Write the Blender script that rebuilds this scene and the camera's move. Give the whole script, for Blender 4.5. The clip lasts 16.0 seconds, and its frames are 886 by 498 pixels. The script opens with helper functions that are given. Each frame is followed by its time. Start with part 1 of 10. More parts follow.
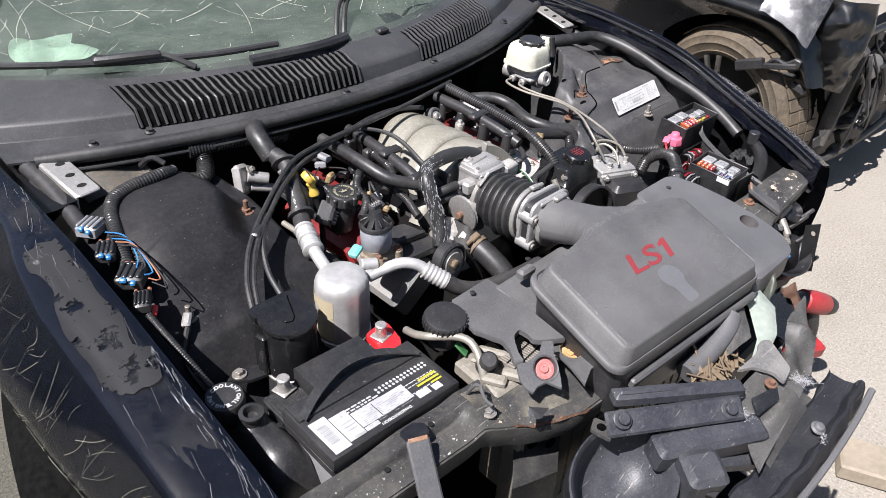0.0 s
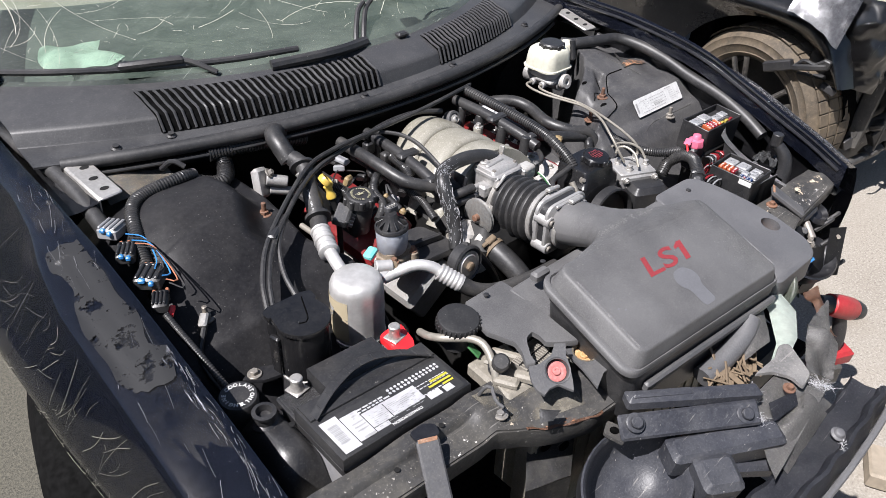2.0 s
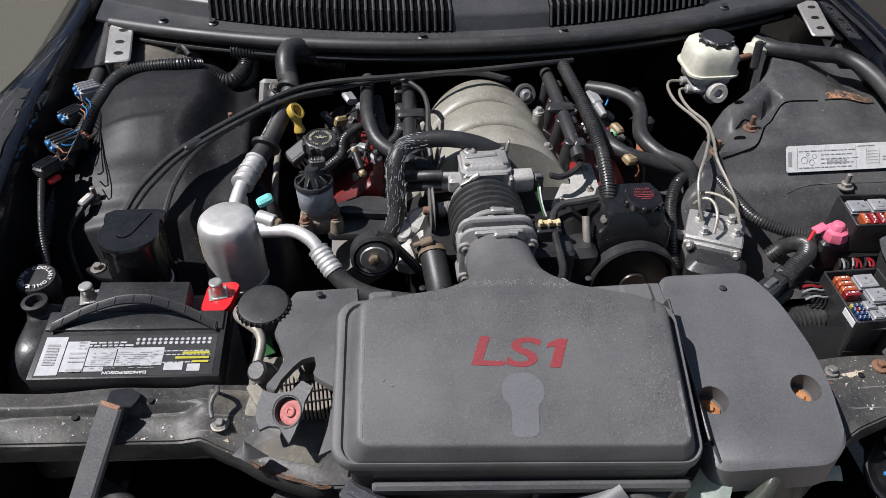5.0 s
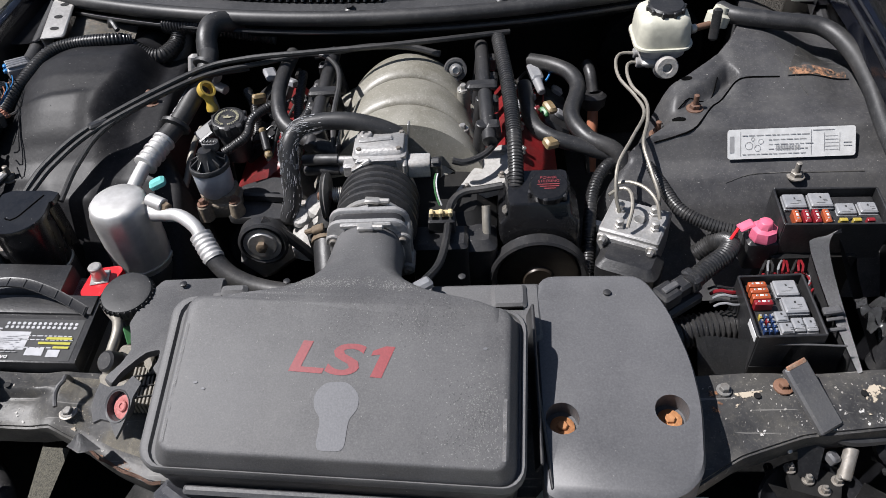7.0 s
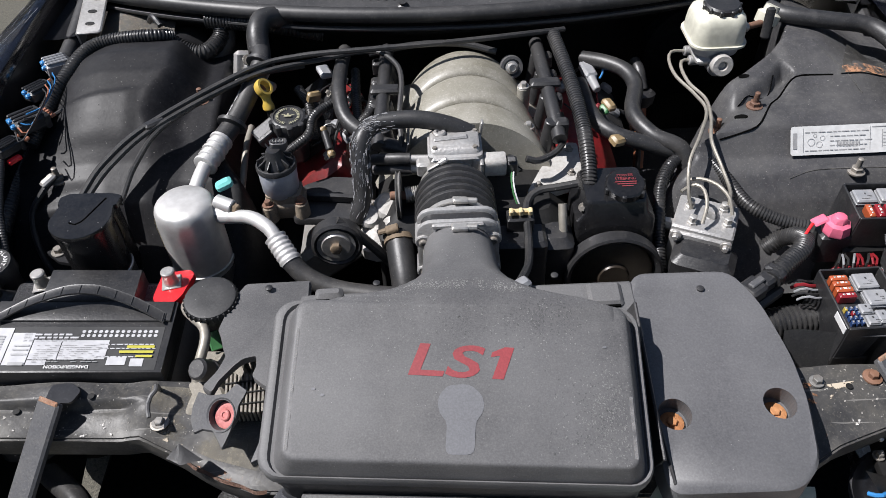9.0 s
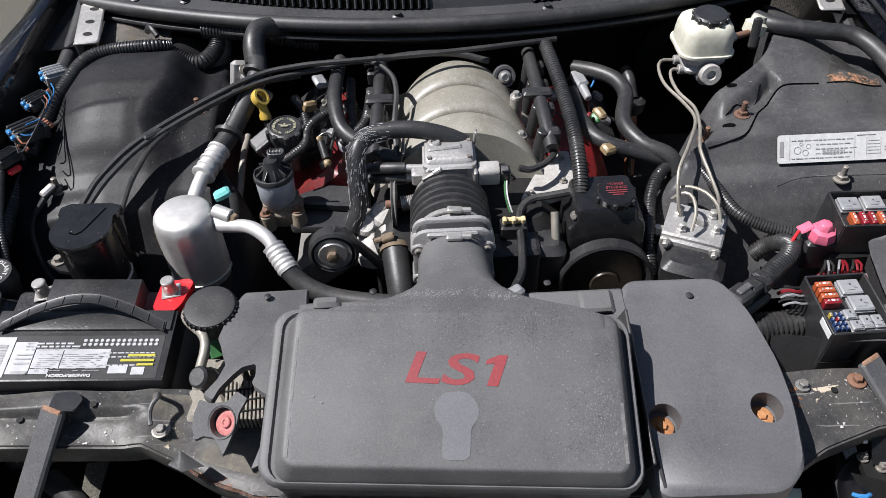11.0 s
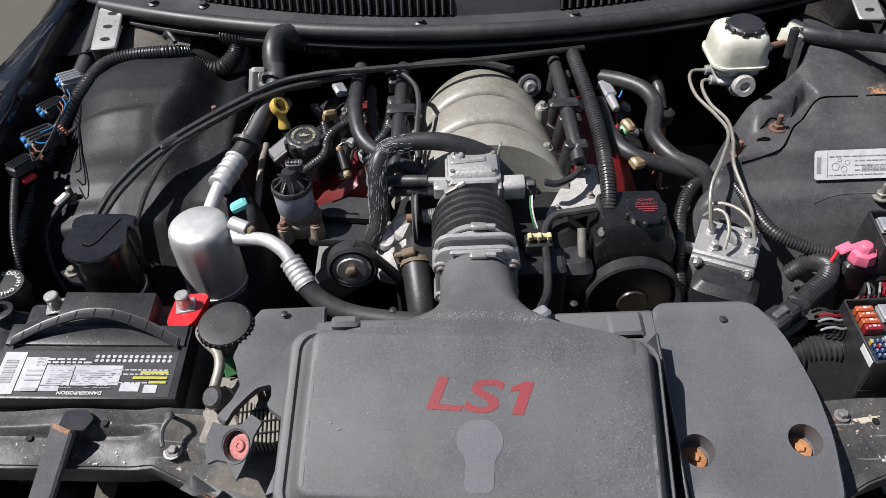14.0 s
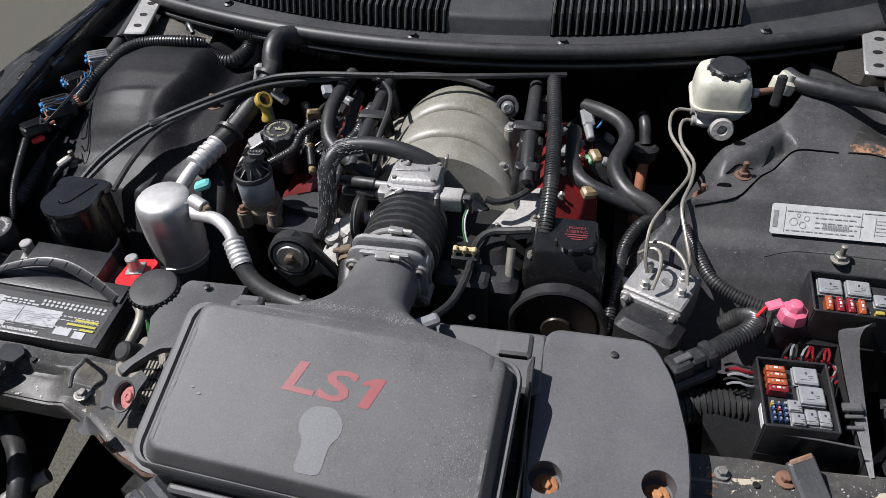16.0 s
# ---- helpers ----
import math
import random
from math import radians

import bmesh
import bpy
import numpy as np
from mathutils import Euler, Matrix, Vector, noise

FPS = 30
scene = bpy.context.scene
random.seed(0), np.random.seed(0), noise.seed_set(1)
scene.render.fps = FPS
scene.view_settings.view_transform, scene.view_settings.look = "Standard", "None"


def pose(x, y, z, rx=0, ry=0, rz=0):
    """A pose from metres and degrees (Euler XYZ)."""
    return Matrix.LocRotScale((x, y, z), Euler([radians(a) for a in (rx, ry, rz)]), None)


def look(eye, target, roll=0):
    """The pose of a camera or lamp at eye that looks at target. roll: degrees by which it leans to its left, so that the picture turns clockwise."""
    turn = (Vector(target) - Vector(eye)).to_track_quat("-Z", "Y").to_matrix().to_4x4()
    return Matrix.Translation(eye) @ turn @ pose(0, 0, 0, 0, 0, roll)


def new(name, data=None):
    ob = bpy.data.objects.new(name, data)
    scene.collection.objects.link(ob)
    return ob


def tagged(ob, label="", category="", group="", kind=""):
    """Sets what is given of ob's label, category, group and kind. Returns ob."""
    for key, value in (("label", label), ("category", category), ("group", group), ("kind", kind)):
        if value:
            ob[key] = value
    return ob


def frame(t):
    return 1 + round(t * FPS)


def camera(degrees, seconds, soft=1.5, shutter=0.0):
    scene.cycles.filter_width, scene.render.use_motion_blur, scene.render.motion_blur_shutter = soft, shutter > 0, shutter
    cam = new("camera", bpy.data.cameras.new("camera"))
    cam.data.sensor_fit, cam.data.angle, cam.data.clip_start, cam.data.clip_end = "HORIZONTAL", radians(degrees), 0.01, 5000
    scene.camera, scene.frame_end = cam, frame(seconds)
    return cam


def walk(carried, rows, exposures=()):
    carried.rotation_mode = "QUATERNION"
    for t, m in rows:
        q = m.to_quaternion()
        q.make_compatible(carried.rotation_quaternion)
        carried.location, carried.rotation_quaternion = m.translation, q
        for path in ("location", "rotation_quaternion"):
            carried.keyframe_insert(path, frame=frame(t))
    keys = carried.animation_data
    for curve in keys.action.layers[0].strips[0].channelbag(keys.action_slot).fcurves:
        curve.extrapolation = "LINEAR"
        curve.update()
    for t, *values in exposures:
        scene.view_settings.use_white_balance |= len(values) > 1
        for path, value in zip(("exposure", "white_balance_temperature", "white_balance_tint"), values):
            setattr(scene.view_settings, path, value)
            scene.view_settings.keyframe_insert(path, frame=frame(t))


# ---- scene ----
from mathutils import bvhtree
cam = camera(60.5, 16.0, soft=0.5)
METRES, EYE, TILT, LEAN, TURN = 1.9, 1.62, -35.831, -2.827, -44.93
ROWS = [
    (0.0, 0.0, 0.0, 0.0, 0.0, 0.0, -0.0),
    (0.5, -0.0012, 0.0008, 0.0023, 0.34, 0.17, -0.7),
    (1.0, 0.0031, -0.0019, 0.0009, 1.73, 0.41, -0.44),
    (1.5, 0.0049, -0.0038, -0.0031, 1.93, 0.55, -0.35),
    (2.0, 0.0158, -0.0021, -0.0022, 2.38, 0.34, -0.11),
    (2.5, 0.0461, -0.0022, 0.0032, 4.29, -0.36, -2.82),
    (3.0, 0.098, 0.013, 0.0052, 6.86, -1.64, -4.0),
    (5.5, 0.4245, 0.2952, 0.146, 39.91, -13.29, -21.74),
    (6.0, 0.4435, 0.3457, 0.1779, 42.15, -16.22, -21.14),
    (6.5, 0.4759, 0.3746, 0.202, 45.58, -17.72, -21.9),
    (7.0, 0.4667, 0.3731, 0.2009, 43.44, -17.06, -19.95),
    (7.5, 0.434, 0.3489, 0.1855, 40.85, -16.24, -20.6),
    (8.0, 0.4077, 0.3337, 0.1737, 39.94, -16.0, -19.79),
    (10.5, 0.391, 0.2971, 0.1737, 38.05, -15.82, -20.98),
    (11.0, 0.3937, 0.3021, 0.1768, 38.59, -15.84, -20.16),
    (11.5, 0.3929, 0.306, 0.1786, 39.72, -15.67, -20.2),
    (12.0, 0.3893, 0.3047, 0.1777, 40.13, -15.66, -20.74),
    (12.5, 0.3823, 0.3046, 0.1771, 40.36, -15.89, -21.47),
    (13.0, 0.3769, 0.308, 0.1793, 40.59, -16.19, -21.44),
    (13.5, 0.3742, 0.3136, 0.182, 40.25, -16.3, -21.13),
    (14.0, 0.3743, 0.3149, 0.1806, 40.0, -16.27, -20.53),
    (14.5, 0.3739, 0.3138, 0.1789, 39.43, -16.14, -20.54),
    (15.0, 0.379, 0.3202, 0.1799, 38.28, -15.87, -20.42),
    (15.5, 0.4152, 0.3494, 0.2021, 40.91, -16.12, -20.3),
    (16.0, 0.4869, 0.3997, 0.2334, 52.0, -19.36, -25.3),
]
walk(cam, [(t, pose(-1.05, 0, EYE, TILT, LEAN, TURN) @ pose(METRES * x, METRES * y, METRES * z, 90 + pitch, roll, yaw)) for t, x, y, z, yaw, pitch, roll in ROWS],
     exposures=[(0.0, 1.16, 6500, 14), (3.0, 0.92, 6500, 13), (5.5, 0.46, 6450, 12), (7.0, 0.60, 6450, 12), (8.0, 0.66, 6450, 12), (10.5, 0.75, 6450, 12), (12.5, 0.66, 6450, 12), (14.5, 0.60, 6450, 12), (16.0, 0.45, 6400, 12)])

# ---- world and light ----
SUN_FROM = Vector((-0.54, 0.0, 0.83)).normalized()
world = bpy.data.worlds.new("sky")
scene.world = world
world.use_nodes = True
wn = world.node_tree.nodes
sky = wn.new("ShaderNodeTexSky")
sky.sky_type, sky.sun_disc = "NISHITA", False
sky.sun_elevation = math.asin(SUN_FROM.z)
sky.sun_rotation = math.atan2(SUN_FROM.x, SUN_FROM.y)
world.node_tree.links.new(sky.outputs[0], wn["Background"].inputs[0])
wn["Background"].inputs[1].default_value = 0.044
sun = new("sun", bpy.data.lights.new("sun", "SUN"))
sun.data.energy, sun.data.angle, sun.data.color = 4.8, radians(0.5), (0.985, 0.972, 0.965)
sun.matrix_world = look(SUN_FROM * 30, (0, 0, 0))


# ---- materials ----
def surf(name, col, col2=None, rough=0.5, metal=0.0, grain=90.0, blotch=7.0, bump=0.12, dust=0.0,
         dustcol=(0.30, 0.27, 0.23), specks=0.0, speckcol=(0.5, 0.48, 0.45), coat=0.0, spec=0.5, scratch=0.0, rand=0.0):
    """A painted, moulded or cast surface with blotches, grain, dust, chips and scratches."""
    m = bpy.data.materials.new(name)
    m.use_nodes = True
    nt = m.node_tree
    N, K = nt.nodes, nt.links.new
    bsdf = N["Principled BSDF"]
    co = N.new("ShaderNodeTexCoord").outputs["Object"]

    def noise_tex(scale, detail=5.0, stretch=None):
        n = N.new("ShaderNodeTexNoise")
        n.inputs["Scale"].default_value, n.inputs["Detail"].default_value = scale, detail
        if stretch:
            mp = N.new("ShaderNodeMapping")
            mp.inputs["Scale"].default_value = stretch
            mp.inputs["Rotation"].default_value = (0.3, 0.5, 0.7)
            K(co, mp.inputs[0])
            K(mp.outputs[0], n.inputs["Vector"])
        else:
            K(co, n.inputs["Vector"])
        return n.outputs["Fac"]

    def ramp(value, lo, hi):
        r = N.new("ShaderNodeMapRange")
        r.inputs["From Min"].default_value, r.inputs["From Max"].default_value = lo, hi
        K(value, r.inputs["Value"])
        return r.outputs[0]

    def scaled(value, k):
        r = N.new("ShaderNodeMath")
        r.operation = "MULTIPLY"
        r.inputs[1].default_value = k
        K(value, r.inputs[0])
        return r.outputs[0]

    def blend(fac, a, b):
        x = N.new("ShaderNodeMix")
        x.data_type = "RGBA"
        for sock, v in ((x.inputs[0], fac), (x.inputs[6], a), (x.inputs[7], b)):
            if isinstance(v, tuple):
                sock.default_value = (*v, 1.0)
            else:
                K(v, sock)
        return x.outputs[2]

    col2 = col2 or tuple(c * 0.62 for c in col)
    big, fine = noise_tex(blotch), noise_tex(grain, 6.0)
    c = blend(ramp(big, 0.32, 0.68), col2, col)
    c = blend(scaled(ramp(fine, 0.35, 0.75), 0.35), c, tuple(min(1.0, v * 1.5 + 0.01) for v in col))
    if rand:
        info = N.new("ShaderNodeObjectInfo")
        c = blend(scaled(info.outputs["Random"], rand), c, tuple(v * 0.45 for v in col))
    if dust:
        c = blend(scaled(ramp(noise_tex(blotch * 1.7, 9.0), 0.42, 0.72), dust), c, dustcol)
        c = blend(scaled(ramp(noise_tex(blotch * 9.0, 6.0), 0.50, 0.74), dust * 0.8), c, dustcol)
        c = blend(scaled(ramp(noise_tex(340.0, 4.0), 0.56, 0.76), min(1.0, dust * 1.1)), c, tuple(min(1.0, v * 1.45) for v in dustcol))
    if specks:
        c = blend(scaled(ramp(noise_tex(240.0, 3.0), 0.735, 0.76), specks), c, speckcol)
        c = blend(scaled(ramp(noise_tex(95.0, 6.0), 0.765, 0.785), specks), c, speckcol)
    if scratch:
        s = ramp(noise_tex(26.0, 3.0, (0.35, 9.0, 2.0)), 0.66, 0.70)
        c = blend(scaled(s, scratch), c, (0.42, 0.40, 0.37))
    K(c, bsdf.inputs["Base Color"])
    rr = N.new("ShaderNodeMapRange")
    rr.inputs["To Min"].default_value, rr.inputs["To Max"].default_value = max(0.03, rough - 0.13), min(1.0, rough + 0.13)
    K(big, rr.inputs["Value"])
    K(rr.outputs[0], bsdf.inputs["Roughness"])
    bsdf.inputs["Metallic"].default_value = metal
    bsdf.inputs["Specular IOR Level"].default_value = spec
    bsdf.inputs["Coat Weight"].default_value = coat
    bsdf.inputs["Coat Roughness"].default_value = 0.06
    if bump:
        b = N.new("ShaderNodeBump")
        b.inputs["Strength"].default_value, b.inputs["Distance"].default_value = bump, 0.004
        K(fine, b.inputs["Height"])
        K(b.outputs[0], bsdf.inputs["Normal"])
    return m


M_LID = surf("weathered_grey_plastic", (0.104, 0.103, 0.104), (0.055, 0.054, 0.055), 0.58, grain=520, blotch=7, bump=0.035, dust=0.20, dustcol=(0.145, 0.142, 0.137), specks=0.4, speckcol=(0.32, 0.31, 0.30), spec=0.4)
M_PLASTIC = surf("black_plastic", (0.019, 0.019, 0.0205), None, 0.42, grain=260, bump=0.08, dust=0.13, dustcol=(0.13, 0.123, 0.112), specks=0.5, speckcol=(0.40, 0.38, 0.35))
M_PANEL = surf("grey_baffle_plastic", (0.096, 0.0955, 0.099), (0.066, 0.0655, 0.068), 0.5, grain=380, bump=0.03, dust=0.15, dustcol=(0.15, 0.148, 0.146), specks=0.25)
M_FLAP = surf("torn_grey_black_plastic", (0.072, 0.072, 0.075), (0.048, 0.048, 0.051), 0.5, grain=300, bump=0.1, dust=0.3, dustcol=(0.12, 0.115, 0.105), specks=0.4)
# a paler grey than the other tower's steel
M_PALERSTEEL = surf("paler_grey_steel", (0.052, 0.051, 0.053), (0.031, 0.031, 0.033), 0.48, grain=140, bump=0.06, dust=0.42, dustcol=(0.105, 0.102, 0.096), specks=0.6, spec=0.32)
M_CAPBLACK = surf("worn_black_cap", (0.013, 0.013, 0.014), None, 0.60, grain=260, bump=0.06, dust=0.10, dustcol=(0.09, 0.088, 0.084), specks=0.9, speckcol=(0.34, 0.33, 0.32))
M_GLOSSBLACK = surf("gloss_black_plastic", (0.009, 0.009, 0.010), None, 0.26, grain=260, bump=0.03, dust=0.10, dustcol=(0.06, 0.057, 0.052), specks=0.5)
M_DUSTY = surf("dusty_black_steel", (0.0145, 0.0145, 0.016), (0.008, 0.008, 0.0095), 0.46, grain=140, blotch=5, bump=0.05, dust=0.12, dustcol=(0.075, 0.072, 0.067), specks=0.5, spec=0.14)
M_SUPPORT = surf("dirty_support_steel", (0.044, 0.043, 0.043), (0.022, 0.022, 0.023), 0.48, grain=120, bump=0.15, dust=0.30, dustcol=(0.140, 0.130, 0.108), specks=0.6, speckcol=(0.5, 0.47, 0.43), scratch=0.25, spec=0.3)
M_RUBBER = surf("black_rubber", (0.020, 0.020, 0.021), None, 0.45, grain=150, bump=0.08, dust=0.22, dustcol=(0.11, 0.102, 0.092), specks=0.4)
M_SEAL = surf("rubber_seal", (0.019, 0.019, 0.020), None, 0.5, grain=150, bump=0.05, dust=0.2, dustcol=(0.12, 0.115, 0.11))
M_LOOM = surf("loom_conduit", (0.018, 0.018, 0.019), None, 0.36, grain=150, bump=0.03, dust=0.16, dustcol=(0.14, 0.13, 0.115), specks=0.3)
M_DARK = surf("grimy_black", (0.007, 0.007, 0.007), None, 0.6, grain=60, bump=0.2, dust=0.14, dustcol=(0.04, 0.035, 0.03), spec=0.3)
M_ALU = surf("cast_aluminium", (0.38, 0.375, 0.37), (0.26, 0.255, 0.245), 0.5, metal=0.45, grain=260, bump=0.2, dust=0.25, dustcol=(0.22, 0.19, 0.16))
M_CASTPALE = surf("pale_dirty_casting", (0.42, 0.41, 0.39), (0.30, 0.29, 0.27), 0.6, metal=0.15, grain=180, blotch=14, bump=0.25, dust=0.3, dustcol=(0.16, 0.13, 0.10))
M_CAN = surf("bare_aluminium_can", (0.60, 0.59, 0.575), (0.46, 0.45, 0.435), 0.52, metal=0.60, grain=60, blotch=9, bump=0.05, dust=0.14)
M_STEEL = surf("zinc_steel", (0.50, 0.49, 0.47), (0.36, 0.34, 0.31), 0.4, metal=0.65, grain=200, bump=0.08, dust=0.15)
M_GREYALU = surf("dull_grey_casting", (0.22, 0.22, 0.215), (0.13, 0.127, 0.12), 0.55, metal=0.4, grain=200, bump=0.2, dust=0.5, dustcol=(0.16, 0.13, 0.10))
M_MANIFOLD = surf("beige_grey_nylon", (0.225, 0.215, 0.180), (0.140, 0.130, 0.100), 0.42, grain=420, blotch=11, bump=0.05, dust=0.5, dustcol=(0.31, 0.295, 0.26), specks=0.2)
M_RED = surf("red_valve_cover_paint", (0.24, 0.012, 0.014), (0.09, 0.008, 0.009), 0.38, grain=150, blotch=12, bump=0.08, dust=0.35, dustcol=(0.05, 0.035, 0.03))
M_COPPER = surf("copper_orange_seal", (0.34, 0.13, 0.07), (0.22, 0.09, 0.05), 0.5, bump=0.05)
M_REDPLASTIC = surf("red_plastic", (0.62, 0.02, 0.025), (0.48, 0.015, 0.02), 0.32, bump=0.03)
M_DRILLRED = surf("dull_red_tool_plastic", (0.36, 0.022, 0.026), (0.26, 0.016, 0.02), 0.42, bump=0.04, dust=0.25, dustcol=(0.2, 0.09, 0.07))
M_REDPAINT = surf("faded_red_paint", (0.225, 0.027, 0.032), (0.16, 0.026, 0.030), 0.5, grain=400, bump=0.03)
M_PINK = surf("pink_plastic", (0.62, 0.13, 0.21), (0.50, 0.10, 0.16), 0.4, bump=0.03)
M_YELLOW = surf("yellow_plastic", (0.56, 0.39, 0.05), (0.40, 0.26, 0.03), 0.38, bump=0.03, dust=0.2)
M_WHITE = surf("milky_white_plastic", (0.52, 0.51, 0.43), (0.43, 0.42, 0.34), 0.4, bump=0.03, dust=0.12)
M_PAPER = surf("white_label", (0.56, 0.56, 0.55), (0.47, 0.47, 0.46), 0.45, bump=0.0)
M_INK = surf("black_ink", (0.03, 0.03, 0.03), None, 0.5, bump=0.0)
M_GREYINK = surf("grey_ink", (0.33, 0.33, 0.33), None, 0.5, bump=0.0)
M_FADEDINK = surf("faded_cap_ink", (0.30, 0.285, 0.19), None, 0.5, bump=0.0)
M_YELINK = surf("yellow_ink", (0.44, 0.40, 0.04), None, 0.5, bump=0.0)
M_RUST = surf("rusty_steel", (0.40, 0.17, 0.06), (0.20, 0.075, 0.03), 0.75, grain=180, bump=0.3, dust=0.3, dustcol=(0.45, 0.25, 0.12))
M_RUSTPALE = surf("flaking_rust_edge", (0.26, 0.12, 0.065), (0.10, 0.06, 0.04), 0.75, grain=300, blotch=60, bump=0.3, dust=0.4, dustcol=(0.30, 0.26, 0.2))
M_RUSTRED = surf("rust_red_washer", (0.40, 0.135, 0.125), (0.30, 0.09, 0.085), 0.7, grain=180, blotch=60, bump=0.2, dust=0.3, dustcol=(0.45, 0.22, 0.20))
M_BRASS = surf("tan_plastic", (0.25, 0.18, 0.085), (0.16, 0.11, 0.05), 0.45, bump=0.03, dust=0.3)
M_PAINT = surf("black_car_paint", (0.007, 0.009, 0.018), (0.004, 0.005, 0.009), 0.22, grain=90, blotch=4, bump=0.012, coat=1.0, dust=0.30, dustcol=(0.011, 0.012, 0.015), specks=0.35, speckcol=(0.20, 0.20, 0.18), spec=0.3)
M_PAINT.node_tree.nodes["Principled BSDF"].inputs["Coat IOR"].default_value = 1.75
M_PAINT2 = surf("dusty_gloss_black_paint", (0.008, 0.008, 0.009), None, 0.30, blotch=2.0, bump=0.01, coat=1.0, dust=0.25, dustcol=(0.05, 0.049, 0.047), specks=0.2, speckcol=(0.3, 0.3, 0.3), scratch=0.08)
M_PAINT2.node_tree.nodes["Principled BSDF"].inputs["Coat IOR"].default_value = 1.9
M_COWL = surf("grey_cowl_plastic", (0.038, 0.0385, 0.041), (0.027, 0.0275, 0.029), 0.42, grain=320, blotch=5, bump=0.04, dust=0.30, dustcol=(0.088, 0.087, 0.086), specks=0.3, spec=0.28)
# near-black painted as shade in slots, holes, seams and the other car's hollows
M_SHADEBLACK = surf("painted_shade_black", (0.003, 0.003, 0.003), None, 0.9, bump=0.0, spec=0.0)
M_SCRAPED = surf("scraped_blue_black_plastic", (0.034, 0.036, 0.044), (0.018, 0.019, 0.024), 0.46, grain=260, blotch=9, bump=0.10, dust=0.25, dustcol=(0.11, 0.110, 0.112), specks=0.9, scratch=0.2, spec=0.35)
M_FIBRE = surf("torn_white_fibre", (0.42, 0.42, 0.43), (0.30, 0.30, 0.31), 0.6, bump=0.0)
M_BOLT = surf("dirty_zinc_bolt", (0.30, 0.285, 0.26), (0.17, 0.155, 0.135), 0.5, metal=0.5, grain=200, bump=0.1, dust=0.4, dustcol=(0.16, 0.12, 0.085))
M_BLACKSTEEL = surf("black_painted_steel", (0.010, 0.010, 0.012), None, 0.35, bump=0.02, coat=0.3, dust=0.3, dustcol=(0.04, 0.04, 0.042), specks=0.3)
M_PIPE = surf("dull_plated_pipe", (0.30, 0.28, 0.24), (0.20, 0.185, 0.155), 0.5, metal=0.45, dust=0.25)
M_BLUE = surf("blue_plastic", (0.035, 0.19, 0.44), None, 0.35, bump=0.0)
M_TEAL = surf("teal_plastic", (0.16, 0.52, 0.48), None, 0.4, bump=0.0)
M_GREEN = surf("green_plastic", (0.05, 0.17, 0.06), None, 0.45, bump=0.0)
M_GREYPL = surf("grey_relay_plastic", (0.235, 0.24, 0.25), (0.17, 0.175, 0.185), 0.4, bump=0.03, dust=0.2)
M_BATT = surf("grey_battery_case", (0.22, 0.22, 0.23), (0.17, 0.17, 0.18), 0.45, bump=0.05, dust=0.2)
M_FUSEO = surf("orange_fuse", (0.40, 0.085, 0.03), None, 0.3, bump=0.0, rand=0.4)
M_FUSER = surf("red_fuse", (0.24, 0.016, 0.022), None, 0.3, bump=0.0, rand=0.3)
M_FUSEB = surf("blue_fuse", (0.020, 0.045, 0.13), None, 0.3, bump=0.0)
M_FUSEY = surf("yellow_fuse", (0.42, 0.32, 0.06), None, 0.3, bump=0.0)
M_TYRE = surf("dusty_tyre_rubber", (0.085, 0.066, 0.044), (0.046, 0.037, 0.027), 0.8, grain=80, blotch=5, bump=0.25, dust=0.5, dustcol=(0.17, 0.13, 0.085))
M_RIM = surf("black_alloy", (0.012, 0.012, 0.012), None, 0.35, bump=0.02, dust=0.2)
M_BRAID = surf("braided_sleeve", (0.022, 0.022, 0.023), (0.012, 0.012, 0.012), 0.45, grain=420, blotch=20, bump=0.05, dust=0.10, dustcol=(0.12, 0.115, 0.11), specks=0.4, speckcol=(0.4, 0.4, 0.38))
M_EGR = surf("blue_grey_anodised", (0.38, 0.40, 0.45), (0.29, 0.305, 0.345), 0.45, metal=0.25, blotch=30, dust=0.35, dustcol=(0.36, 0.35, 0.33))
M_SHIELDGREY = surf("dusty_pale_shield", (0.20, 0.198, 0.20), (0.13, 0.128, 0.13), 0.5, grain=260, blotch=20, bump=0.05, dust=0.3, dustcol=(0.26, 0.255, 0.25))
M_CUPORANGE = surf("dusty_orange_washer", (0.42, 0.25, 0.10), (0.33, 0.17, 0.07), 0.7, grain=180, blotch=60, bump=0.2, dust=0.4, dustcol=(0.42, 0.33, 0.22))
M_CUPTAN = surf("dusty_tan_cup", (0.20, 0.17, 0.115), (0.12, 0.10, 0.07), 0.7, grain=200, blotch=40, bump=0.1)
M_WOOD = surf("weathered_board", (0.25, 0.21, 0.16), (0.17, 0.145, 0.11), 0.75, grain=60, bump=0.3)
M_TORNGREY = surf("scuffed_grey_plastic", (0.145, 0.142, 0.138), (0.085, 0.083, 0.081), 0.5, grain=240, blotch=16, bump=0.2, dust=0.5, dustcol=(0.21, 0.20, 0.185), specks=0.8, scratch=0.3)
M_TORN = surf("torn_brown_fibre", (0.17, 0.125, 0.08), (0.09, 0.065, 0.042), 0.8, bump=0.4)
M_CONDENSER = surf("condenser_fins", (0.20, 0.185, 0.16), (0.13, 0.12, 0.10), 0.6, metal=0.3, grain=200, bump=0.4, dust=0.5)
M_AIRBAG = surf("pale_green_cloth", (0.55, 0.66, 0.58), (0.45, 0.56, 0.48), 0.8, grain=60, bump=0.3)
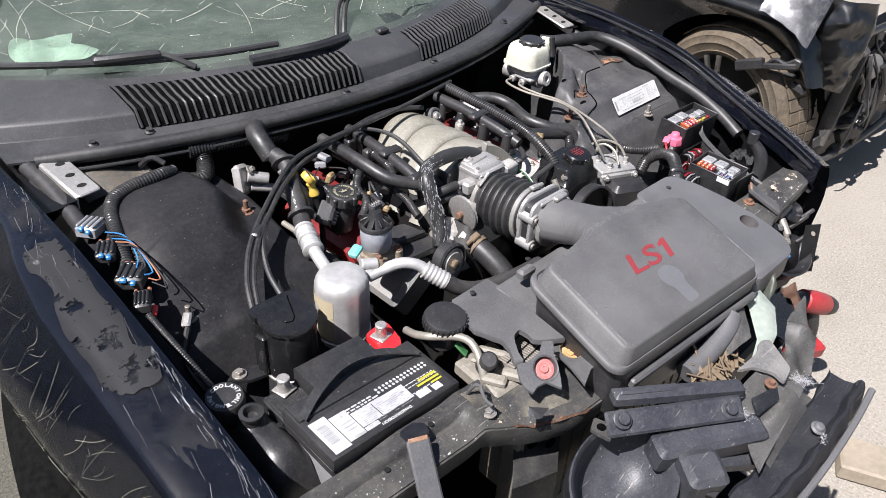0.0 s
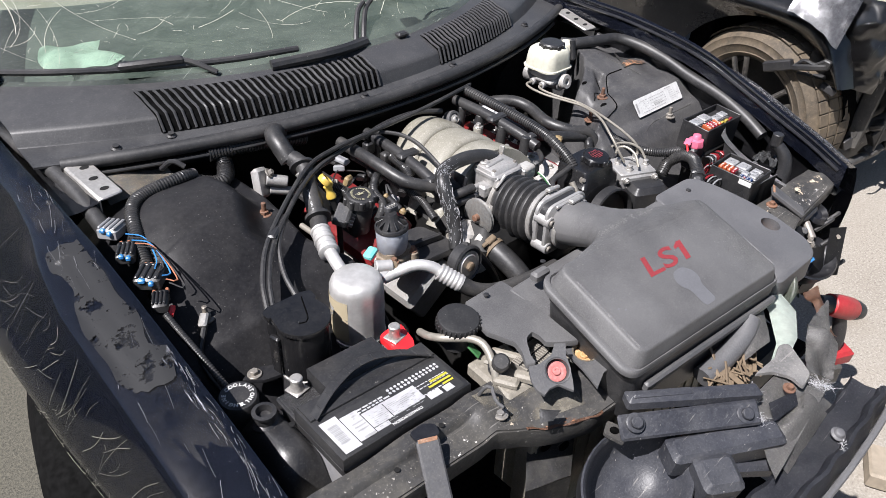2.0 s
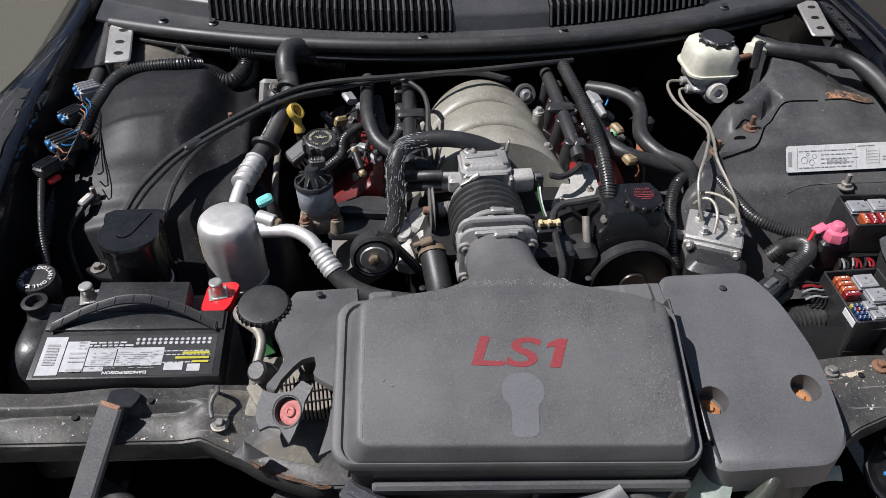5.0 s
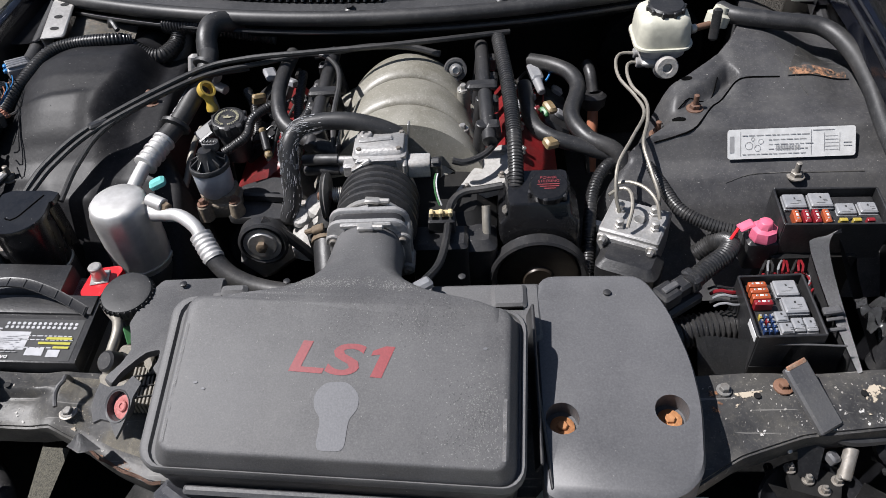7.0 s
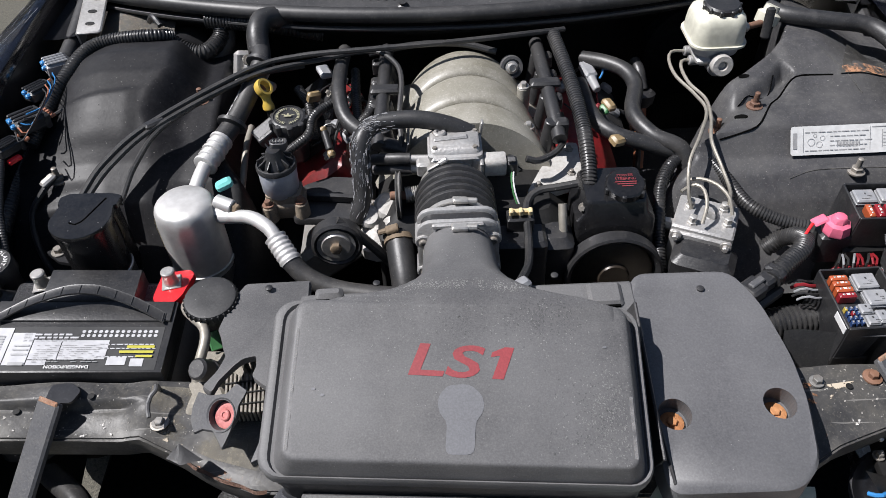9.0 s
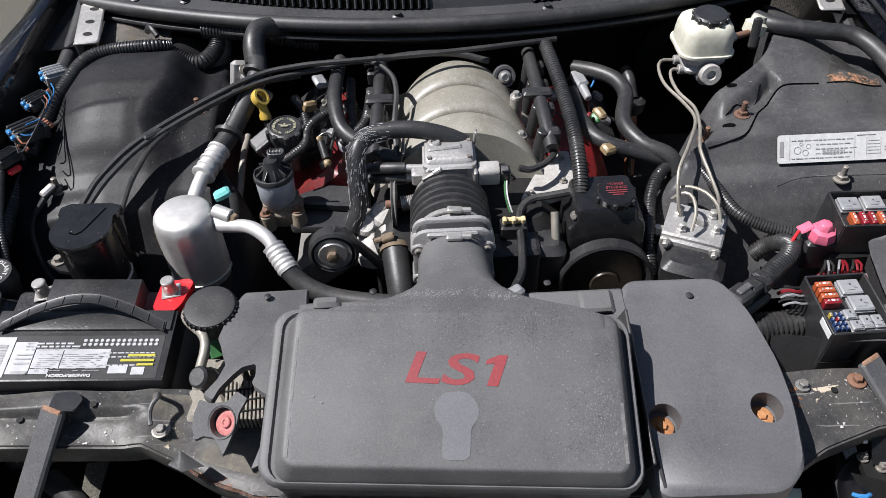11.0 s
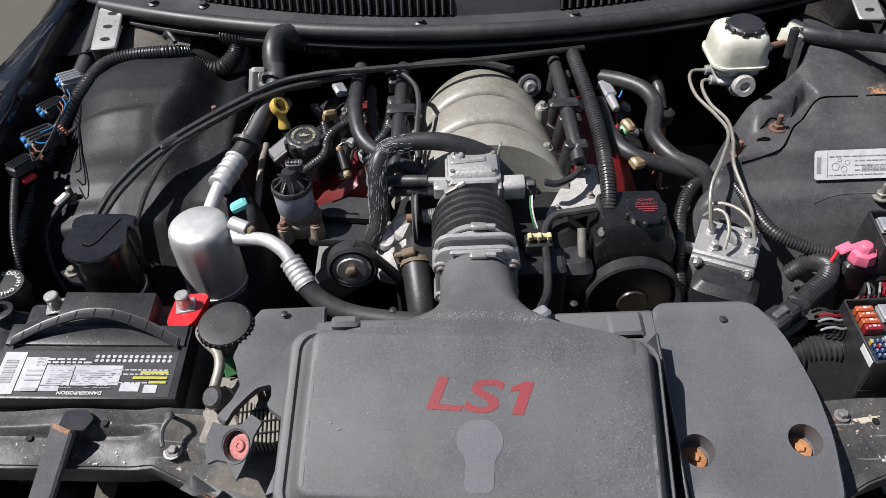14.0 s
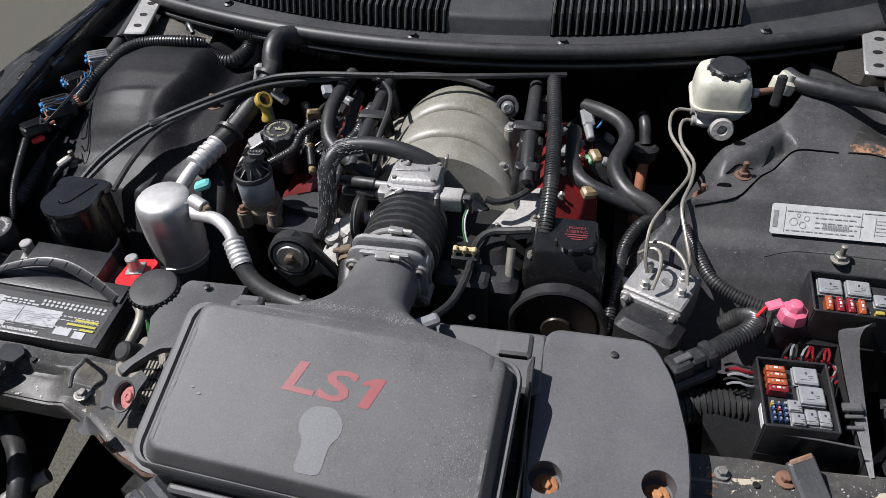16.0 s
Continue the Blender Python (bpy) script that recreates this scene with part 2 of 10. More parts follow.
M_DASH = surf("dusty_dashboard", (0.055, 0.062, 0.056), (0.030, 0.035, 0.032), 0.7, grain=60, blotch=5, bump=0.1, dust=0.4, dustcol=(0.13, 0.135, 0.12))
M_GREENPANEL = surf("pale_green_sheet", (0.56, 0.62, 0.56), (0.44, 0.50, 0.45), 0.4, bump=0.03, dust=0.2)


def ground_material():
    """Worn concrete with pale and dark stones showing."""
    m = surf("sandy_concrete", (0.25, 0.225, 0.190), (0.19, 0.17, 0.142), 0.85, grain=110, blotch=1.5, bump=0.5, dust=0.4, dustcol=(0.28, 0.258, 0.222), specks=0.9, speckcol=(0.10, 0.088, 0.075))
    N, K = m.node_tree.nodes, m.node_tree.links.new
    bsdf = N["Principled BSDF"]
    base = bsdf.inputs["Base Color"].links[0].from_socket
    co = N.new("ShaderNodeTexCoord").outputs["Object"]
    for scale, lo, hi, col, amount in ((150.0, 0.54, 0.62, (0.36, 0.338, 0.30), 0.6), (120.0, 0.57, 0.65, (0.12, 0.10, 0.078), 0.5), (2.1, 0.55, 0.72, (0.17, 0.14, 0.10), 0.5)):
        n = N.new("ShaderNodeTexNoise")
        n.inputs["Scale"].default_value, n.inputs["Detail"].default_value = scale, 3.0
        mp = N.new("ShaderNodeMapping")
        mp.inputs["Location"].default_value = (scale, 0.3 * scale, 0)
        K(co, mp.inputs[0]); K(mp.outputs[0], n.inputs["Vector"])
        r = N.new("ShaderNodeMapRange")
        r.inputs["From Min"].default_value, r.inputs["From Max"].default_value, r.inputs["To Max"].default_value = lo, hi, amount
        K(n.outputs["Fac"], r.inputs["Value"])
        x = N.new("ShaderNodeMix")
        x.data_type = "RGBA"
        x.inputs[7].default_value = (*col, 1)
        K(r.outputs[0], x.inputs[0]); K(base, x.inputs[6])
        base = x.outputs[2]
    K(base, bsdf.inputs["Base Color"])
    return m


M_GROUND = ground_material()
M_GROUNDPALE = surf("bare_bright_edge", (0.33, 0.30, 0.25), None, 0.7, bump=0.0)


def glass_material():
    """Cracked and dirty tinted windscreen glass: clear glass with a greenish tint and a film of dust and cracks."""
    m = bpy.data.materials.new("dirty_windscreen_glass")
    m.use_nodes = True
    N, K = m.node_tree.nodes, m.node_tree.links.new
    out, bsdf = N["Material Output"], N["Principled BSDF"]
    co = N.new("ShaderNodeTexCoord").outputs["Object"]
    clear = N.new("ShaderNodeBsdfTransparent")
    clear.inputs[0].default_value = (0.62, 0.74, 0.66, 1)
    gloss = N.new("ShaderNodeBsdfGlossy")
    gloss.inputs["Roughness"].default_value = 0.03
    fr = N.new("ShaderNodeFresnel")
    mix1 = N.new("ShaderNodeMixShader")
    K(fr.outputs[0], mix1.inputs[0]); K(clear.outputs[0], mix1.inputs[1]); K(gloss.outputs[0], mix1.inputs[2])
    masks = []
    for turn, sc, wide in ((0.5, 16.0, 14.0), (2.3, 66.0, 7.0), (1.0, 160.0, 1.0), (0.4, 420.0, 1.0)):
        mp = N.new("ShaderNodeMapping")
        mp.inputs["Rotation"].default_value = (0.2, 0.1, turn)
        mp.vector_type = "TEXTURE"
        mp.inputs["Scale"].default_value = (1.0, 1.0 / wide, 1.0)
        n = N.new("ShaderNodeTexNoise")
        n.inputs["Scale"].default_value, n.inputs["Detail"].default_value = sc, 3.0
        r = N.new("ShaderNodeMapRange")
        r.inputs["From Min"].default_value, r.inputs["From Max"].default_value = 0.665, 0.74
        K(co, mp.inputs[0]); K(mp.outputs[0], n.inputs["Vector"]); K(n.outputs["Fac"], r.inputs["Value"])
        masks.append(r.outputs[0])
    film = N.new("ShaderNodeTexNoise")
    film.inputs["Scale"].default_value, film.inputs["Detail"].default_value = 5.0, 10.0
    K(co, film.inputs["Vector"])
    fr2 = N.new("ShaderNodeMapRange")
    fr2.inputs["From Min"].default_value, fr2.inputs["From Max"].default_value = 0.35, 0.8
    fr2.inputs["To Max"].default_value = 0.46
    K(film.outputs["Fac"], fr2.inputs["Value"])
    total = fr2.outputs[0]
    for s in masks:
        a = N.new("ShaderNodeMath")
        a.operation, a.use_clamp = "MAXIMUM", True
        K(total, a.inputs[0]); K(s, a.inputs[1])
        total = a.outputs[0]
    k = N.new("ShaderNodeMath")
    k.operation = "MULTIPLY"
    k.inputs[1].default_value = 0.55
    K(total, k.inputs[0])
    bsdf.inputs["Base Color"].default_value = (0.25, 0.28, 0.245, 1)
    bsdf.inputs["Roughness"].default_value = 0.6
    mix2 = N.new("ShaderNodeMixShader")
    K(k.outputs[0], mix2.inputs[0]); K(mix1.outputs[0], mix2.inputs[1]); K(bsdf.outputs[0], mix2.inputs[2])
    K(mix2.outputs[0], out.inputs[0])
    return m


M_GLASS = glass_material()


def scuff_material(name, col, scale, lo, hi, stretch=(1.0, 1.0, 1.0)):
    """Broken pale wear: flakes and rubbed spots with clear gaps between them."""
    m = bpy.data.materials.new(name)
    m.use_nodes = True
    N, K = m.node_tree.nodes, m.node_tree.links.new
    co = N.new("ShaderNodeTexCoord").outputs["Object"]
    mp = N.new("ShaderNodeMapping")
    mp.inputs["Scale"].default_value = stretch
    K(co, mp.inputs[0])
    n = N.new("ShaderNodeTexNoise")
    n.inputs["Scale"].default_value, n.inputs["Detail"].default_value, n.inputs["Roughness"].default_value = scale, 8.0, 0.65
    K(mp.outputs[0], n.inputs["Vector"])
    r = N.new("ShaderNodeMapRange")
    r.inputs["From Min"].default_value, r.inputs["From Max"].default_value = lo, hi
    K(n.outputs["Fac"], r.inputs["Value"])
    bsdf = N["Principled BSDF"]
    bsdf.inputs["Base Color"].default_value = (*col, 1)
    bsdf.inputs["Roughness"].default_value = 0.7
    bsdf.inputs["Specular IOR Level"].default_value = 0.2
    clear, mix = N.new("ShaderNodeBsdfTransparent"), N.new("ShaderNodeMixShader")
    K(r.outputs[0], mix.inputs[0]); K(clear.outputs[0], mix.inputs[1]); K(bsdf.outputs[0], mix.inputs[2])
    K(mix.outputs[0], N["Material Output"].inputs[0])
    return m


M_SCUFF = scuff_material("pale_scuffs", (0.19, 0.185, 0.18), 170.0, 0.50, 0.74)
M_EDGEWEAR = scuff_material("worn_edge", (0.24, 0.235, 0.23), 95.0, 0.36, 0.80)
M_DUSTFILM = scuff_material("dried_dust_film", (0.020, 0.0205, 0.022), 30.0, 0.43, 0.475)
M_LONGSCRAPE = scuff_material("rubbed_bare_streak", (0.26, 0.27, 0.30), 30.0, 0.575, 0.66, (5.0, 0.45, 1.0))
M_FAINTSCRAPE = scuff_material("faint_rub_marks", (0.10, 0.10, 0.10), 40.0, 0.60, 0.68, (1.0, 0.45, 1.0))
M_DUSTPATCH = scuff_material("beige_dust_patch", (0.17, 0.155, 0.125), 22.0, 0.40, 0.66)
M_WINGDUST = scuff_material("dull_wing_dust", (0.075, 0.078, 0.085), 70.0, 0.36, 0.66)
M_OLDDUST = scuff_material("thin_old_dust", (0.022, 0.023, 0.027), 9.0, 0.42, 0.78)
M_TAPE = scuff_material("torn_cream_tape", (0.40, 0.34, 0.23), 11.0, 0.42, 0.45)
M_CHIPS = scuff_material("white_chips", (0.55, 0.53, 0.50), 95.0, 0.60, 0.66)
M_RUSTCHIPS = scuff_material("rust_chips", (0.30, 0.14, 0.07), 45.0, 0.56, 0.64)
M_PALECHIPS = scuff_material("bare_metal_flakes", (0.42, 0.36, 0.28), 40.0, 0.565, 0.60)
M_RUSTPATCH = scuff_material("rust_through_paint", (0.36, 0.19, 0.11), 80.0, 0.44, 0.60)
M_RUSTDARK = surf("brown_rusted_steel", (0.17, 0.085, 0.05), (0.09, 0.05, 0.035), 0.7, grain=180, bump=0.3)
# near-black without gloss: deep shade put into the colour of hidden parts
M_DEEPSHADE = surf("painted_deep_shade", (0.006, 0.006, 0.006), None, 0.9, bump=0.1, spec=0.02)
M_ASPHALT = surf("grey_asphalt", (0.095, 0.088, 0.068), (0.018, 0.018, 0.014), 0.9, grain=260, blotch=130.0, bump=0.7, dust=0.4, dustcol=(0.10, 0.094, 0.075), specks=1.0, speckcol=(0.2, 0.19, 0.16))
M_RADIATOR = surf("dusty_radiator_tank", (0.18, 0.165, 0.135), (0.11, 0.10, 0.08), 0.6, grain=160, bump=0.2, dust=0.4)


# ---- building blocks ----
def B():
    return bmesh.new()


def root_of(o):
    while o.parent:
        o = o.parent
    return o


def finish(name, bm, material):
    bmesh.ops.recalc_face_normals(bm, faces=bm.faces)
    for e in bm.edges:
        e.smooth = len(e.link_faces) == 2 and e.calc_face_angle(3.2) < 0.7
    for f in bm.faces:
        f.smooth = True
    me = bpy.data.meshes.new(name)
    bm.to_mesh(me)
    bm.free()
    me.materials.append(material)
    return me


def thing(name, label, category, at, group="", kind=""):
    """A top-level thing: an Empty at its base."""
    e = new(name)
    e.empty_display_size = 0.02
    e.location = at
    return tagged(e, label, category, group, kind)


def part(name, bm, material, parent, label=""):
    """One mesh under a thing or a part; the bmesh is in world metres."""
    bmesh.ops.translate(bm, verts=bm.verts, vec=-root_of(parent).location)
    ob = new(name, finish(name, bm, material))
    ob.parent = parent
    return tagged(ob, label)


def solo(name, bm, material, label, category, group="", kind=""):
    """A thing of one mesh, its origin at its base."""
    n = len(bm.verts)
    at = Vector((sum(v.co.x for v in bm.verts) / n, sum(v.co.y for v in bm.verts) / n, min(v.co.z for v in bm.verts)))
    bmesh.ops.translate(bm, verts=bm.verts, vec=-at)
    ob = new(name, finish(name, bm, material))
    ob.location = at
    return tagged(ob, label, category, group, kind)


def loft(bm, rings, cap0=True, cap1=True, closed=True):
    rows = [[bm.verts.new(p) for p in ring] for ring in rings]
    n = len(rows[0])
    for a, b in zip(rows, rows[1:]):
        for i in range(n if closed else n - 1):
            j = (i + 1) % n
            bm.faces.new((a[i], a[j], b[j], b[i]))
    if closed and cap0:
        bm.faces.new(rows[0][::-1])
    if closed and cap1:
        bm.faces.new(rows[-1])
    return bm


def rrect(w, h, r, n=3):
    """A rounded rectangle round the origin, counter-clockwise."""
    r = min(r, w / 2 - 1e-5, h / 2 - 1e-5)
    out = []
    for cx, cy, a0 in ((w / 2 - r, h / 2 - r, 0), (r - w / 2, h / 2 - r, 90), (r - w / 2, r - h / 2, 180), (w / 2 - r, r - h / 2, 270)):
        for k in range(n + 1):
            a = radians(a0 + 90 * k / n)
            out.append((cx + r * math.cos(a), cy + r * math.sin(a)))
    return out


def spin(rx=0, ry=0, rz=0):
    return Euler((radians(rx), radians(ry), radians(rz))).to_matrix()


def box(bm, c, s, bev=0.003, m=None, r=None, n=2):
    """A box of size s about c with rounded edges; m turns it, r rounds its upright corners."""
    m, c = m or Matrix.Identity(3), Vector(c)
    bev = min(bev, min(s) * 0.45)
    r = r or bev
    rings = []
    for z, inset in ((-s[2] / 2, bev), (-s[2] / 2 + bev, 0), (s[2] / 2 - bev, 0), (s[2] / 2, bev)):
        rings.append([c + m @ Vector((x, y, z)) for x, y in rrect(s[0] - 2 * inset, s[1] - 2 * inset, max(r - inset * 0.5, 1e-4), n)])
    return loft(bm, rings)


def lathe(bm, c, axis, prof, n=24, squash=1.0, caps=True):
    """Rings (radius, height) along an axis from c."""
    q = Vector((0, 0, 1)).rotation_difference(Vector(axis).normalized()).to_matrix()
    rings = [[Vector(c) + q @ Vector((r * math.cos(math.tau * k / n), r * squash * math.sin(math.tau * k / n), h)) for k in range(n)] for r, h in prof]
    return loft(bm, rings, caps, caps)


def rod(bm, p0, p1, r0, r1=None, n=14, bev=0.0015):
    p0, p1 = Vector(p0), Vector(p1)
    r1, h = r1 or r0, (Vector(p1) - Vector(p0)).length
    bev = min(bev, r0 * 0.5, h * 0.3)
    return lathe(bm, p0, p1 - p0, [(r0 - bev, 0), (r0, bev), (r1, h - bev), (r1 - bev, h)], n)


def smooth_path(pts, step):
    """Points along a smooth curve through pts, step metres apart."""
    pts = [Vector(p) for p in pts]
    pts = [2 * pts[0] - pts[1]] + pts + [2 * pts[-1] - pts[-2]]
    fine = []
    for a, b, c, d in zip(pts, pts[1:], pts[2:], pts[3:]):
        for k in range(160):
            t = k / 160
            fine.append(0.5 * (2 * b + (c - a) * t + (2 * a - 5 * b + 4 * c - d) * t * t + (3 * b - a - 3 * c + d) * t ** 3))
    fine.append(pts[-2])
    out, run = [fine[0]], 0.0
    for a, b in zip(fine, fine[1:]):
        run += (b - a).length
        if run >= step:
            out.append(b)
            run = 0.0
    if (out[-1] - fine[-1]).length > step * 0.3:
        out.append(fine[-1])
    return out


def tube(bm, pts, r, n=10, ribs=0.0, depth=0.16, step=0.009, r1=None):
    """A hose or wire along pts; ribs: the pitch of a corrugated one."""
    line = smooth_path(pts, ribs * 0.62 / 4 if ribs else step)
    rings, up = [], Vector((0, 0, 1))
    for i, p in enumerate(line):
        d = (line[min(i + 1, len(line) - 1)] - line[max(i - 1, 0)]).normalized()
        if i == 0 and abs(d.z) > 0.9:
            up = Vector((1, 0, 0))
        side = d.cross(up).normalized()
        up = side.cross(d).normalized()
        rr = r + ((r1 or r) - r) * i / max(1, len(line) - 1)
        if ribs:
            rr *= 1.0 if i % 4 in (0, 1) else 1.0 - depth * 0.72
        rings.append([p + (side * math.cos(math.tau * k / n) + up * math.sin(math.tau * k / n)) * rr for k in range(n)])
    return loft(bm, rings)


def sheet(bm, us, vs, f, thick=0.0):
    """A surface over two rows of parameters, thickened downwards by thick."""
    top = [[Vector(f(u, v)) for u in us] for v in vs]
    g = [[bm.verts.new(p) for p in row] for row in top]
    for j in range(len(vs) - 1):
        for i in range(len(us) - 1):
            bm.faces.new((g[j][i], g[j][i + 1], g[j + 1][i + 1], g[j + 1][i]))
    if thick:
        h = [[bm.verts.new(p - Vector((0, 0, thick))) for p in row] for row in top]
        for j in range(len(vs) - 1):
            for i in range(len(us) - 1):
                bm.faces.new((h[j][i], h[j + 1][i], h[j + 1][i + 1], h[j][i + 1]))
        nu, nv = len(us) - 1, len(vs) - 1
        for i in range(nu):
            bm.faces.new((g[0][i], h[0][i], h[0][i + 1], g[0][i + 1]))
            bm.faces.new((g[nv][i], g[nv][i + 1], h[nv][i + 1], h[nv][i]))
        for j in range(nv):
            bm.faces.new((g[j][0], g[j + 1][0], h[j + 1][0], h[j][0]))
            bm.faces.new((g[j][nu], h[j][nu], h[j + 1][nu], g[j + 1][nu]))
    return bm


def plate(bm, outline, z0, z1, bev=0.003, zf=None, shrink=0.97):
    """A flat piece with a free outline (x, y), from z0 to z1; zf(x, y) lifts it."""
    zf = zf or (lambda x, y: 0.0)
    cx = sum(p[0] for p in outline) / len(outline)
    cy = sum(p[1] for p in outline) / len(outline)
    rings = []
    for z, k in ((z0, 1.0), (z1 - bev, 1.0), (z1, shrink)):
        rings.append([(cx + (x - cx) * k, cy + (y - cy) * k, z + zf(cx + (x - cx) * k, cy + (y - cy) * k)) for x, y in outline])
    return loft(bm, rings)


def rounded(pts, r=0.01, n=3):
    """Rounds the corners of an outline."""
    out = []
    m = len(pts)
    for i in range(m):
        p, a, b = Vector(pts[i]), Vector(pts[i - 1]), Vector(pts[(i + 1) % m])
        da, db = (a - p), (b - p)
        k = min(r, da.length * 0.45, db.length * 0.45)
        p0, p1 = p + da.normalized() * k, p + db.normalized() * k
        for j in range(n + 1):
            t = j / n
            q = p0 * (1 - t) ** 2 + p * 2 * t * (1 - t) + p1 * t * t
            out.append((q.x, q.y))
    return out


def tree_of(bm):
    """A search tree of a shape, to lay small wear on its surface."""
    bm.normal_update()
    return bvhtree.BVHTree.FromBMesh(bm)


def linspace(a, b, n):
    return [a + (b - a) * i / n for i in range(n + 1)]


def curve_of(*knots):
    """A piecewise-linear function with softened steps through (x, y) knots."""
    xs, ys = [k[0] for k in knots], [k[1] for k in knots]
    return lambda x: float(np.interp(x, xs, ys))


def soft(a, b, x):
    t = min(1.0, max(0.0, (x - a) / (b - a)))
    return t * t * (3 - 2 * t)


def bolt(bm, c, r=0.007, axis=(0, 0, 1), washer=1.7, h=0.007):
    """A hexagon head on a washer."""
    lathe(bm, c, axis, [(r * washer, -0.001), (r * washer, 0.0015), (r * washer * 0.95, 0.002)], 16)
    a = Vector(axis).normalized()
    lathe(bm, Vector(c) + a * 0.002, axis, [(r, 0), (r, h - 0.001), (r * 0.85, h)], 6)
    return bm


def stud(bm, c, r=0.004, h=0.02, axis=(0, 0, 1)):
    """A nut on a threaded stud."""
    lathe(bm, c, axis, [(r * 3, -0.001), (r * 3, 0.0015), (r * 2.8, 0.002)], 16)
    lathe(bm, c, axis, [(r * 2, 0.002), (r * 2, 0.008), (r * 1.7, 0.009)], 6)
    lathe(bm, c, axis, [(r, 0.008), (r, h - 0.001), (r * 0.7, h)], 10)
    return bm


def hose(name, pts, r, material, label, category="hose", group="", **kw):
    return solo(name, tube(B(), pts, r, **kw), material, label, category, group)


def lettering(name, text, size, place, material, parent, shear=0.0, bold=0.0, align="CENTER", label="", until=0.0):
    """Raised letters; place(x, y) gives the world point of a point of the line."""
    cu = bpy.data.curves.new(name, "FONT")
    cu.body, cu.size, cu.shear, cu.offset, cu.align_x, cu.resolution_u = text, size, shear, bold, align, 4
    tmp = new(name, cu)
    me = bpy.data.meshes.new_from_object(tmp.evaluated_get(bpy.context.evaluated_depsgraph_get()))
    bpy.data.objects.remove(tmp)
    bm = B()
    bm.from_mesh(me)
    if until:
        bmesh.ops.delete(bm, geom=[v for v in bm.verts if v.co.x > until], context="VERTS")
    for v in bm.verts:
        v.co = place(v.co.x, v.co.y)
    return part(name, bm, material, parent, label)


def cut(ob, cutter):
    """Takes the cutter's volume out of a mesh object."""
    me = bpy.data.meshes.new("cutter")
    bmesh.ops.recalc_face_normals(cutter, faces=cutter.faces)
    cutter.to_mesh(me)
    cutter.free()
    tool = new("cutter", me)
    tool.location = root_of(ob).location * 0
    mod = ob.modifiers.new("cut", "BOOLEAN")
    mod.operation, mod.object, mod.solver = "DIFFERENCE", tool, "EXACT"
    done = bpy.data.meshes.new_from_object(ob.evaluated_get(bpy.context.evaluated_depsgraph_get()))
    ob.modifiers.clear()
    ob.data = done
    bpy.data.objects.remove(tool)


def bars(bm, place, rows, t=0.0):
    """Flat marks on a label: rows of (x0, y0, x1, y1)."""
    for x0, y0, x1, y1 in rows:
        bm.faces.new([bm.verts.new(place(x, y)) for x, y in ((x0, y0), (x1, y0), (x1, y1), (x0, y1))])
    return bm


# ---- the ground ----
bm = B()
sheet(bm, linspace(-150, 150, 60), linspace(-150, 150, 60), lambda x, y: (x, y, 0))
solo("ground", bm, M_GROUND, "pale sandy concrete yard with exposed aggregate", "ground", kind="structure")

b = B()
sheet(b, linspace(-40, -0.62, 12), linspace(-40, 60, 12), lambda x, y: (x, y, 0.004))
solo("pavement", b, M_ASPHALT, "grey worn asphalt beside the car", "pavement", kind="structure")

# an unseen wall closes the yard off camera, added for the wing's olive reflection
b = B()
box(b, (-4.6, 3.0, 1.10), (0.14, 20.0, 2.20), 0.01)
solo("wall_west", b, surf("dark_olive_wall", (0.27, 0.27, 0.15), (0.16, 0.165, 0.09), 0.8, grain=20, blotch=1.5, bump=0.3), "unseen dark olive wall added for the wing's reflection", "wall", kind="structure")

# ---- the damaged car: body shell ----
car = thing("damaged_car", "black wrecked coupe without bonnet, its engine bay open", "car", (0, 1.0, 0))


wing_left = curve_of((0.30, 0.765), (0.45, 0.80), (0.65, 0.848), (0.775, 0.873), (0.90, 0.899), (1.04, 0.920), (1.20, 0.928), (1.40, 0.932), (2.1, 0.965))
wing_right = curve_of((0.30, 0.70), (0.453, 0.765), (0.545, 0.806), (0.711, 0.868), (0.853, 0.920), (0.942, 0.940), (1.10, 0.958), (1.40, 0.968), (2.1, 0.985))
wing_bulge = curve_of((0.36, 0.868), (0.55, 0.884), (0.70, 0.902), (0.85, 0.918), (1.06, 0.927), (1.30, 0.928), (2.1, 0.915))
wing_crease = curve_of((0.30, 0.100), (0.60, 0.098), (0.95, 0.098), (1.07, 0.083), (1.17, 0.060), (1.30, 0.046), (2.1, 0.046))


def fender_top(y, side=-1):
    return wing_left(y) if side < 0 else wing_right(y)


def fender_in(y, side=-1):
    """How far out the wing's inner edge lies."""
    return 0.757 if side < 0 else 0.737


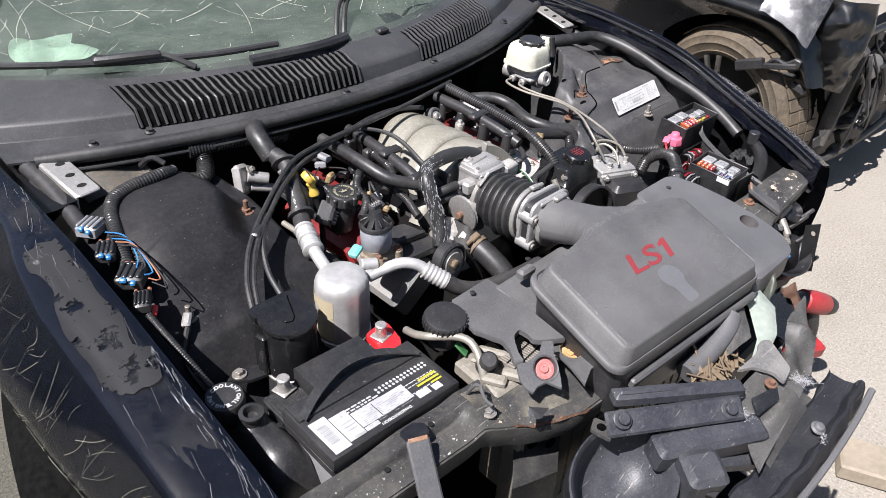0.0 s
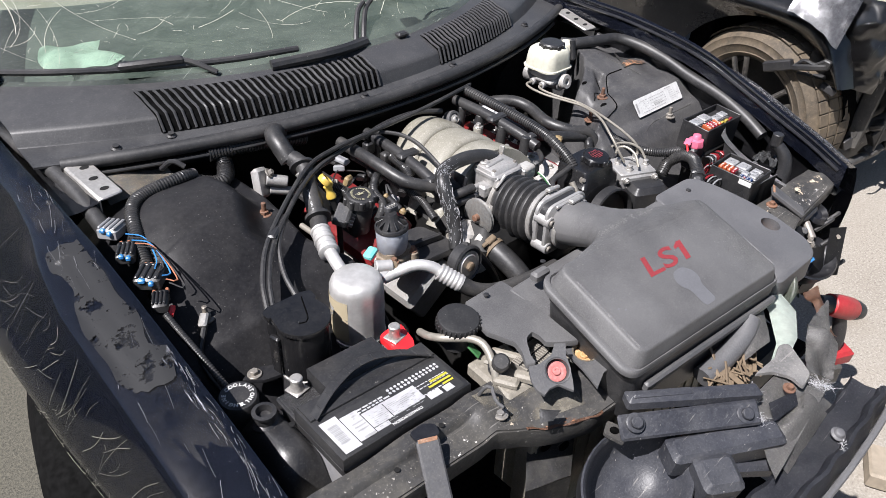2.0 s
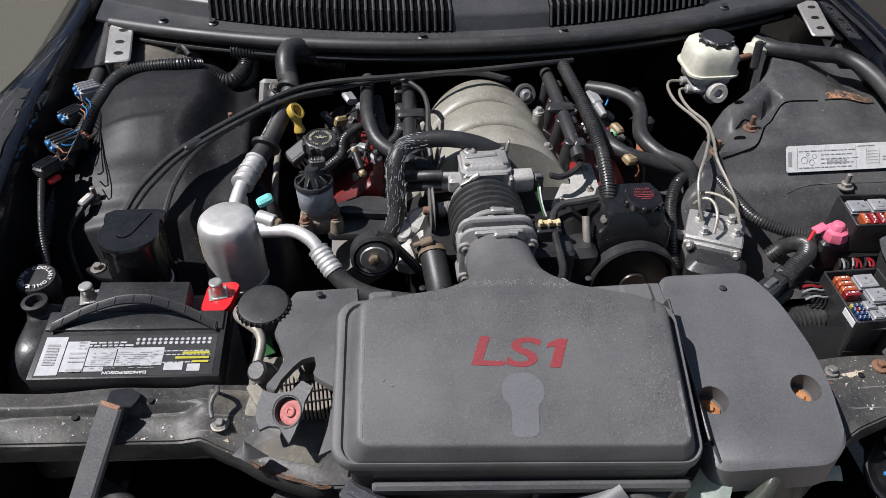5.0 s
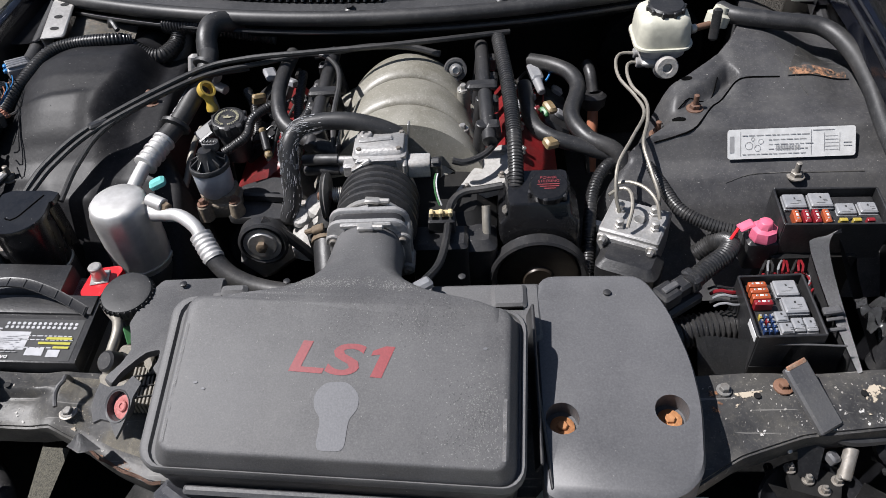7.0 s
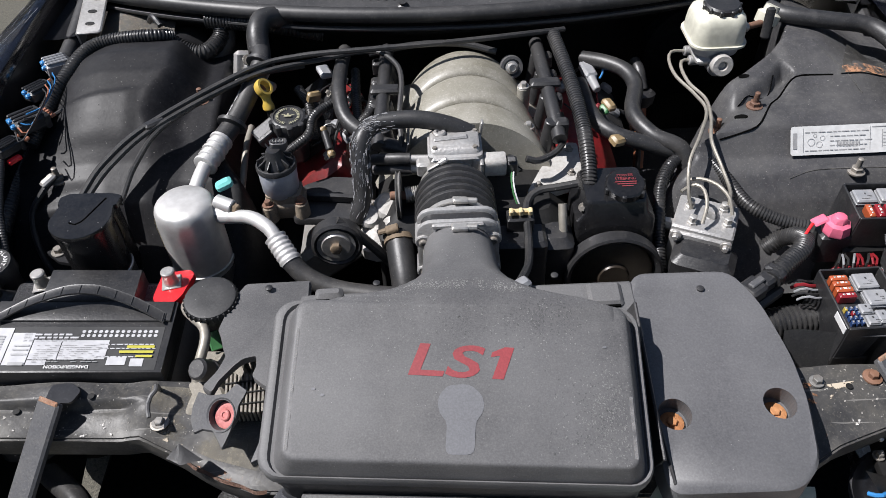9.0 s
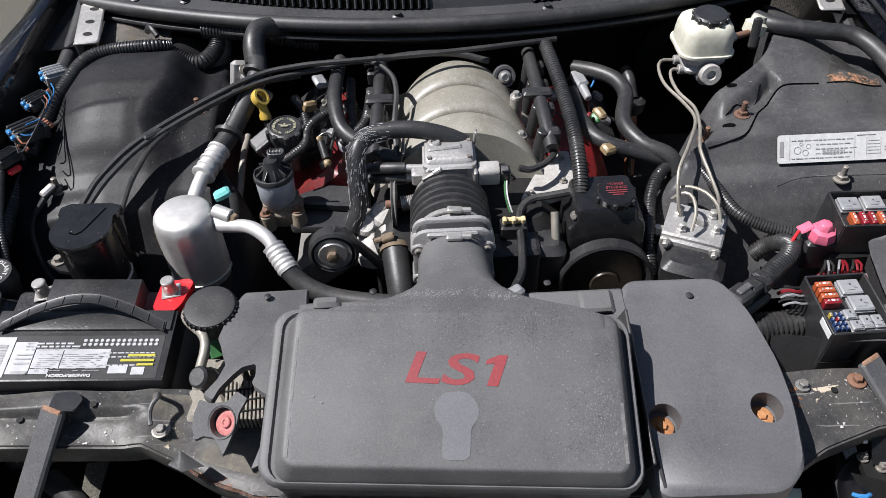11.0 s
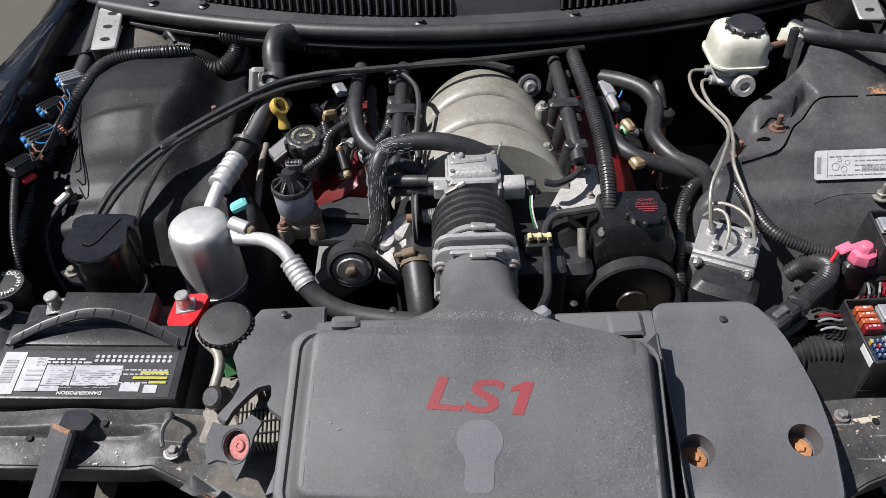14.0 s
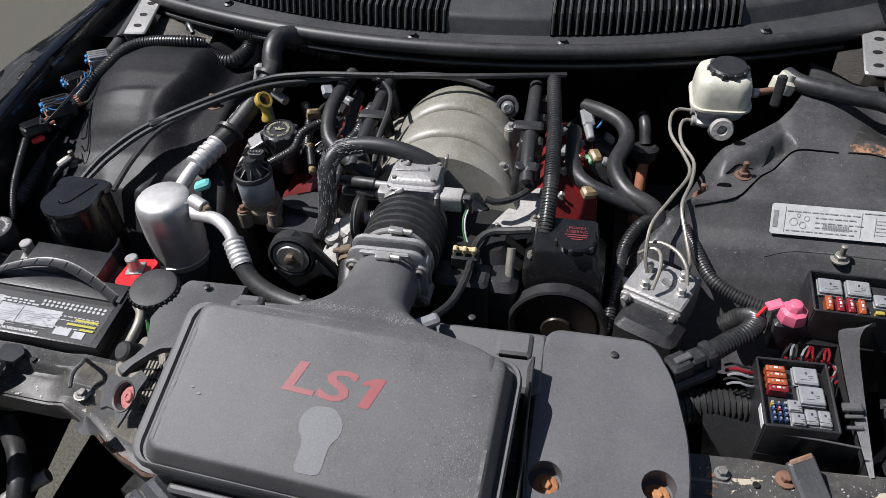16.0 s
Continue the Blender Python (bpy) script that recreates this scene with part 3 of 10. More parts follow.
def fender(side, y0, y1):
    """A wing: inner lip, rolled top, crease and side down to the sill."""
    def section(y, k):
        z, x0, out = fender_top(y, side), fender_in(y, side), wing_bulge(y)
        crease = x0 + wing_crease(y) if side < 0 else x0 + 0.020 + 0.060 * soft(0.93, 0.74, y)
        fall = 0.0 if side < 0 else 0.014
        low = z - 0.165
        prof = [(x0 - 0.006, z - 0.055), (x0 - 0.003, z - 0.012), (x0, z - 0.002), (x0 + 0.006, z + 0.001), (x0 + 0.016, z - fall * 0.4), ((x0 + crease) / 2 + 0.006, z - 0.004 - fall),
                (crease - 0.008, z - 0.011 - fall), (crease, z - 0.016 - fall), (crease + 0.006, z - 0.026 - fall), (crease * 0.55 + out * 0.45, z - 0.066), (crease * 0.2 + out * 0.8, z - 0.112), (out - 0.003, low + 0.03), (out, low),
                (out - 0.006, low - 0.03), (out - 0.020, low - 0.09), (out - 0.045, low - 0.20), (out - 0.07, 0.34)]
        x, zz = prof[k]
        return (side * x, y, zz)
    b = B()
    sheet(b, range(17), linspace(y0, y1, 56), lambda k, y: section(y, k))
    bmesh.ops.solidify(b, geom=b.faces[:], thickness=0.0025)
    return b


part("fender", fender(-1, 0.36, 2.1), M_PAINT, car, "scratched black painted wing")
b = fender(1, 0.455, 2.1)
wing_tree = tree_of(b)
wing_r = part("fender", b, M_PAINT, car, "scraped black painted wing with a torn front end")


wing = car.children[0]


def on_wing(y, k):
    """On the outer side of the wing: k 0 at the crease, 1 at the widest line."""
    z, out, crease = wing_left(y), wing_bulge(y), 0.757 + wing_crease(y)
    xs, zs = [crease + 0.006, crease * 0.55 + out * 0.45, crease * 0.2 + out * 0.8, out], [z - 0.026, z - 0.066, z - 0.112, z - 0.165]
    return Vector((-float(np.interp(k * 3, range(4), xs)) - 0.0022, y, float(np.interp(k * 3, range(4), zs)) + 0.0008))


random.seed(31)
b = B()
for i in range(105):
    y, k = random.uniform(0.55, 1.30), random.uniform(-0.05, 0.97)
    dy, dk, bend = random.uniform(0.0, 0.07), random.uniform(0.08, 0.80), random.uniform(-0.014, 0.005)
    n = 7
    line = [on_wing(y + dy * j / n + bend * math.sin(math.pi * j / n), min(1.0, max(0.0, k + dk * j / n))) for j in range(n + 1)]
    w = random.choice((0.00013, 0.00018, 0.00025, 0.0004))
    for p, q in zip(line, line[1:]):
        if (q - p).length > 1e-5:
            side = (q - p).cross(Vector((-0.7, 0, 0.7))).normalized() * w
            b.faces.new([b.verts.new(v) for v in (p - side, q - side, q + side, p + side)])
scratches = part("scratching", b, surf("bare_scratch", (0.17, 0.165, 0.125), (0.05, 0.048, 0.038), 0.6, bump=0.0), wing, "long pale curved scratches")
tagged(scratches, kind="stuff")


def wing_film(y0, y1, k0, k1, mat, lift=0.0016):
    """Dried dust or a scrape lying on the wing's top."""
    b = B()
    def at(y, k):
        z, w = wing_left(y), wing_crease(y)
        k = k + (k - k0) / (k1 - k0) * (0.20 * noise.noise(Vector((y * 16, 0.3, 0))) - 0.16) + (1 - (k - k0) / (k1 - k0)) * (0.16 * noise.noise(Vector((y * 22, 5.0, 0))) + 0.08)
        y = y + 0.03 * noise.noise(Vector((k * 5, y * 3, 1.0)))
        return (-(0.757 + w * k), y, float(np.interp(0.757 + w * k, [0.763, 0.773, 0.757 + w / 2 + 0.006, 0.757 + w - 0.008, 0.757 + w], [z + 0.001, z, z - 0.004, z - 0.011, z - 0.016])) + lift)
    sheet(b, linspace(y0, y1, 24), linspace(k0, k1, 8), at)
    part("dust_film" if mat is M_DUSTFILM else "scrape", b, mat, wing)


wing_film(0.76, 1.07, 0.10, 0.98, M_DUSTFILM)
b = B()
for i in range(90):
    # thin rubbed lines lying along the wing's top
    near = i < 40
    y, k = random.uniform(0.47, 0.74) if near else random.uniform(0.45, 1.25), random.uniform(0.05, 0.26) if near else random.uniform(0.1, 0.95)
    run, turn, w = random.uniform(0.006, 0.035 if near else 0.06), random.uniform(-0.2, 1.0) * (0.6 if near else 1.2), random.choice((0.0001, 0.00015, 0.0002, 0.0004))
    line = []
    for j in range(6):
        yy = y + run * j / 5
        kk = min(0.97, max(0.03, k - turn * run * j / 5 * 4 + 0.006 * math.sin(j * 0.8 + i)))
        z, wd = wing_left(yy), wing_crease(yy)
        xx = 0.757 + wd * kk
        line.append(Vector((-xx, yy, float(np.interp(xx, [0.763, 0.773, 0.757 + wd / 2 + 0.006, 0.757 + wd - 0.008, 0.757 + wd], [z + 0.001, z, z - 0.004, z - 0.011, z - 0.016])) + 0.0019)))
    for p, q in zip(line, line[1:]):
        side = (q - p).cross(Vector((0, 0, 1))).normalized() * w
        b.faces.new([b.verts.new(v) for v in (p - side, q - side, q + side, p + side)])
rubs = part("scratching", b, surf("rubbed_line", (0.15, 0.152, 0.16), (0.055, 0.056, 0.06), 0.6, grain=400, bump=0.0), wing, "fine rubbed lines")
tagged(rubs, kind="stuff")
wing_film(0.52, 0.76, 0.05, 0.30, M_LONGSCRAPE)
wing_film(0.95, 1.25, 0.10, 0.95, M_FAINTSCRAPE)
wing_film(0.40, 1.32, 0.06, 0.97, M_OLDDUST, 0.0012)
wing_film(0.45, 0.80, 0.03, 0.40, M_LONGSCRAPE, 0.0022)

b = B()
def wing_dust(y, k):
    z, x0 = wing_right(y), 0.737
    crease = x0 + 0.020 + 0.060 * soft(0.93, 0.74, y)
    return (x0 + 0.016 + (crease - x0 - 0.024) * k, y, float(np.interp(x0 + 0.016 + (crease - x0 - 0.024) * k, [x0 + 0.016, (x0 + crease) / 2 + 0.006, crease - 0.008], [z - 0.0056, z - 0.018, z - 0.025])) + 0.0022)


sheet(b, linspace(0.47, 0.82, 24), linspace(0.05, 0.95, 8), wing_dust)
part("dust_film", b, M_WINGDUST, car.children[1], "dull dust over the wing")

# inner aprons below the wings, and the floor and firewall that close the bay
def apron(side):
    b = B()
    xs = [-0.004, -0.010, -0.022, -0.020, -0.06] if side < 0 else [0.002, 0.012, 0.014, 0.0, -0.05]
    zs = [-0.020, -0.060, -0.13, -0.24, -0.48]
    sheet(b, range(5), linspace(0.46, 1.40, 24), lambda k, y: (side * (fender_in(y, side) + xs[k]), y, fender_top(y, side) + zs[k]))
    bmesh.ops.solidify(b, geom=b.faces[:], thickness=0.003)
    return b


part("inner_apron", apron(-1), M_BLACKSTEEL, car)
part("inner_apron", apron(1), M_BLACKSTEEL, car)
for dx_, dz_, r_ in ((-0.006, -0.018, 0.004), (-0.002, -0.004, 0.0022)):
    part("ridge", tube(B(), [(0.737 + dx_, y, wing_right(y) + dz_) for y in linspace(0.47, 1.5, 14)], r_, 8), M_BLACKSTEEL, car)
# tray colour is near-black to paint the shade under the engine
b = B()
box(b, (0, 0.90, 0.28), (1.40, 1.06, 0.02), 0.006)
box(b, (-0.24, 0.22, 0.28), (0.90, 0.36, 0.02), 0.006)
part("undertray", b, M_DEEPSHADE, car, "near-black tray, the shade under the engine painted in")


def seal_y(x):
    return 1.172 + 0.33 * x * x


def seal_z(x):
    return 0.922 - 0.012 * x * x


b = B()
sheet(b, linspace(-0.70, 0.70, 30), linspace(0, 1, 4), lambda x, v: (x, seal_y(x) + 0.10 + 0.02 * v, 0.30 + 0.60 * v))
bmesh.ops.solidify(b, geom=b.faces[:], thickness=0.006)
part("firewall", b, M_DARK, car, "black bulkhead behind the engine")

tower_y = curve_of((0.74, 0.64), (0.80, 0.695), (0.835, 0.755), (0.864, 0.787), (0.892, 0.799), (0.926, 0.835), (0.96, 0.838), (1.0, 0.834), (1.05, 0.852), (1.10, 0.872), (1.15, 0.878), (1.22, 0.868), (1.32, 0.85))


def inside_depth(x, y, ring):
    """Distance from the ring's edge: positive inside it."""
    best, inside = 9.0, False
    for (x0, y0), (x1, y1) in zip(ring, ring[1:] + ring[:1]):
        k = max(0.0, min(1.0, ((x - x0) * (x1 - x0) + (y - y0) * (y1 - y0)) / ((x1 - x0) ** 2 + (y1 - y0) ** 2)))
        best = min(best, math.hypot(x - x0 - k * (x1 - x0), y - y0 - k * (y1 - y0)))
        if (y0 > y) != (y1 > y) and x < x0 + (y - y0) * (x1 - x0) / (y1 - y0):
            inside = not inside
    return best if inside else -best


LEDGE = [(0.36, 0.900), (0.411, 0.915), (0.464, 0.926), (0.502, 0.983), (0.534, 1.014), (0.552, 1.040), (0.50, 1.13), (0.36, 1.13)]
tower_back = curve_of((0.36, 1.00), (0.43, 1.030), (0.47, 1.046), (0.51, 1.072), (0.545, 1.105), (0.57, 1.15), (0.60, 1.25), (0.62, 1.40))
gusset_up = curve_of((0.38, 0.0), (0.425, 0.008), (0.46, 0.020), (0.50, 0.030), (0.545, 0.038), (0.57, 0.0))


def tower_z(x, y):
    """The tower with the sticker: a dome, an inner ledge with studs, a wedge-shaped gusset and a sheer back edge."""
    inner = soft(0.32, 0.45, x + 0.10 * soft(0.98, 0.86, y) - 0.05 * soft(0.86, 0.78, y))
    ridge = 0.012 * soft(0.50, 0.56, x) * soft(0.93, 1.02, y) * soft(0.72, 0.66, x)
    outer = -0.030 * soft(0.60, 0.70, x) * soft(1.04, 1.10, y)
    z = tower_y(y) + ridge + outer
    m = soft(-0.001, 0.004, inside_depth(x, y, LEDGE))
    z += (0.8355 + 0.06 * (x - 0.47) - z) * m
    back = tower_back(x)
    rise = soft(back - 0.060, back - 0.028, y) * 0.75 + soft(back - 0.030, back - 0.004, y) * 0.25
    z += (gusset_up(x) * rise - 0.004 * math.exp(-((y - back + 0.058) / 0.008) ** 2) * soft(0.43, 0.46, x)) * m
    inner *= 1.0 - soft(back, back + 0.016, y) * soft(0.63, 0.60, x)
    return 0.56 + (z - 0.56) * inner


left_top = curve_of((0.74, 0.64), (0.80, 0.700), (0.84, 0.757), (0.862, 0.788), (0.893, 0.800), (0.925, 0.815), (0.96, 0.841), (1.0, 0.868), (1.03, 0.884), (1.07, 0.897), (1.12, 0.903), (1.16, 0.896), (1.22, 0.870), (1.32, 0.845))
left_shelf = curve_of((0.74, 0.62), (0.84, 0.745), (0.90, 0.795), (0.95, 0.814), (1.0, 0.826), (1.05, 0.838), (1.10, 0.844), (1.22, 0.838), (1.32, 0.82))
left_shoulder = curve_of((0.74, 0.500), (0.92, 0.498), (0.97, 0.503), (1.0, 0.514), (1.03, 0.506), (1.08, 0.480), (1.14, 0.486), (1.32, 0.50))


def tower_left_z(x, y):
    """The tower with the vapour canister: a domed top, a steep shoulder and a lower shelf towards the engine."""
    top = left_top(y) - 3.2 * max(0.0, x - 0.590) ** 2 * (0.35 + 0.65 * soft(0.92, 1.02, y))
    k = left_shoulder(y)
    z = left_shelf(y) + (top - left_shelf(y)) * soft(k - 0.040, k + 0.022, x)
    z += 0.0035 * soft(1.030, 1.024, y + 0.10 * (x - 0.61)) * soft(0.945, 0.975, y) * soft(0.53, 0.56, x) * soft(0.70, 0.66, x)
    z -= 0.006 * soft(0.905, 0.880, y) * soft(0.58, 0.62, x)
    return 0.56 + (z - 0.56) * soft(0.365, 0.425, x + 0.05 * soft(0.98, 0.88, y)) + 0.0016 * noise.noise(Vector((x * 9, y * 9, 2.0)))


def tower(side):
    b = B()
    if side > 0:
        sheet(b, linspace(0.30, 0.765, 140), linspace(0.74, 1.30, 170), lambda x, y: (side * x, y, tower_z(x, y)))
    else:
        sheet(b, linspace(0.30, 0.765, 130), linspace(0.74, 1.30, 150), lambda x, y: (side * x, y, tower_left_z(x, y)))
    for _ in range(1 if side > 0 else 2):
        bmesh.ops.smooth_vert(b, verts=b.verts, factor=0.5, use_axis_z=True)
    bmesh.ops.solidify(b, geom=b.faces[:], thickness=0.003)
    return b


tower_bm = {1: tower(1), -1: tower(-1)}
tower_tree = {k: tree_of(v) for k, v in tower_bm.items()}
tower_r = part("strut_tower", tower_bm[1], M_PALERSTEEL, car, "black pressed steel tower with chipped edges")
tower_l = part("strut_tower", tower_bm[-1], M_DUSTY, car, "black pressed steel tower with chipped edges")
for side, own in ((1, tower_r), (-1, tower_l)):
    for x, y in ((0.474, 0.980), (0.417, 0.968), (0.61, 0.862)) if side > 0 else ((0.660, 0.907), (0.45, 1.06)):
        part("stud", stud(B(), (side * x, y, (tower_z if side > 0 else tower_left_z)(x, y) + 0.001), 0.0045, 0.026), M_BOLT if x > 0.6 else M_RUSTDARK, own, "plated stud with a nut" if x > 0.6 else "rusty stud with a nut")
    # pressed step line across each tower
    if side < 0:
        # lighter steel on these folds paints the edge that catches the light
        for run in (((0.500, 0.955), (0.517, 0.980), (0.530, 0.998), (0.548, 1.012), (0.575, 1.019), (0.611, 1.022)), ((0.505, 1.085), (0.517, 1.062), (0.522, 1.045)), ((0.400, 0.930), (0.425, 0.935), (0.455, 0.935), (0.480, 0.945))):
            part("seam", tube(B(), [(side * x, y, tower_left_z(x, y) + 0.0004) for x, y in run], 0.0013, 6), M_SUPPORT, own, "raised line of a pressed edge")
        for x, y, s in ((0.446, 0.985, 0.009), (0.452, 1.035, 0.006), (0.628, 0.896, 0.0035)):
            part("slot", lathe(B(), (side * x, y, tower_left_z(x, y) + 0.0006), (-0.1, -0.35, 1), [(s, 0), (s, 0.0006)], 14, 0.6), M_SHADEBLACK, own)
        b = B()
        flakes = random.Random(31)
        for k in range(34):
            u = flakes.random()
            x, y = 0.478 - 0.052 * u + flakes.gauss(0, 0.004), 0.940 - 0.066 * u + flakes.gauss(0, 0.004)
            a, r0 = flakes.uniform(0, 3.1), flakes.uniform(0.0006, 0.0020)
            b.faces.new([b.verts.new((side * (x + r0 * math.cos(a + t) * s_), y + r0 * math.sin(a + t) * s_, tower_left_z(x, y) + 0.0026)) for t, s_ in ((0, 1.7), (1.5, 0.6), (3.1, 1.3), (4.6, 0.5))])
        part("flaking_paint", b, M_FIBRE, own, "pale flakes of broken paint")
        continue
    for run, r_, mat_ in ((((0.400, 0.912), (0.430, 0.918), (0.462, 0.926), (0.484, 0.955), (0.502, 0.983), (0.519, 0.998), (0.534, 1.014), (0.547, 1.026), (0.562, 1.031), (0.590, 1.031), (0.617, 1.030)), 0.0015, M_SHADEBLACK),
                          (((0.425, 0.978), (0.450, 0.985), (0.468, 1.000), (0.490, 1.002), (0.508, 1.012), (0.520, 1.040)), 0.0010, M_SHADEBLACK),
                          (((0.505, 0.858), (0.540, 0.866), (0.580, 0.868), (0.640, 0.867), (0.715, 0.866)), 0.0010, M_SUPPORT),
                          (((0.600, 1.100), (0.622, 1.066), (0.640, 1.035), (0.655, 0.990)), 0.0008, M_SUPPORT)):
        part("seam", tube(B(), [(x, y, tower_z(x, y) + (0.0004 if mat_ is M_SHADEBLACK else 0.0001)) for x, y in run], r_, 6), mat_, own, "open black seam" if mat_ is M_SHADEBLACK else "raised line of a pressed edge")

# a pressed dish beside the seal, its paint gone and rusted at the fold
b = B()
sheet(b, linspace(0, 1, 16), linspace(0, 1, 8), lambda u, v: (0.628 + 0.030 * v + (0.100 - 0.035 * v) * u, 1.030 + 0.062 * v, tower_z(0.635 + 0.09 * u, 1.030 + 0.062 * v) + 0.0030 - 0.006 * math.sin(math.pi * u) * math.sin(math.pi * v)))
part("dish", b, M_SUPPORT, tower_r)
b = B()
sheet(b, linspace(0, 1, 16), linspace(0, 1, 4), lambda u, v: (0.632 + 0.092 * u, 1.030 + (0.010 + 0.010 * math.sin(math.pi * u)) * v, tower_z(0.635 + 0.09 * u, 1.030 + 0.018 * v) + 0.0040))
part("rust_patch", b, M_RUSTPATCH, tower_r, "bare rusty patch")
for x, y, sx in ((0.469, 1.036, 0.009), (0.444, 0.953, 0.011)):
    part("slot", lathe(B(), (x, y, tower_z(x, y) + 0.0005), (-0.1, -0.35, 1), [(sx, 0), (sx, 0.0006)], 14, 0.45), M_SHADEBLACK, tower_r)
part("washer_bolt", bolt(B(), (0.742, 1.075, 0.905), 0.008, (-1, -0.2, 0.2), 1.5), M_BOLT, car)


# a dusty inner panel between tower, wing and cowl
b = B()
sheet(b, linspace(0, 1, 14), linspace(0, 1, 8), lambda u, v: (-0.665 + 0.135 * u, 1.225 + 0.085 * v - 0.02 * u, 0.868 + 0.020 * v + 0.006 * math.sin(5 * u)))
bmesh.ops.solidify(b, geom=b.faces[:], thickness=0.003)
part("corner_panel", b, surf("dusty_bare_panel", (0.16, 0.155, 0.14), (0.09, 0.09, 0.085), 0.6, grain=90, blotch=12, bump=0.15, dust=0.6, dustcol=(0.28, 0.22, 0.15), specks=0.4), car, "dusty steel corner panel with rust stains")


# ---- windscreen cowl ----
def cowl_point(x, v):
    """v from 0 at the seal to 1 at the windscreen."""
    depth = 0.150 + 0.30 * abs(x) ** 2.2
    rise = curve_of((0, -0.004), (0.10, 0.000), (0.25, 0.004), (0.30, 0.030), (0.34, 0.035), (0.62, 0.049), (1, 0.062))(v)
    return Vector((x, seal_y(x) + 0.006 + depth * v, seal_z(x) + 0.004 + rise))


b = B()
sheet(b, linspace(-0.74, 0.74, 70), [0, 0.05, 0.10, 0.18, 0.245, 0.255, 0.295, 0.31, 0.345, 0.40, 0.5, 0.62, 0.75, 0.88, 1.0], lambda x, v: cowl_point(x, v), 0.004)
cowl_tree = tree_of(b)
cowl = part("cowl_panel", b, M_COWL, car, "grey-black moulded plastic cowl")


def cowl_slat(x):
    """One curved louvre of the grille; the black sheet below paints the slots' shade."""
    b = B()
    pts = [cowl_point(x, v) + Vector((0, 0, dz)) for v, dz in ((0.235, 0.003), (0.275, 0.006), (0.31, 0.007), (0.36, 0.006), (0.48, 0.004), (0.60, 0.006), (0.72, 0.003))]
    tube(b, pts, 0.0029, 6, step=0.012)
    return b


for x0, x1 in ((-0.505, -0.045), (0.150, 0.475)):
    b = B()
    # sheet just above the cowl; its black stands in for slot shade
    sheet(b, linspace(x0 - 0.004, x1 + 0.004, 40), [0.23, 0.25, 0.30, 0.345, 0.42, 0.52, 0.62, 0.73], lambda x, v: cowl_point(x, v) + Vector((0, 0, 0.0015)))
    grille = part("grille_recess", b, M_SHADEBLACK, cowl, "black sheet painting the shade between the louvres")
    n = round((x1 - x0) / 0.0142)
    for i in range(n + 1):
        part("slat", cowl_slat(x0 + (x1 - x0) * i / n), M_COWL, cowl)
for x, v in ((-0.60, 0.10), (-0.50, 0.17), (0.17, 0.12), (0.52, 0.12), (-0.1, 0.12)):
    part("clip", lathe(B(), cowl_point(x, v), (0, -0.2, 1), [(0.010, 0), (0.010, 0.003), (0.006, 0.005), (0.006, 0.009)], 12), M_PLASTIC, cowl)
for x, v in ((0.10, 0.85), (-0.17, 0.9)):
    part("washer_nozzle", box(B(), cowl_point(x, v) + Vector((0, 0, 0.006)), (0.03, 0.02, 0.012), 0.004), M_PLASTIC, cowl)

for side in (-1, 1):
    b = B()
    sheet(b, linspace(0.690, 0.772 if side < 0 else 0.752, 6), linspace(1.20, 1.95, 14), lambda x, y: (side * x, y, 0.896 + 0.03 * soft(1.40, 1.80, y) - 0.006 * math.sin((x - 0.69) * 38)))
    bmesh.ops.solidify(b, geom=b.faces[:], thickness=0.003)
    part("side_gutter", b, M_BLACKSTEEL, car, "black gutter between cowl and wing")

line = [(x, seal_y(x) - 0.004, seal_z(x) + 0.002) for x in linspace(-0.70, 0.72, 14)]
part("cowl_seal", tube(B(), line, 0.0135, 12), M_SEAL, car, "black hollow rubber seal along the cowl")
line = [(x, seal_y(x) - 0.012, seal_z(x) - 0.020) for x in linspace(-0.66, 0.66, 14)]
part("seal_lip", tube(B(), line, 0.0045, 8), M_PLASTIC, car)
b = B()
sheet(b, linspace(-0.70, 0.70, 40), linspace(0, 1, 3), lambda x, v: (x, seal_y(x) + 0.002, seal_z(x) - 0.008 - 0.03 * v))
bmesh.ops.solidify(b, geom=b.faces[:], thickness=0.002)
part("seal_flange", b, M_DUSTY, car)


# ---- windscreen, dashboard and wiper ----
def screen_point(x, s):
    base = cowl_point(x, 1.0) + Vector((0, 0.006 - 0.03, -0.004))
    return base + Vector((0, 0.95 * s - 0.10 * s * s, 0.46 * s + 0.06 * s * s))


b = B()
sheet(b, linspace(-0.70, 0.70, 40), linspace(0, 1, 20), lambda x, s: screen_point(x, s))
screen = part("windscreen", b, M_GLASS, car, "cracked dirty green-tinted windscreen")
screen.visible_shadow = False
hairs = random.Random(52)
b = B()
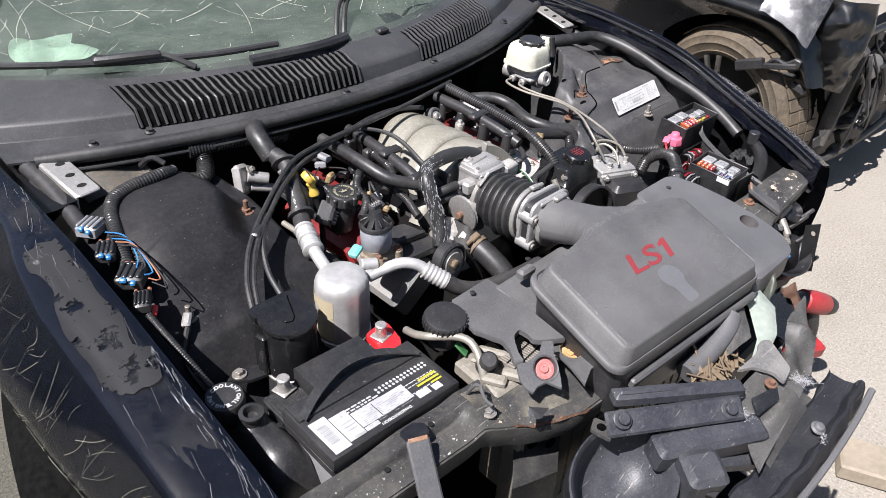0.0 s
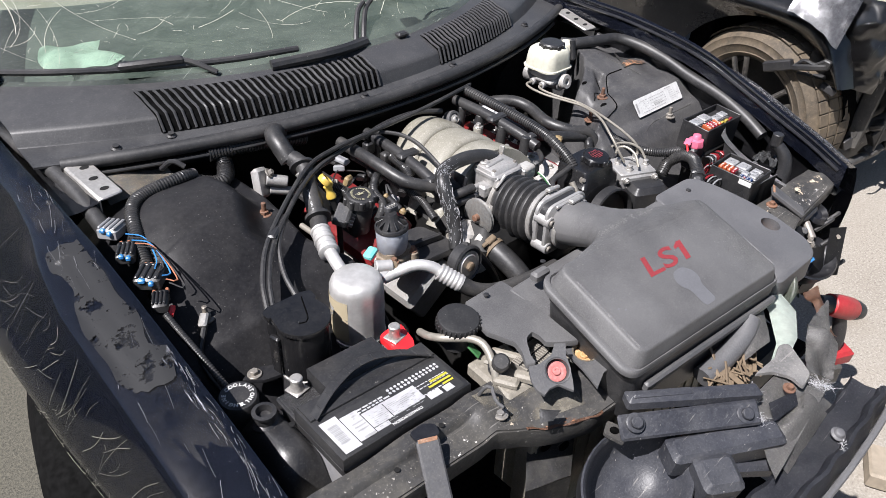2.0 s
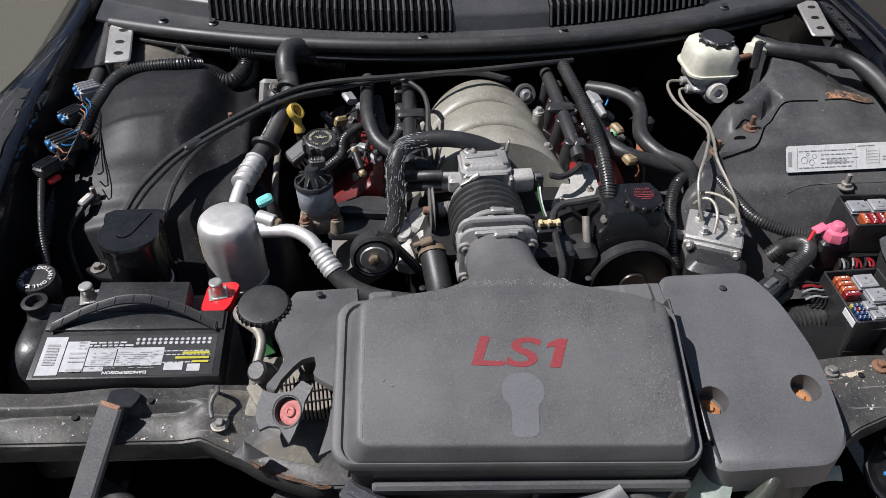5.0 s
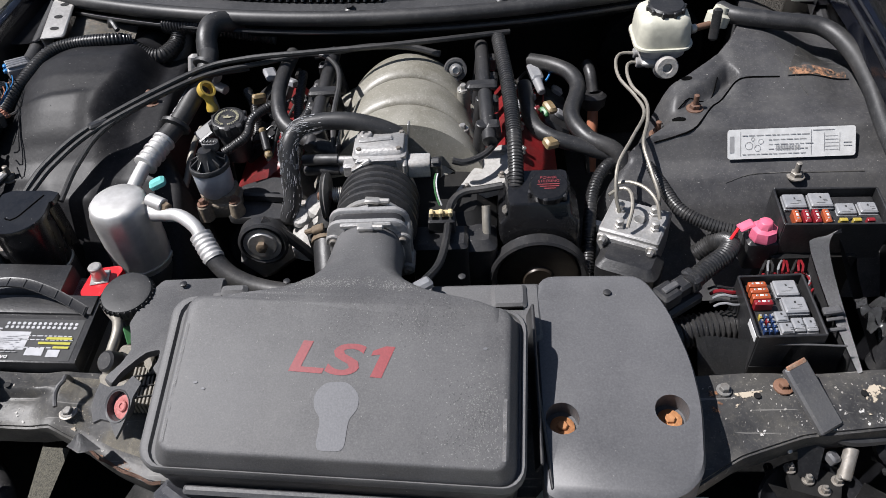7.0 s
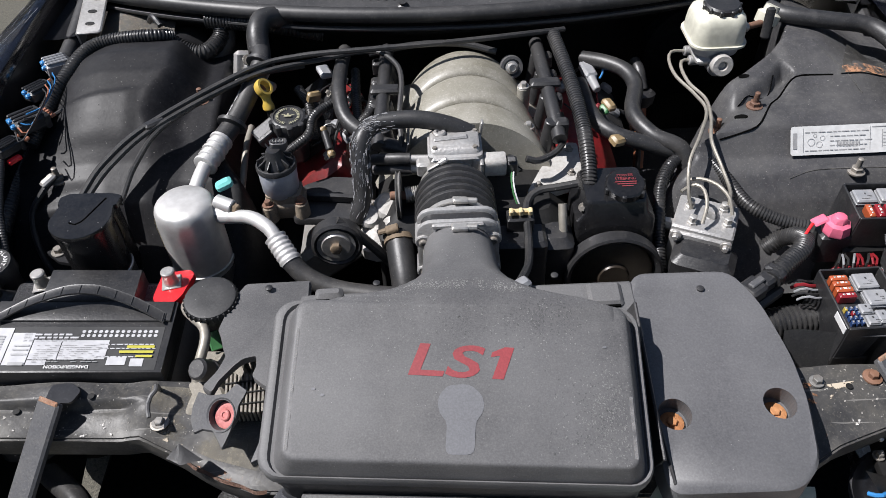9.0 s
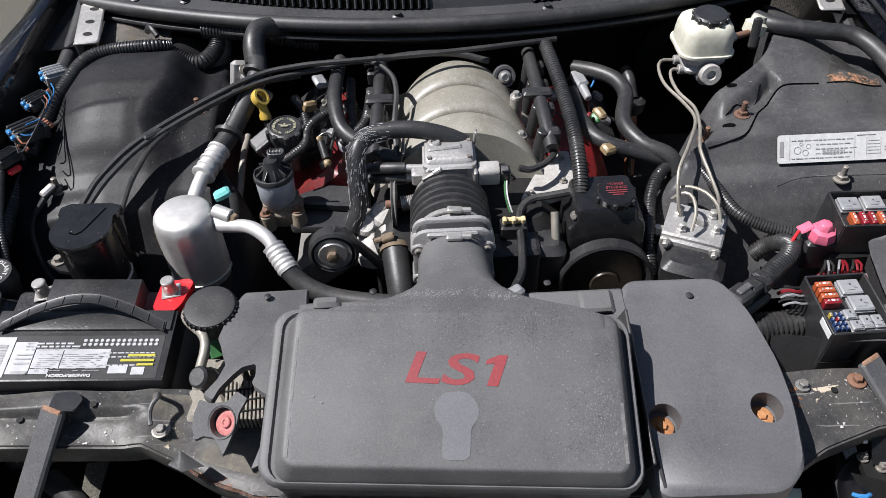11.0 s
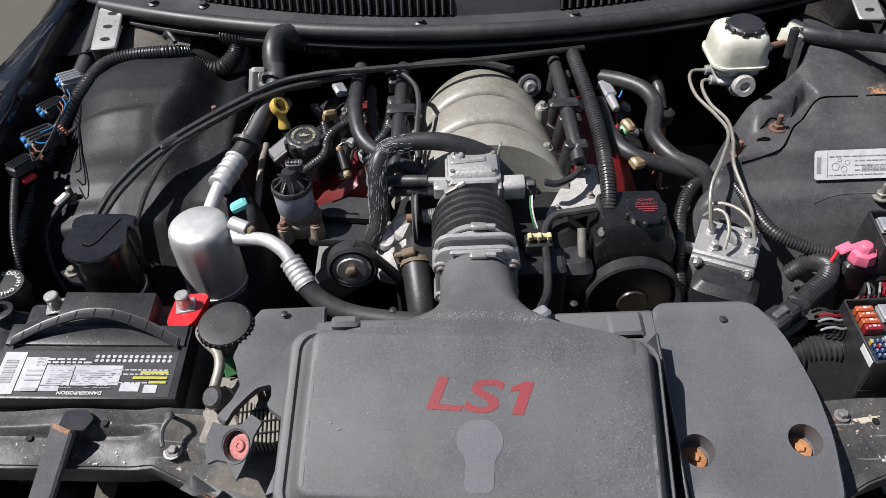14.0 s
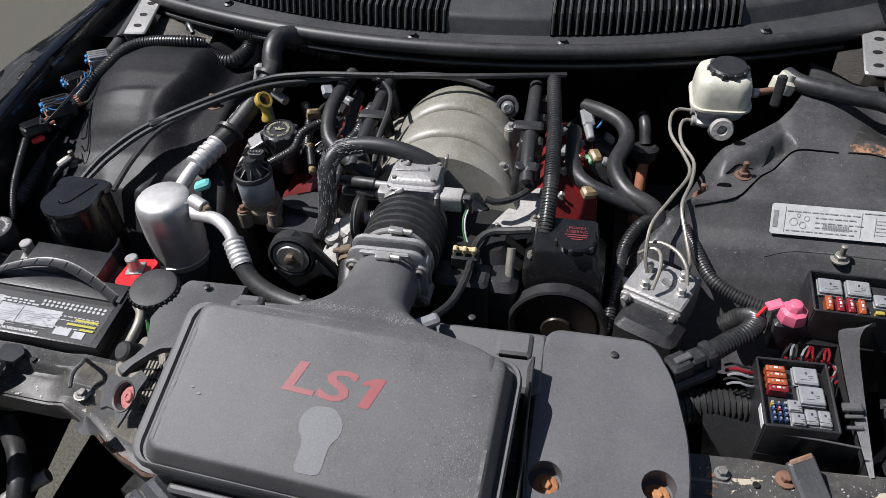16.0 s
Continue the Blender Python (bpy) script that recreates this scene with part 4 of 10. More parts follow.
for i in range(330):
    # hair-fine curved scratches, and short nicks between them
    x, s = hairs.uniform(-0.68, 0.62), hairs.uniform(0.02, 0.75)
    a = hairs.gauss(0.75, 0.55) if i % 3 else hairs.uniform(0, math.pi)
    run = hairs.uniform(0.05, 0.30) if i < 120 else hairs.uniform(0.003, 0.03)
    bend, w = hairs.uniform(-1.2, 1.2), hairs.choice((0.00025, 0.0003, 0.0004, 0.0006))
    line, n = [], 10 if i < 120 else 3
    for j in range(n + 1):
        t = j / n
        aa = a + bend * (t - 0.5)
        x += math.cos(aa) * run / n
        s = min(0.98, max(0.01, s + math.sin(aa) * run / n))
        line.append(screen_point(max(-0.7, min(0.7, x)), s) + Vector((0, -0.0007, 0.0014)))
    for p, q in zip(line, line[1:]):
        if (q - p).length > 1e-5:
            side = (q - p).cross(Vector((0, -0.46, 0.9))).normalized() * w
            b.faces.new([b.verts.new(v) for v in (p - side, q - side, q + side, p + side)])
for i in range(700):
    p = screen_point(hairs.uniform(-0.69, 0.69), hairs.random() ** 0.7 * 0.8) + Vector((0, -0.0007, 0.0014))
    w = hairs.choice((0.0004, 0.0006, 0.0009, 0.0014))
    b.faces.new([b.verts.new(p + Vector((w * dx, w * dy, w * dy * 0.46))) for dx, dy in ((-1, -0.7), (0.9, -0.8), (0.7, 0.9), (-0.8, 0.6))])
tagged(part("glass_scratch", b, surf("scratched_glass_edge", (0.50, 0.50, 0.42), (0.22, 0.23, 0.19), 0.6, grain=60, bump=0.0), screen, "hair-fine pale scratches and chips"), kind="stuff")
b = B()
sheet(b, linspace(-0.69, 0.69, 30), linspace(0, 1, 12), lambda x, s: screen_point(x, 0) + Vector((0, 0.03 + 0.75 * s, -0.03 - 0.02 * s)))
part("dashboard", b, M_DASH, car, "dusty grey-green dashboard top")
b = B()
sheet(b, linspace(-0.575, -0.445, 14), linspace(0, 1, 14), lambda x, s: (x + 0.014 * math.sin(7 * s), 1.62 + 0.15 * s + 0.012 * math.sin(45 * x), screen_point(x, 0).z - 0.026 + 0.004 * s + 0.007 * (1 + math.sin(39 * x + 5 * s)) + 0.005 * (1 + math.sin(70 * x - 9 * s))))
bmesh.ops.solidify(b, geom=b.faces[:], thickness=0.004)
solo("cloth", b, M_AIRBAG, "crumpled pale green cloth lying on the dashboard", "cloth")
for s in (-1, 1):
    part("pillar", tube(B(), [screen_point(s * 0.72, t) for t in (0, 0.3, 0.6, 1.0)], 0.035, 10), M_PAINT, car)

wiper = thing("wiper", "black windscreen wiper lying along the base of the glass", "wiper", (-0.5, 1.5, 0.98))
line = [cowl_point(x, 1.0) + Vector((0, 0.012, 0.016)) for x in (-0.72, -0.6, -0.45, -0.3, -0.16)]
part("blade", tube(B(), line, 0.007, 8), M_PLASTIC, wiper)
part("rubber", tube(B(), [p + Vector((0, 0.008, -0.007)) for p in line], 0.0035, 6), M_RUBBER, wiper)
p = cowl_point(-0.43, 1.0)
box(b := B(), p + Vector((-0.02, 0.014, 0.028)), (0.13, 0.018, 0.016), 0.005, spin(0, 0, -20))
part("holder", b, M_PLASTIC, wiper)
part("arm", tube(B(), [p + Vector((0.02, 0.01, 0.03)), p + Vector((0.05, -0.02, 0.024)), p + Vector((0.085, -0.06, 0.005))], 0.006, 8), M_PLASTIC, wiper)

wiper2 = thing("wiper", "bent black wiper arm standing up from the cowl", "wiper", (0.02, 1.36, 0.99))
p = cowl_point(0.0, 0.95)
for dx in (0.0, 0.022):
    part("arm", tube(B(), [p + Vector((dx - 0.03, -0.005, 0.0)), p + Vector((dx - 0.01, 0.02, 0.03)), p + Vector((dx + 0.02, 0.05, 0.06)), p + Vector((dx + 0.04, 0.055, 0.075))], 0.006, 8), M_PLASTIC, wiper2)
part("pivot_cover", tube(B(), [cowl_point(-0.24, 0.86) + Vector((0, 0, 0.008)), cowl_point(-0.1, 0.8) + Vector((0, 0, 0.016)), p + Vector((0, 0, 0.006))], 0.012, 8), M_PLASTIC, wiper2)
debris = thing("trim_scrap", "broken grey plastic trim lying on the glass", "debris", (0.18, 1.42, 1.0))
q = screen_point(0.17, 0.10)
part("shard", plate(B(), [(q.x - 0.03, q.y), (q.x + 0.035, q.y - 0.02), (q.x + 0.02, q.y + 0.06), (q.x - 0.02, q.y + 0.07)], q.z + 0.02, q.z + 0.03, zf=lambda x, y: 0.5 * (y - q.y)), M_PANEL, debris)
part("wire_clip", tube(B(), [q + Vector((0.04, 0.02, 0.03)), q + Vector((0.09, 0.06, 0.055)), q + Vector((0.16, 0.05, 0.055)), q + Vector((0.22, 0.03, 0.04))], 0.005, 8), M_PLASTIC, debris)


# ---- bonnet hinge brackets ----
def hinge(side):
    h = thing("hinge_bracket", "bare zinc bonnet hinge bracket with slotted holes", "bracket", (side * 0.69, 1.25, 0.88), "hinge brackets")
    tilt = spin(9, 0, side * -6)
    c = Vector((side * 0.672 if side < 0 else 0.702, 1.262, 0.909))
    part("plate", box(B(), c, (0.044, 0.125, 0.006), 0.002, tilt, r=0.006), M_STEEL, h)
    for dy in (-0.038, -0.002, 0.036):
        bb = B()
        lathe(bb, c + tilt @ Vector((0.004 * (dy > 0), dy, 0.0032)), tilt @ Vector((0, 0, 1)), [(0.0085, 0), (0.0085, 0.0006), (0.0005, 0.0008)], 16, 0.6)
        part("slot", bb, M_DARK, h)
    part("flange", box(B(), c + Vector((side * 0.022, 0, -0.016)), (0.004, 0.12, 0.034), 0.0015, tilt), M_STEEL, h)
    part("arm", box(B(), c + Vector((side * 0.035, -0.02, -0.03)), (0.02, 0.16, 0.02), 0.006, tilt), M_PLASTIC, h)
    return h


hinge(-1)
hinge(1)
foam = [(-0.735, 1.56, 0.905), (-0.718, 1.42, 0.905), (-0.706, 1.30, 0.895), (-0.705, 1.19, 0.875), (-0.708, 1.14, 0.868)]
part("wing_seal", tube(B(), foam, 0.0148, 12), M_SEAL, car, "black foam seal strip along the wing")
foam = [(0.548, 1.185, 0.90), (0.569, 1.155, 0.902), (0.637, 1.128, 0.902), (0.699, 1.11, 0.898), (0.727, 1.053, 0.888), (0.735, 0.976, 0.872), (0.735, 0.899, 0.85), (0.735, 0.80, 0.828), (0.728, 0.72, 0.80), (0.715, 0.66, 0.775)]
part("wing_seal", tube(B(), foam, 0.0148, 12), M_SEAL, car, "black foam seal strip along the wing")
bb = B()
for y in (0.66, 1.02):
    bolt(bb, (fender_in(y, 1) + 0.012, y, fender_top(y, 1) - 0.060), 0.006, (-1, 0, 0.1))
    part("wing_bolt", bb, M_BOLT, car)
    bb = B()
bb.free()


# tyres below the wings, near-black so their shade lies in the colour
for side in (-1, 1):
    part("tyre", lathe(B(), (side * (0.66 if side > 0 else 0.715), 1.04, 0.32), (side, 0 if side > 0 else 0.26, 0), [(0.21, 0), (0.29, 0), (0.315, 0.02), (0.32, 0.06), (0.32, 0.17), (0.31, 0.205), (0.28, 0.22), (0.21, 0.20)], 44), M_DEEPSHADE, car, "worn black tyre, its shade under the wing painted in")

# ---- radiator support ----
def support_front(x):
    return curve_of((-0.74, 0.470), (-0.44, 0.464), (-0.393, 0.446), (-0.341, 0.416), (-0.286, 0.393), (-0.20, 0.388), (0.20, 0.385), (0.38, 0.40), (0.44, 0.43), (0.52, 0.455), (0.74, 0.47))(x)


def support_z(x, v):
    left = curve_of((-0.74, 0.772), (-0.45, 0.762), (-0.36, 0.752), (0.3, 0.735), (0.43, 0.728), (0.74, 0.733))(x)
    drop = curve_of((-0.74, 0.012), (-0.44, 0.018), (-0.37, 0.028), (-0.22, 0.022), (-0.12, 0.04), (0.35, 0.05), (0.43, 0.02), (0.74, 0.01))(x)
    w = soft(-0.43, -0.47, x)
    step = (1 - w) * soft(0.55, 0.0, v) + w * (0.35 * soft(0.55, 0.0, v) + 0.9 * soft(0.66, 0.52, v))
    swage = 0.004 * math.exp(-((x + 0.435) / 0.016) ** 2) - 0.003 * math.exp(-((x + 0.36) / 0.03) ** 2) * soft(0.2, 0.4, v)
    return left - drop * step + swage + 0.003 * math.sin(x * 37) * math.sin(v * 5)


b = B()
sheet(b, linspace(-0.73, 0.73, 130), linspace(0, 1, 24), lambda x, v: (x, support_front(x) * (1 - v) + 0.533 * v, support_z(x, v)))
sheet(b, linspace(-0.73, 0.73, 130), linspace(0, 1, 4), lambda x, v: (x, support_front(x) - 0.004 * v + 0.01 * v * v, support_z(x, 0) - 0.045 * v))
sheet(b, linspace(-0.73, 0.73, 130), linspace(0, 1, 3), lambda x, v: (x, 0.534 + 0.003 * v, support_z(x, 1) - 0.05 * v))
bmesh.ops.remove_doubles(b, verts=b.verts, dist=0.0006)
bmesh.ops.solidify(b, geom=b.faces[:], thickness=0.003)
support_tree = tree_of(b)
support = part("radiator_support", b, M_SUPPORT, car, "dirty black pressed steel radiator support")
for x, y in ((-0.414, 0.478), (-0.536, 0.511), (0.431, 0.509), (0.505, 0.512)):
    v = (y - support_front(x)) / (0.533 - support_front(x))
    part("bolt", bolt(B(), (x, y, support_z(x, v) + 0.002), 0.0065, washer=1.9 if x > 0.5 else 1.5, h=0.007 if x > 0 else 0.004), M_RUSTDARK if x > 0.5 else M_GREYALU, support)
for x, y in ((-0.505, 0.512), (-0.60, 0.50), (0.47, 0.50), (0.60, 0.50)):
    v = (y - support_front(x)) / (0.533 - support_front(x))
    part("hole", lathe(B(), (x, y, support_z(x, v) + 0.002), (0, 0, 1), [(0.0045, 0), (0.0045, 0.0006)], 12), M_DARK, support)


def support_patch(x0, x1, v0, v1, mat):
    """Chipped paint on the support."""
    b = B()
    sheet(b, linspace(x0, x1, 16), linspace(v0, v1, 5), lambda x, v: (x, support_front(x) * (1 - v) + 0.533 * v, support_z(x, v) + 0.0014))
    part("chipped_paint", b, mat, support)


for patch in ((0.440, 0.478, 0.52, 0.72, M_PALECHIPS), (0.49, 0.57, 0.62, 0.95, M_PALECHIPS), (0.60, 0.72, 0.2, 0.9, M_PALECHIPS), (0.44, 0.70, 0.0, 0.3, M_CHIPS), (-0.70, -0.46, 0.0, 0.25, M_CHIPS), (-0.39, -0.29, 0.0, 0.08, M_RUSTCHIPS), (-0.43, -0.28, 0.15, 0.9, M_DUSTPATCH), (-0.41, -0.385, 0.1, 0.4, M_PALECHIPS), (0.405, 0.425, 0.0, 0.8, M_RUSTCHIPS)):
    support_patch(*patch)
# the bracket under the strut, the earth lead, a torn scrap and the torn rusty edge
part("strut_foot", plate(B(), rounded([(-0.558, 0.498), (-0.522, 0.496), (-0.514, 0.515), (-0.530, 0.528), (-0.556, 0.526)], 0.006), 0.772, 0.775, 0.001), M_BLACKSTEEL, support)
b = B()
sheet(b, linspace(-0.392, -0.272, 30), linspace(0, 1, 4), lambda x, v: (x, support_front(x) - 0.005 + 0.004 * v + 0.0012 * math.sin(x * 160), support_z(x, 0) + 0.001 + 0.0025 * v * abs(math.sin(x * 75)) + 0.001 * math.sin(x * 210)))
bmesh.ops.solidify(b, geom=b.faces[:], thickness=0.0012)
part("torn_edge", b, M_RUSTDARK, support, "torn rusty edge")
lug_v = (0.478 - support_front(-0.414)) / (0.533 - support_front(-0.414))
part("lug", lathe(B(), (-0.414, 0.478, support_z(-0.414, lug_v) + 0.0015), (0, 0, 1), [(0.0120, 0), (0.0120, 0.0015), (0.0105, 0.002), (0.0075, 0.002)], 20), M_BOLT, support)
part("earth_lead", tube(B(), [(-0.418, 0.470, 0.775), (-0.421, 0.481, 0.779), (-0.419, 0.491, 0.786), (-0.412, 0.502, 0.789), (-0.416, 0.511, 0.784), (-0.420, 0.520, 0.762)], 0.0030, 8), M_FLAP, support)
b = B()
b2 = [(-0.376, 0.436, 0.768), (-0.390, 0.421, 0.761), (-0.371, 0.411, 0.757), (-0.345, 0.418, 0.758)]
sheet(b, (0, 0.25, 0.5, 0.75, 1), (0, 0.5, 1), lambda u, v: Vector(b2[1]).lerp(Vector(b2[2]), min(1, u * 2)).lerp(Vector(b2[3]), max(0, u * 2 - 1)).lerp(Vector(b2[0]), v * 0.92) + Vector((0, 0, 0.004 * math.sin(3 * u))))
bmesh.ops.solidify(b, geom=b.faces[:], thickness=0.0015)
part("torn_scrap", b, M_FLAP, support, "torn black plastic scrap")
b = B()
box(b, (-0.02, 0.475, 0.50), (0.66, 0.035, 0.42), 0.006)
radiator = thing("condenser", "dusty finned condenser behind the support", "radiator", (-0.02, 0.475, 0.29))
part("core", b, M_CONDENSER, radiator)
for x in linspace(-0.34, 0.30, 16):
    part("fin", box(B(), (x, 0.4555, 0.50), (0.003, 0.003, 0.41), 0.001), M_CONDENSER, radiator)


# ---- intake: airbox, duct, air meter, bellows ----
airbox = thing("airbox", "weathered grey plastic airbox with red painted letters", "airbox", (-0.04, 0.46, 0.70))
LID_C, LID_W, LID_H, LID_TURN = (-0.038, 0.449), 0.430, 0.201, radians(-3.2)


def lid_plane(x, y):
    return 0.840 + 0.315 * (y - 0.373) - 0.02 * (x + 0.04)


def lid_xy(x, y):
    """From the lid's own axes to the plan."""
    return LID_C[0] + x * math.cos(LID_TURN) - y * math.sin(LID_TURN), LID_C[1] + x * math.sin(LID_TURN) + y * math.cos(LID_TURN)


def lid_ring(s, dz, r):
    """A ring of the lid: s from 0 at the rim to 1 at the face; the side walls lean in more than the front."""
    left, right, front, back = 0.027 * s - 0.006 * max(0.0, 1.0 - s / 0.42), 0.021 * s, 0.0075 * s, 0.016 * s
    out = []
    for x, y in rrect(LID_W - left - right, LID_H - front - back, r, 5):
        x, y = lid_xy(x + (left - right) / 2, y + (front - back) / 2)
        out.append((x, y, lid_plane(x, y) + dz))
    return out


LID_STEPS = ((0.0, -0.037, 0.026), (-0.03, -0.030, 0.026), (0.0, -0.0262, 0.025), (0.08, -0.0240, 0.024), (0.26, -0.0245, 0.022), (0.32, -0.0285, 0.021), (0.42, -0.0287, 0.020), (0.50, -0.0235, 0.019), (0.66, -0.0135, 0.018), (0.82, -0.0052, 0.017), (0.90, -0.0022, 0.016), (1.0, -0.0006, 0.015), (1.25, 0.0, 0.012))
b = loft(B(), [lid_ring(*step) for step in LID_STEPS], cap0=False)
lid_tree = tree_of(b)
lid = part("lid", b, M_LID, airbox)
b = loft(B(), [lid_ring(0.7, -0.15, 0.02), lid_ring(0.5, -0.10, 0.02), lid_ring(0.40, -0.056, 0.02), lid_ring(0.24, -0.053, 0.025), lid_ring(0.22, -0.038, 0.025), lid_ring(0.3, -0.036, 0.024)])
part("base", b, M_PLASTIC, airbox, "black plastic lower tray")
# the duct: a flared rectangle that turns into a round neck
rings = []
duct_top = curve_of((0.50, 0.8765), (0.515, 0.8835), (0.53, 0.8902), (0.545, 0.8938), (0.565, 0.896), (0.585, 0.893), (0.605, 0.888), (0.64, 0.881), (0.70, 0.874))
duct_wide = curve_of((0.50, 0.372), (0.532, 0.365), (0.540, 0.320), (0.546, 0.255), (0.553, 0.200), (0.562, 0.162), (0.575, 0.130), (0.592, 0.110), (0.612, 0.101), (0.66, 0.098), (0.70, 0.094))
for t in linspace(0, 1, 56):
    y = 0.505 + 0.190 * t
    w, h = duct_wide(y), 0.030 * (1 - t) + 0.094 * t
    zc = duct_top(y) - h / 2
    rings.append([(-0.027 + px, y - 0.070 * px * max(0.0, 1 - 1.6 * t), zc + pz - 0.02 * (px + 0.013) * (1 - t) - 0.0176 * px * max(0.0, 1 - 4 * t)) for px, pz in rrect(w, h, 0.012 + 0.038 * t, 6)])
b = loft(B(), rings)
duct_tree = tree_of(b)
duct = part("duct", b, M_LID, airbox)


def on_lid(x, y):
    return Vector((x, y, lid_plane(x, y) + 0.0005))


def letter_place(x, y):
    return on_lid(-0.0943 + 1.19 * (x + 0.0497), 0.4513 - 0.100 * (x + 0.0497) + 0.69 * (y + 0.0013))


lettering("letters", "LS1", 0.074, letter_place, M_REDPAINT, lid, shear=0.24, bold=0.0013, label="faded red stencilled letters", until=0.0275)
# the figure one: a slanted stroke with a flag
b = B()
b.faces.new([b.verts.new(letter_place(x, y)) for x, y in ((0.0295, -0.001), (0.0405, -0.001), (0.0530, 0.052), (0.0440, 0.052), (0.0315, 0.0425), (0.0298, 0.0345), (0.0390, 0.0375))])
part("figure", b, M_REDPAINT, lid, "faded red stencilled figure one")
# a worn pale emblem below the letters, as a plain shape
M_WORN = surf("worn_pale_mark", (0.118, 0.119, 0.127), (0.094, 0.095, 0.101), 0.55, grain=420, bump=0.05)
b = B()
outline = rounded([(-0.050, 0.4385), (-0.024, 0.4385), (-0.0105, 0.424), (-0.0115, 0.408), (-0.021, 0.398), (-0.0245, 0.364), (-0.0560, 0.365), (-0.0525, 0.399), (-0.061, 0.409), (-0.0620, 0.425)], 0.008)
b.faces.new([b.verts.new(on_lid(x, y)) for x, y in outline])
part("emblem", b, M_WORN, lid, "worn pale painted mark")
for x, y in ((-0.2, 0.439), (0.131, 0.475), (-0.19, 0.432)):
    part("chip", lathe(B(), on_lid(x, y), (0, -0.3, 1), [(0.0026, 0), (0.0026, 0.0003)], 7, 0.6), M_WORN, lid)
def scuff(own, x0, x1, y0, y1, mat=None, lift=0.0009):
    """A worn area on the lid."""
    b = B()
    sheet(b, linspace(x0, x1, 4), linspace(y0, y1, 4), lambda x, y: on_lid(*lid_xy(x, y)) + Vector((0, 0, lift - 0.0005)))
    part("scuff", b, mat or M_SCUFF, own)


for area in ((-0.1875, -0.1835, -0.085, 0.05), (0.1895, 0.1935, -0.085, -0.02)):
    scuff(lid, *area, M_EDGEWEAR)
def flakes_on(own, trees, spots, mat, seed, label, size=(0.0005, 0.0014), top=1.2, stretch=1.6):
    """Small rubbed spots strewn round some places, each a tiny uneven patch on the surface below."""
    rnd = random.Random(seed)
    b = B()
    for n, x, y, sx, sy in spots:
        for _ in range(n):
            px, py = x + rnd.gauss(0, sx), y + rnd.gauss(0, sy)
            hits = [h for h in (t.ray_cast(Vector((px, py, top)), Vector((0, 0, -1))) for t in trees) if h[0] is not None and abs(h[1].z) > 0.35]
            if not hits:
                continue
            p, nrm = max(hits, key=lambda h: h[0].z)[:2]
            nrm = nrm if nrm.z > 0 else -nrm
            u = nrm.cross(Vector((math.cos(rnd.uniform(0, 6.3)), math.sin(rnd.uniform(0, 6.3)), 0.1))).normalized()
            w = nrm.cross(u)
            r0 = size[0] + (size[1] - size[0]) * rnd.random() ** 2.5
            b.faces.new([b.verts.new(p + nrm * 0.0004 + u * r0 * math.cos(a) * stretch * rnd.uniform(0.6, 1.1) + w * r0 * math.sin(a) * rnd.uniform(0.6, 1.1)) for a in (0, 1.2, 2.5, 3.7, 5.0)])
    tagged(part("surface_wear", b, mat, own, label), label, kind="stuff")


M_RUBBED = surf("rubbed_pale_plastic", (0.165, 0.162, 0.157), (0.135, 0.133, 0.128), 0.6, bump=0.0)
M_TOWERSPECK = surf("grey_dust_specks", (0.105, 0.10, 0.095), (0.07, 0.068, 0.065), 0.7, bump=0.0)
M_EDGECHIP = surf("chipped_pale_spots", (0.30, 0.285, 0.26), (0.20, 0.185, 0.165), 0.6, bump=0.0)
M_RUBBEDDARK = surf("rubbed_dark_plastic", (0.066, 0.0655, 0.066), None, 0.55, bump=0.0)
flakes_on(lid, (lid_tree, duct_tree), ((700, 0.128, 0.400, 0.014, 0.030), (160, 0.090, 0.385, 0.025, 0.03), (150, 0.075, 0.500, 0.035, 0.020), (120, -0.02, 0.50, 0.09, 0.02), (120, -0.06, 0.48, 0.10, 0.06)), M_RUBBED, 5, "pale rubbed spots", (0.0003, 0.0009))
flakes_on(lid, (lid_tree, duct_tree), ((400, 0.110, 0.400, 0.022, 0.030), (420, 0.065, 0.515, 0.030, 0.016), (200, -0.01, 0.510, 0.05, 0.015)), M_RUBBEDDARK, 6, "dark pitted spots", (0.0003, 0.0010))
flakes_on(duct, (lid_tree, duct_tree), ((420, -0.06, 0.560, 0.032, 0.004), (220, 0.03, 0.552, 0.016, 0.004), (70, -0.13, 0.545, 0.03, 0.006), (50, -0.02, 0.63, 0.02, 0.012), (60, -0.03, 0.535, 0.08, 0.02)), M_RUBBED, 7, "pale worn ridge", (0.0003, 0.0010))
flakes_on(tower_r, (tower_tree[1],), ((110, 0.58, 0.95, 0.09, 0.09), (80, 0.47, 0.93, 0.05, 0.05), (50, 0.66, 0.84, 0.05, 0.03)), M_TOWERSPECK, 8, "pale dust specks", (0.0004, 0.0011))
flakes_on(tower_l, (tower_tree[-1],), ((90, -0.58, 1.00, 0.08, 0.08), (80, -0.47, 0.95, 0.04, 0.06), (50, -0.66, 0.92, 0.04, 0.04)), M_TOWERSPECK, 9, "pale dust specks", (0.0004, 0.0011))
flakes_on(support, (support_tree,), ((70, -0.57, 0.495, 0.08, 0.016), (130, 0.53, 0.50, 0.08, 0.016), (70, -0.38, 0.455, 0.035, 0.03)), M_EDGECHIP, 10, "chipped paint specks", (0.0005, 0.0018))
flakes_on(cowl, (cowl_tree,), ((90, -0.30, 1.36, 0.30, 0.06), (70, 0.30, 1.36, 0.25, 0.06)), M_TOWERSPECK, 11, "pale dust specks", (0.0004, 0.0010), 1.6)
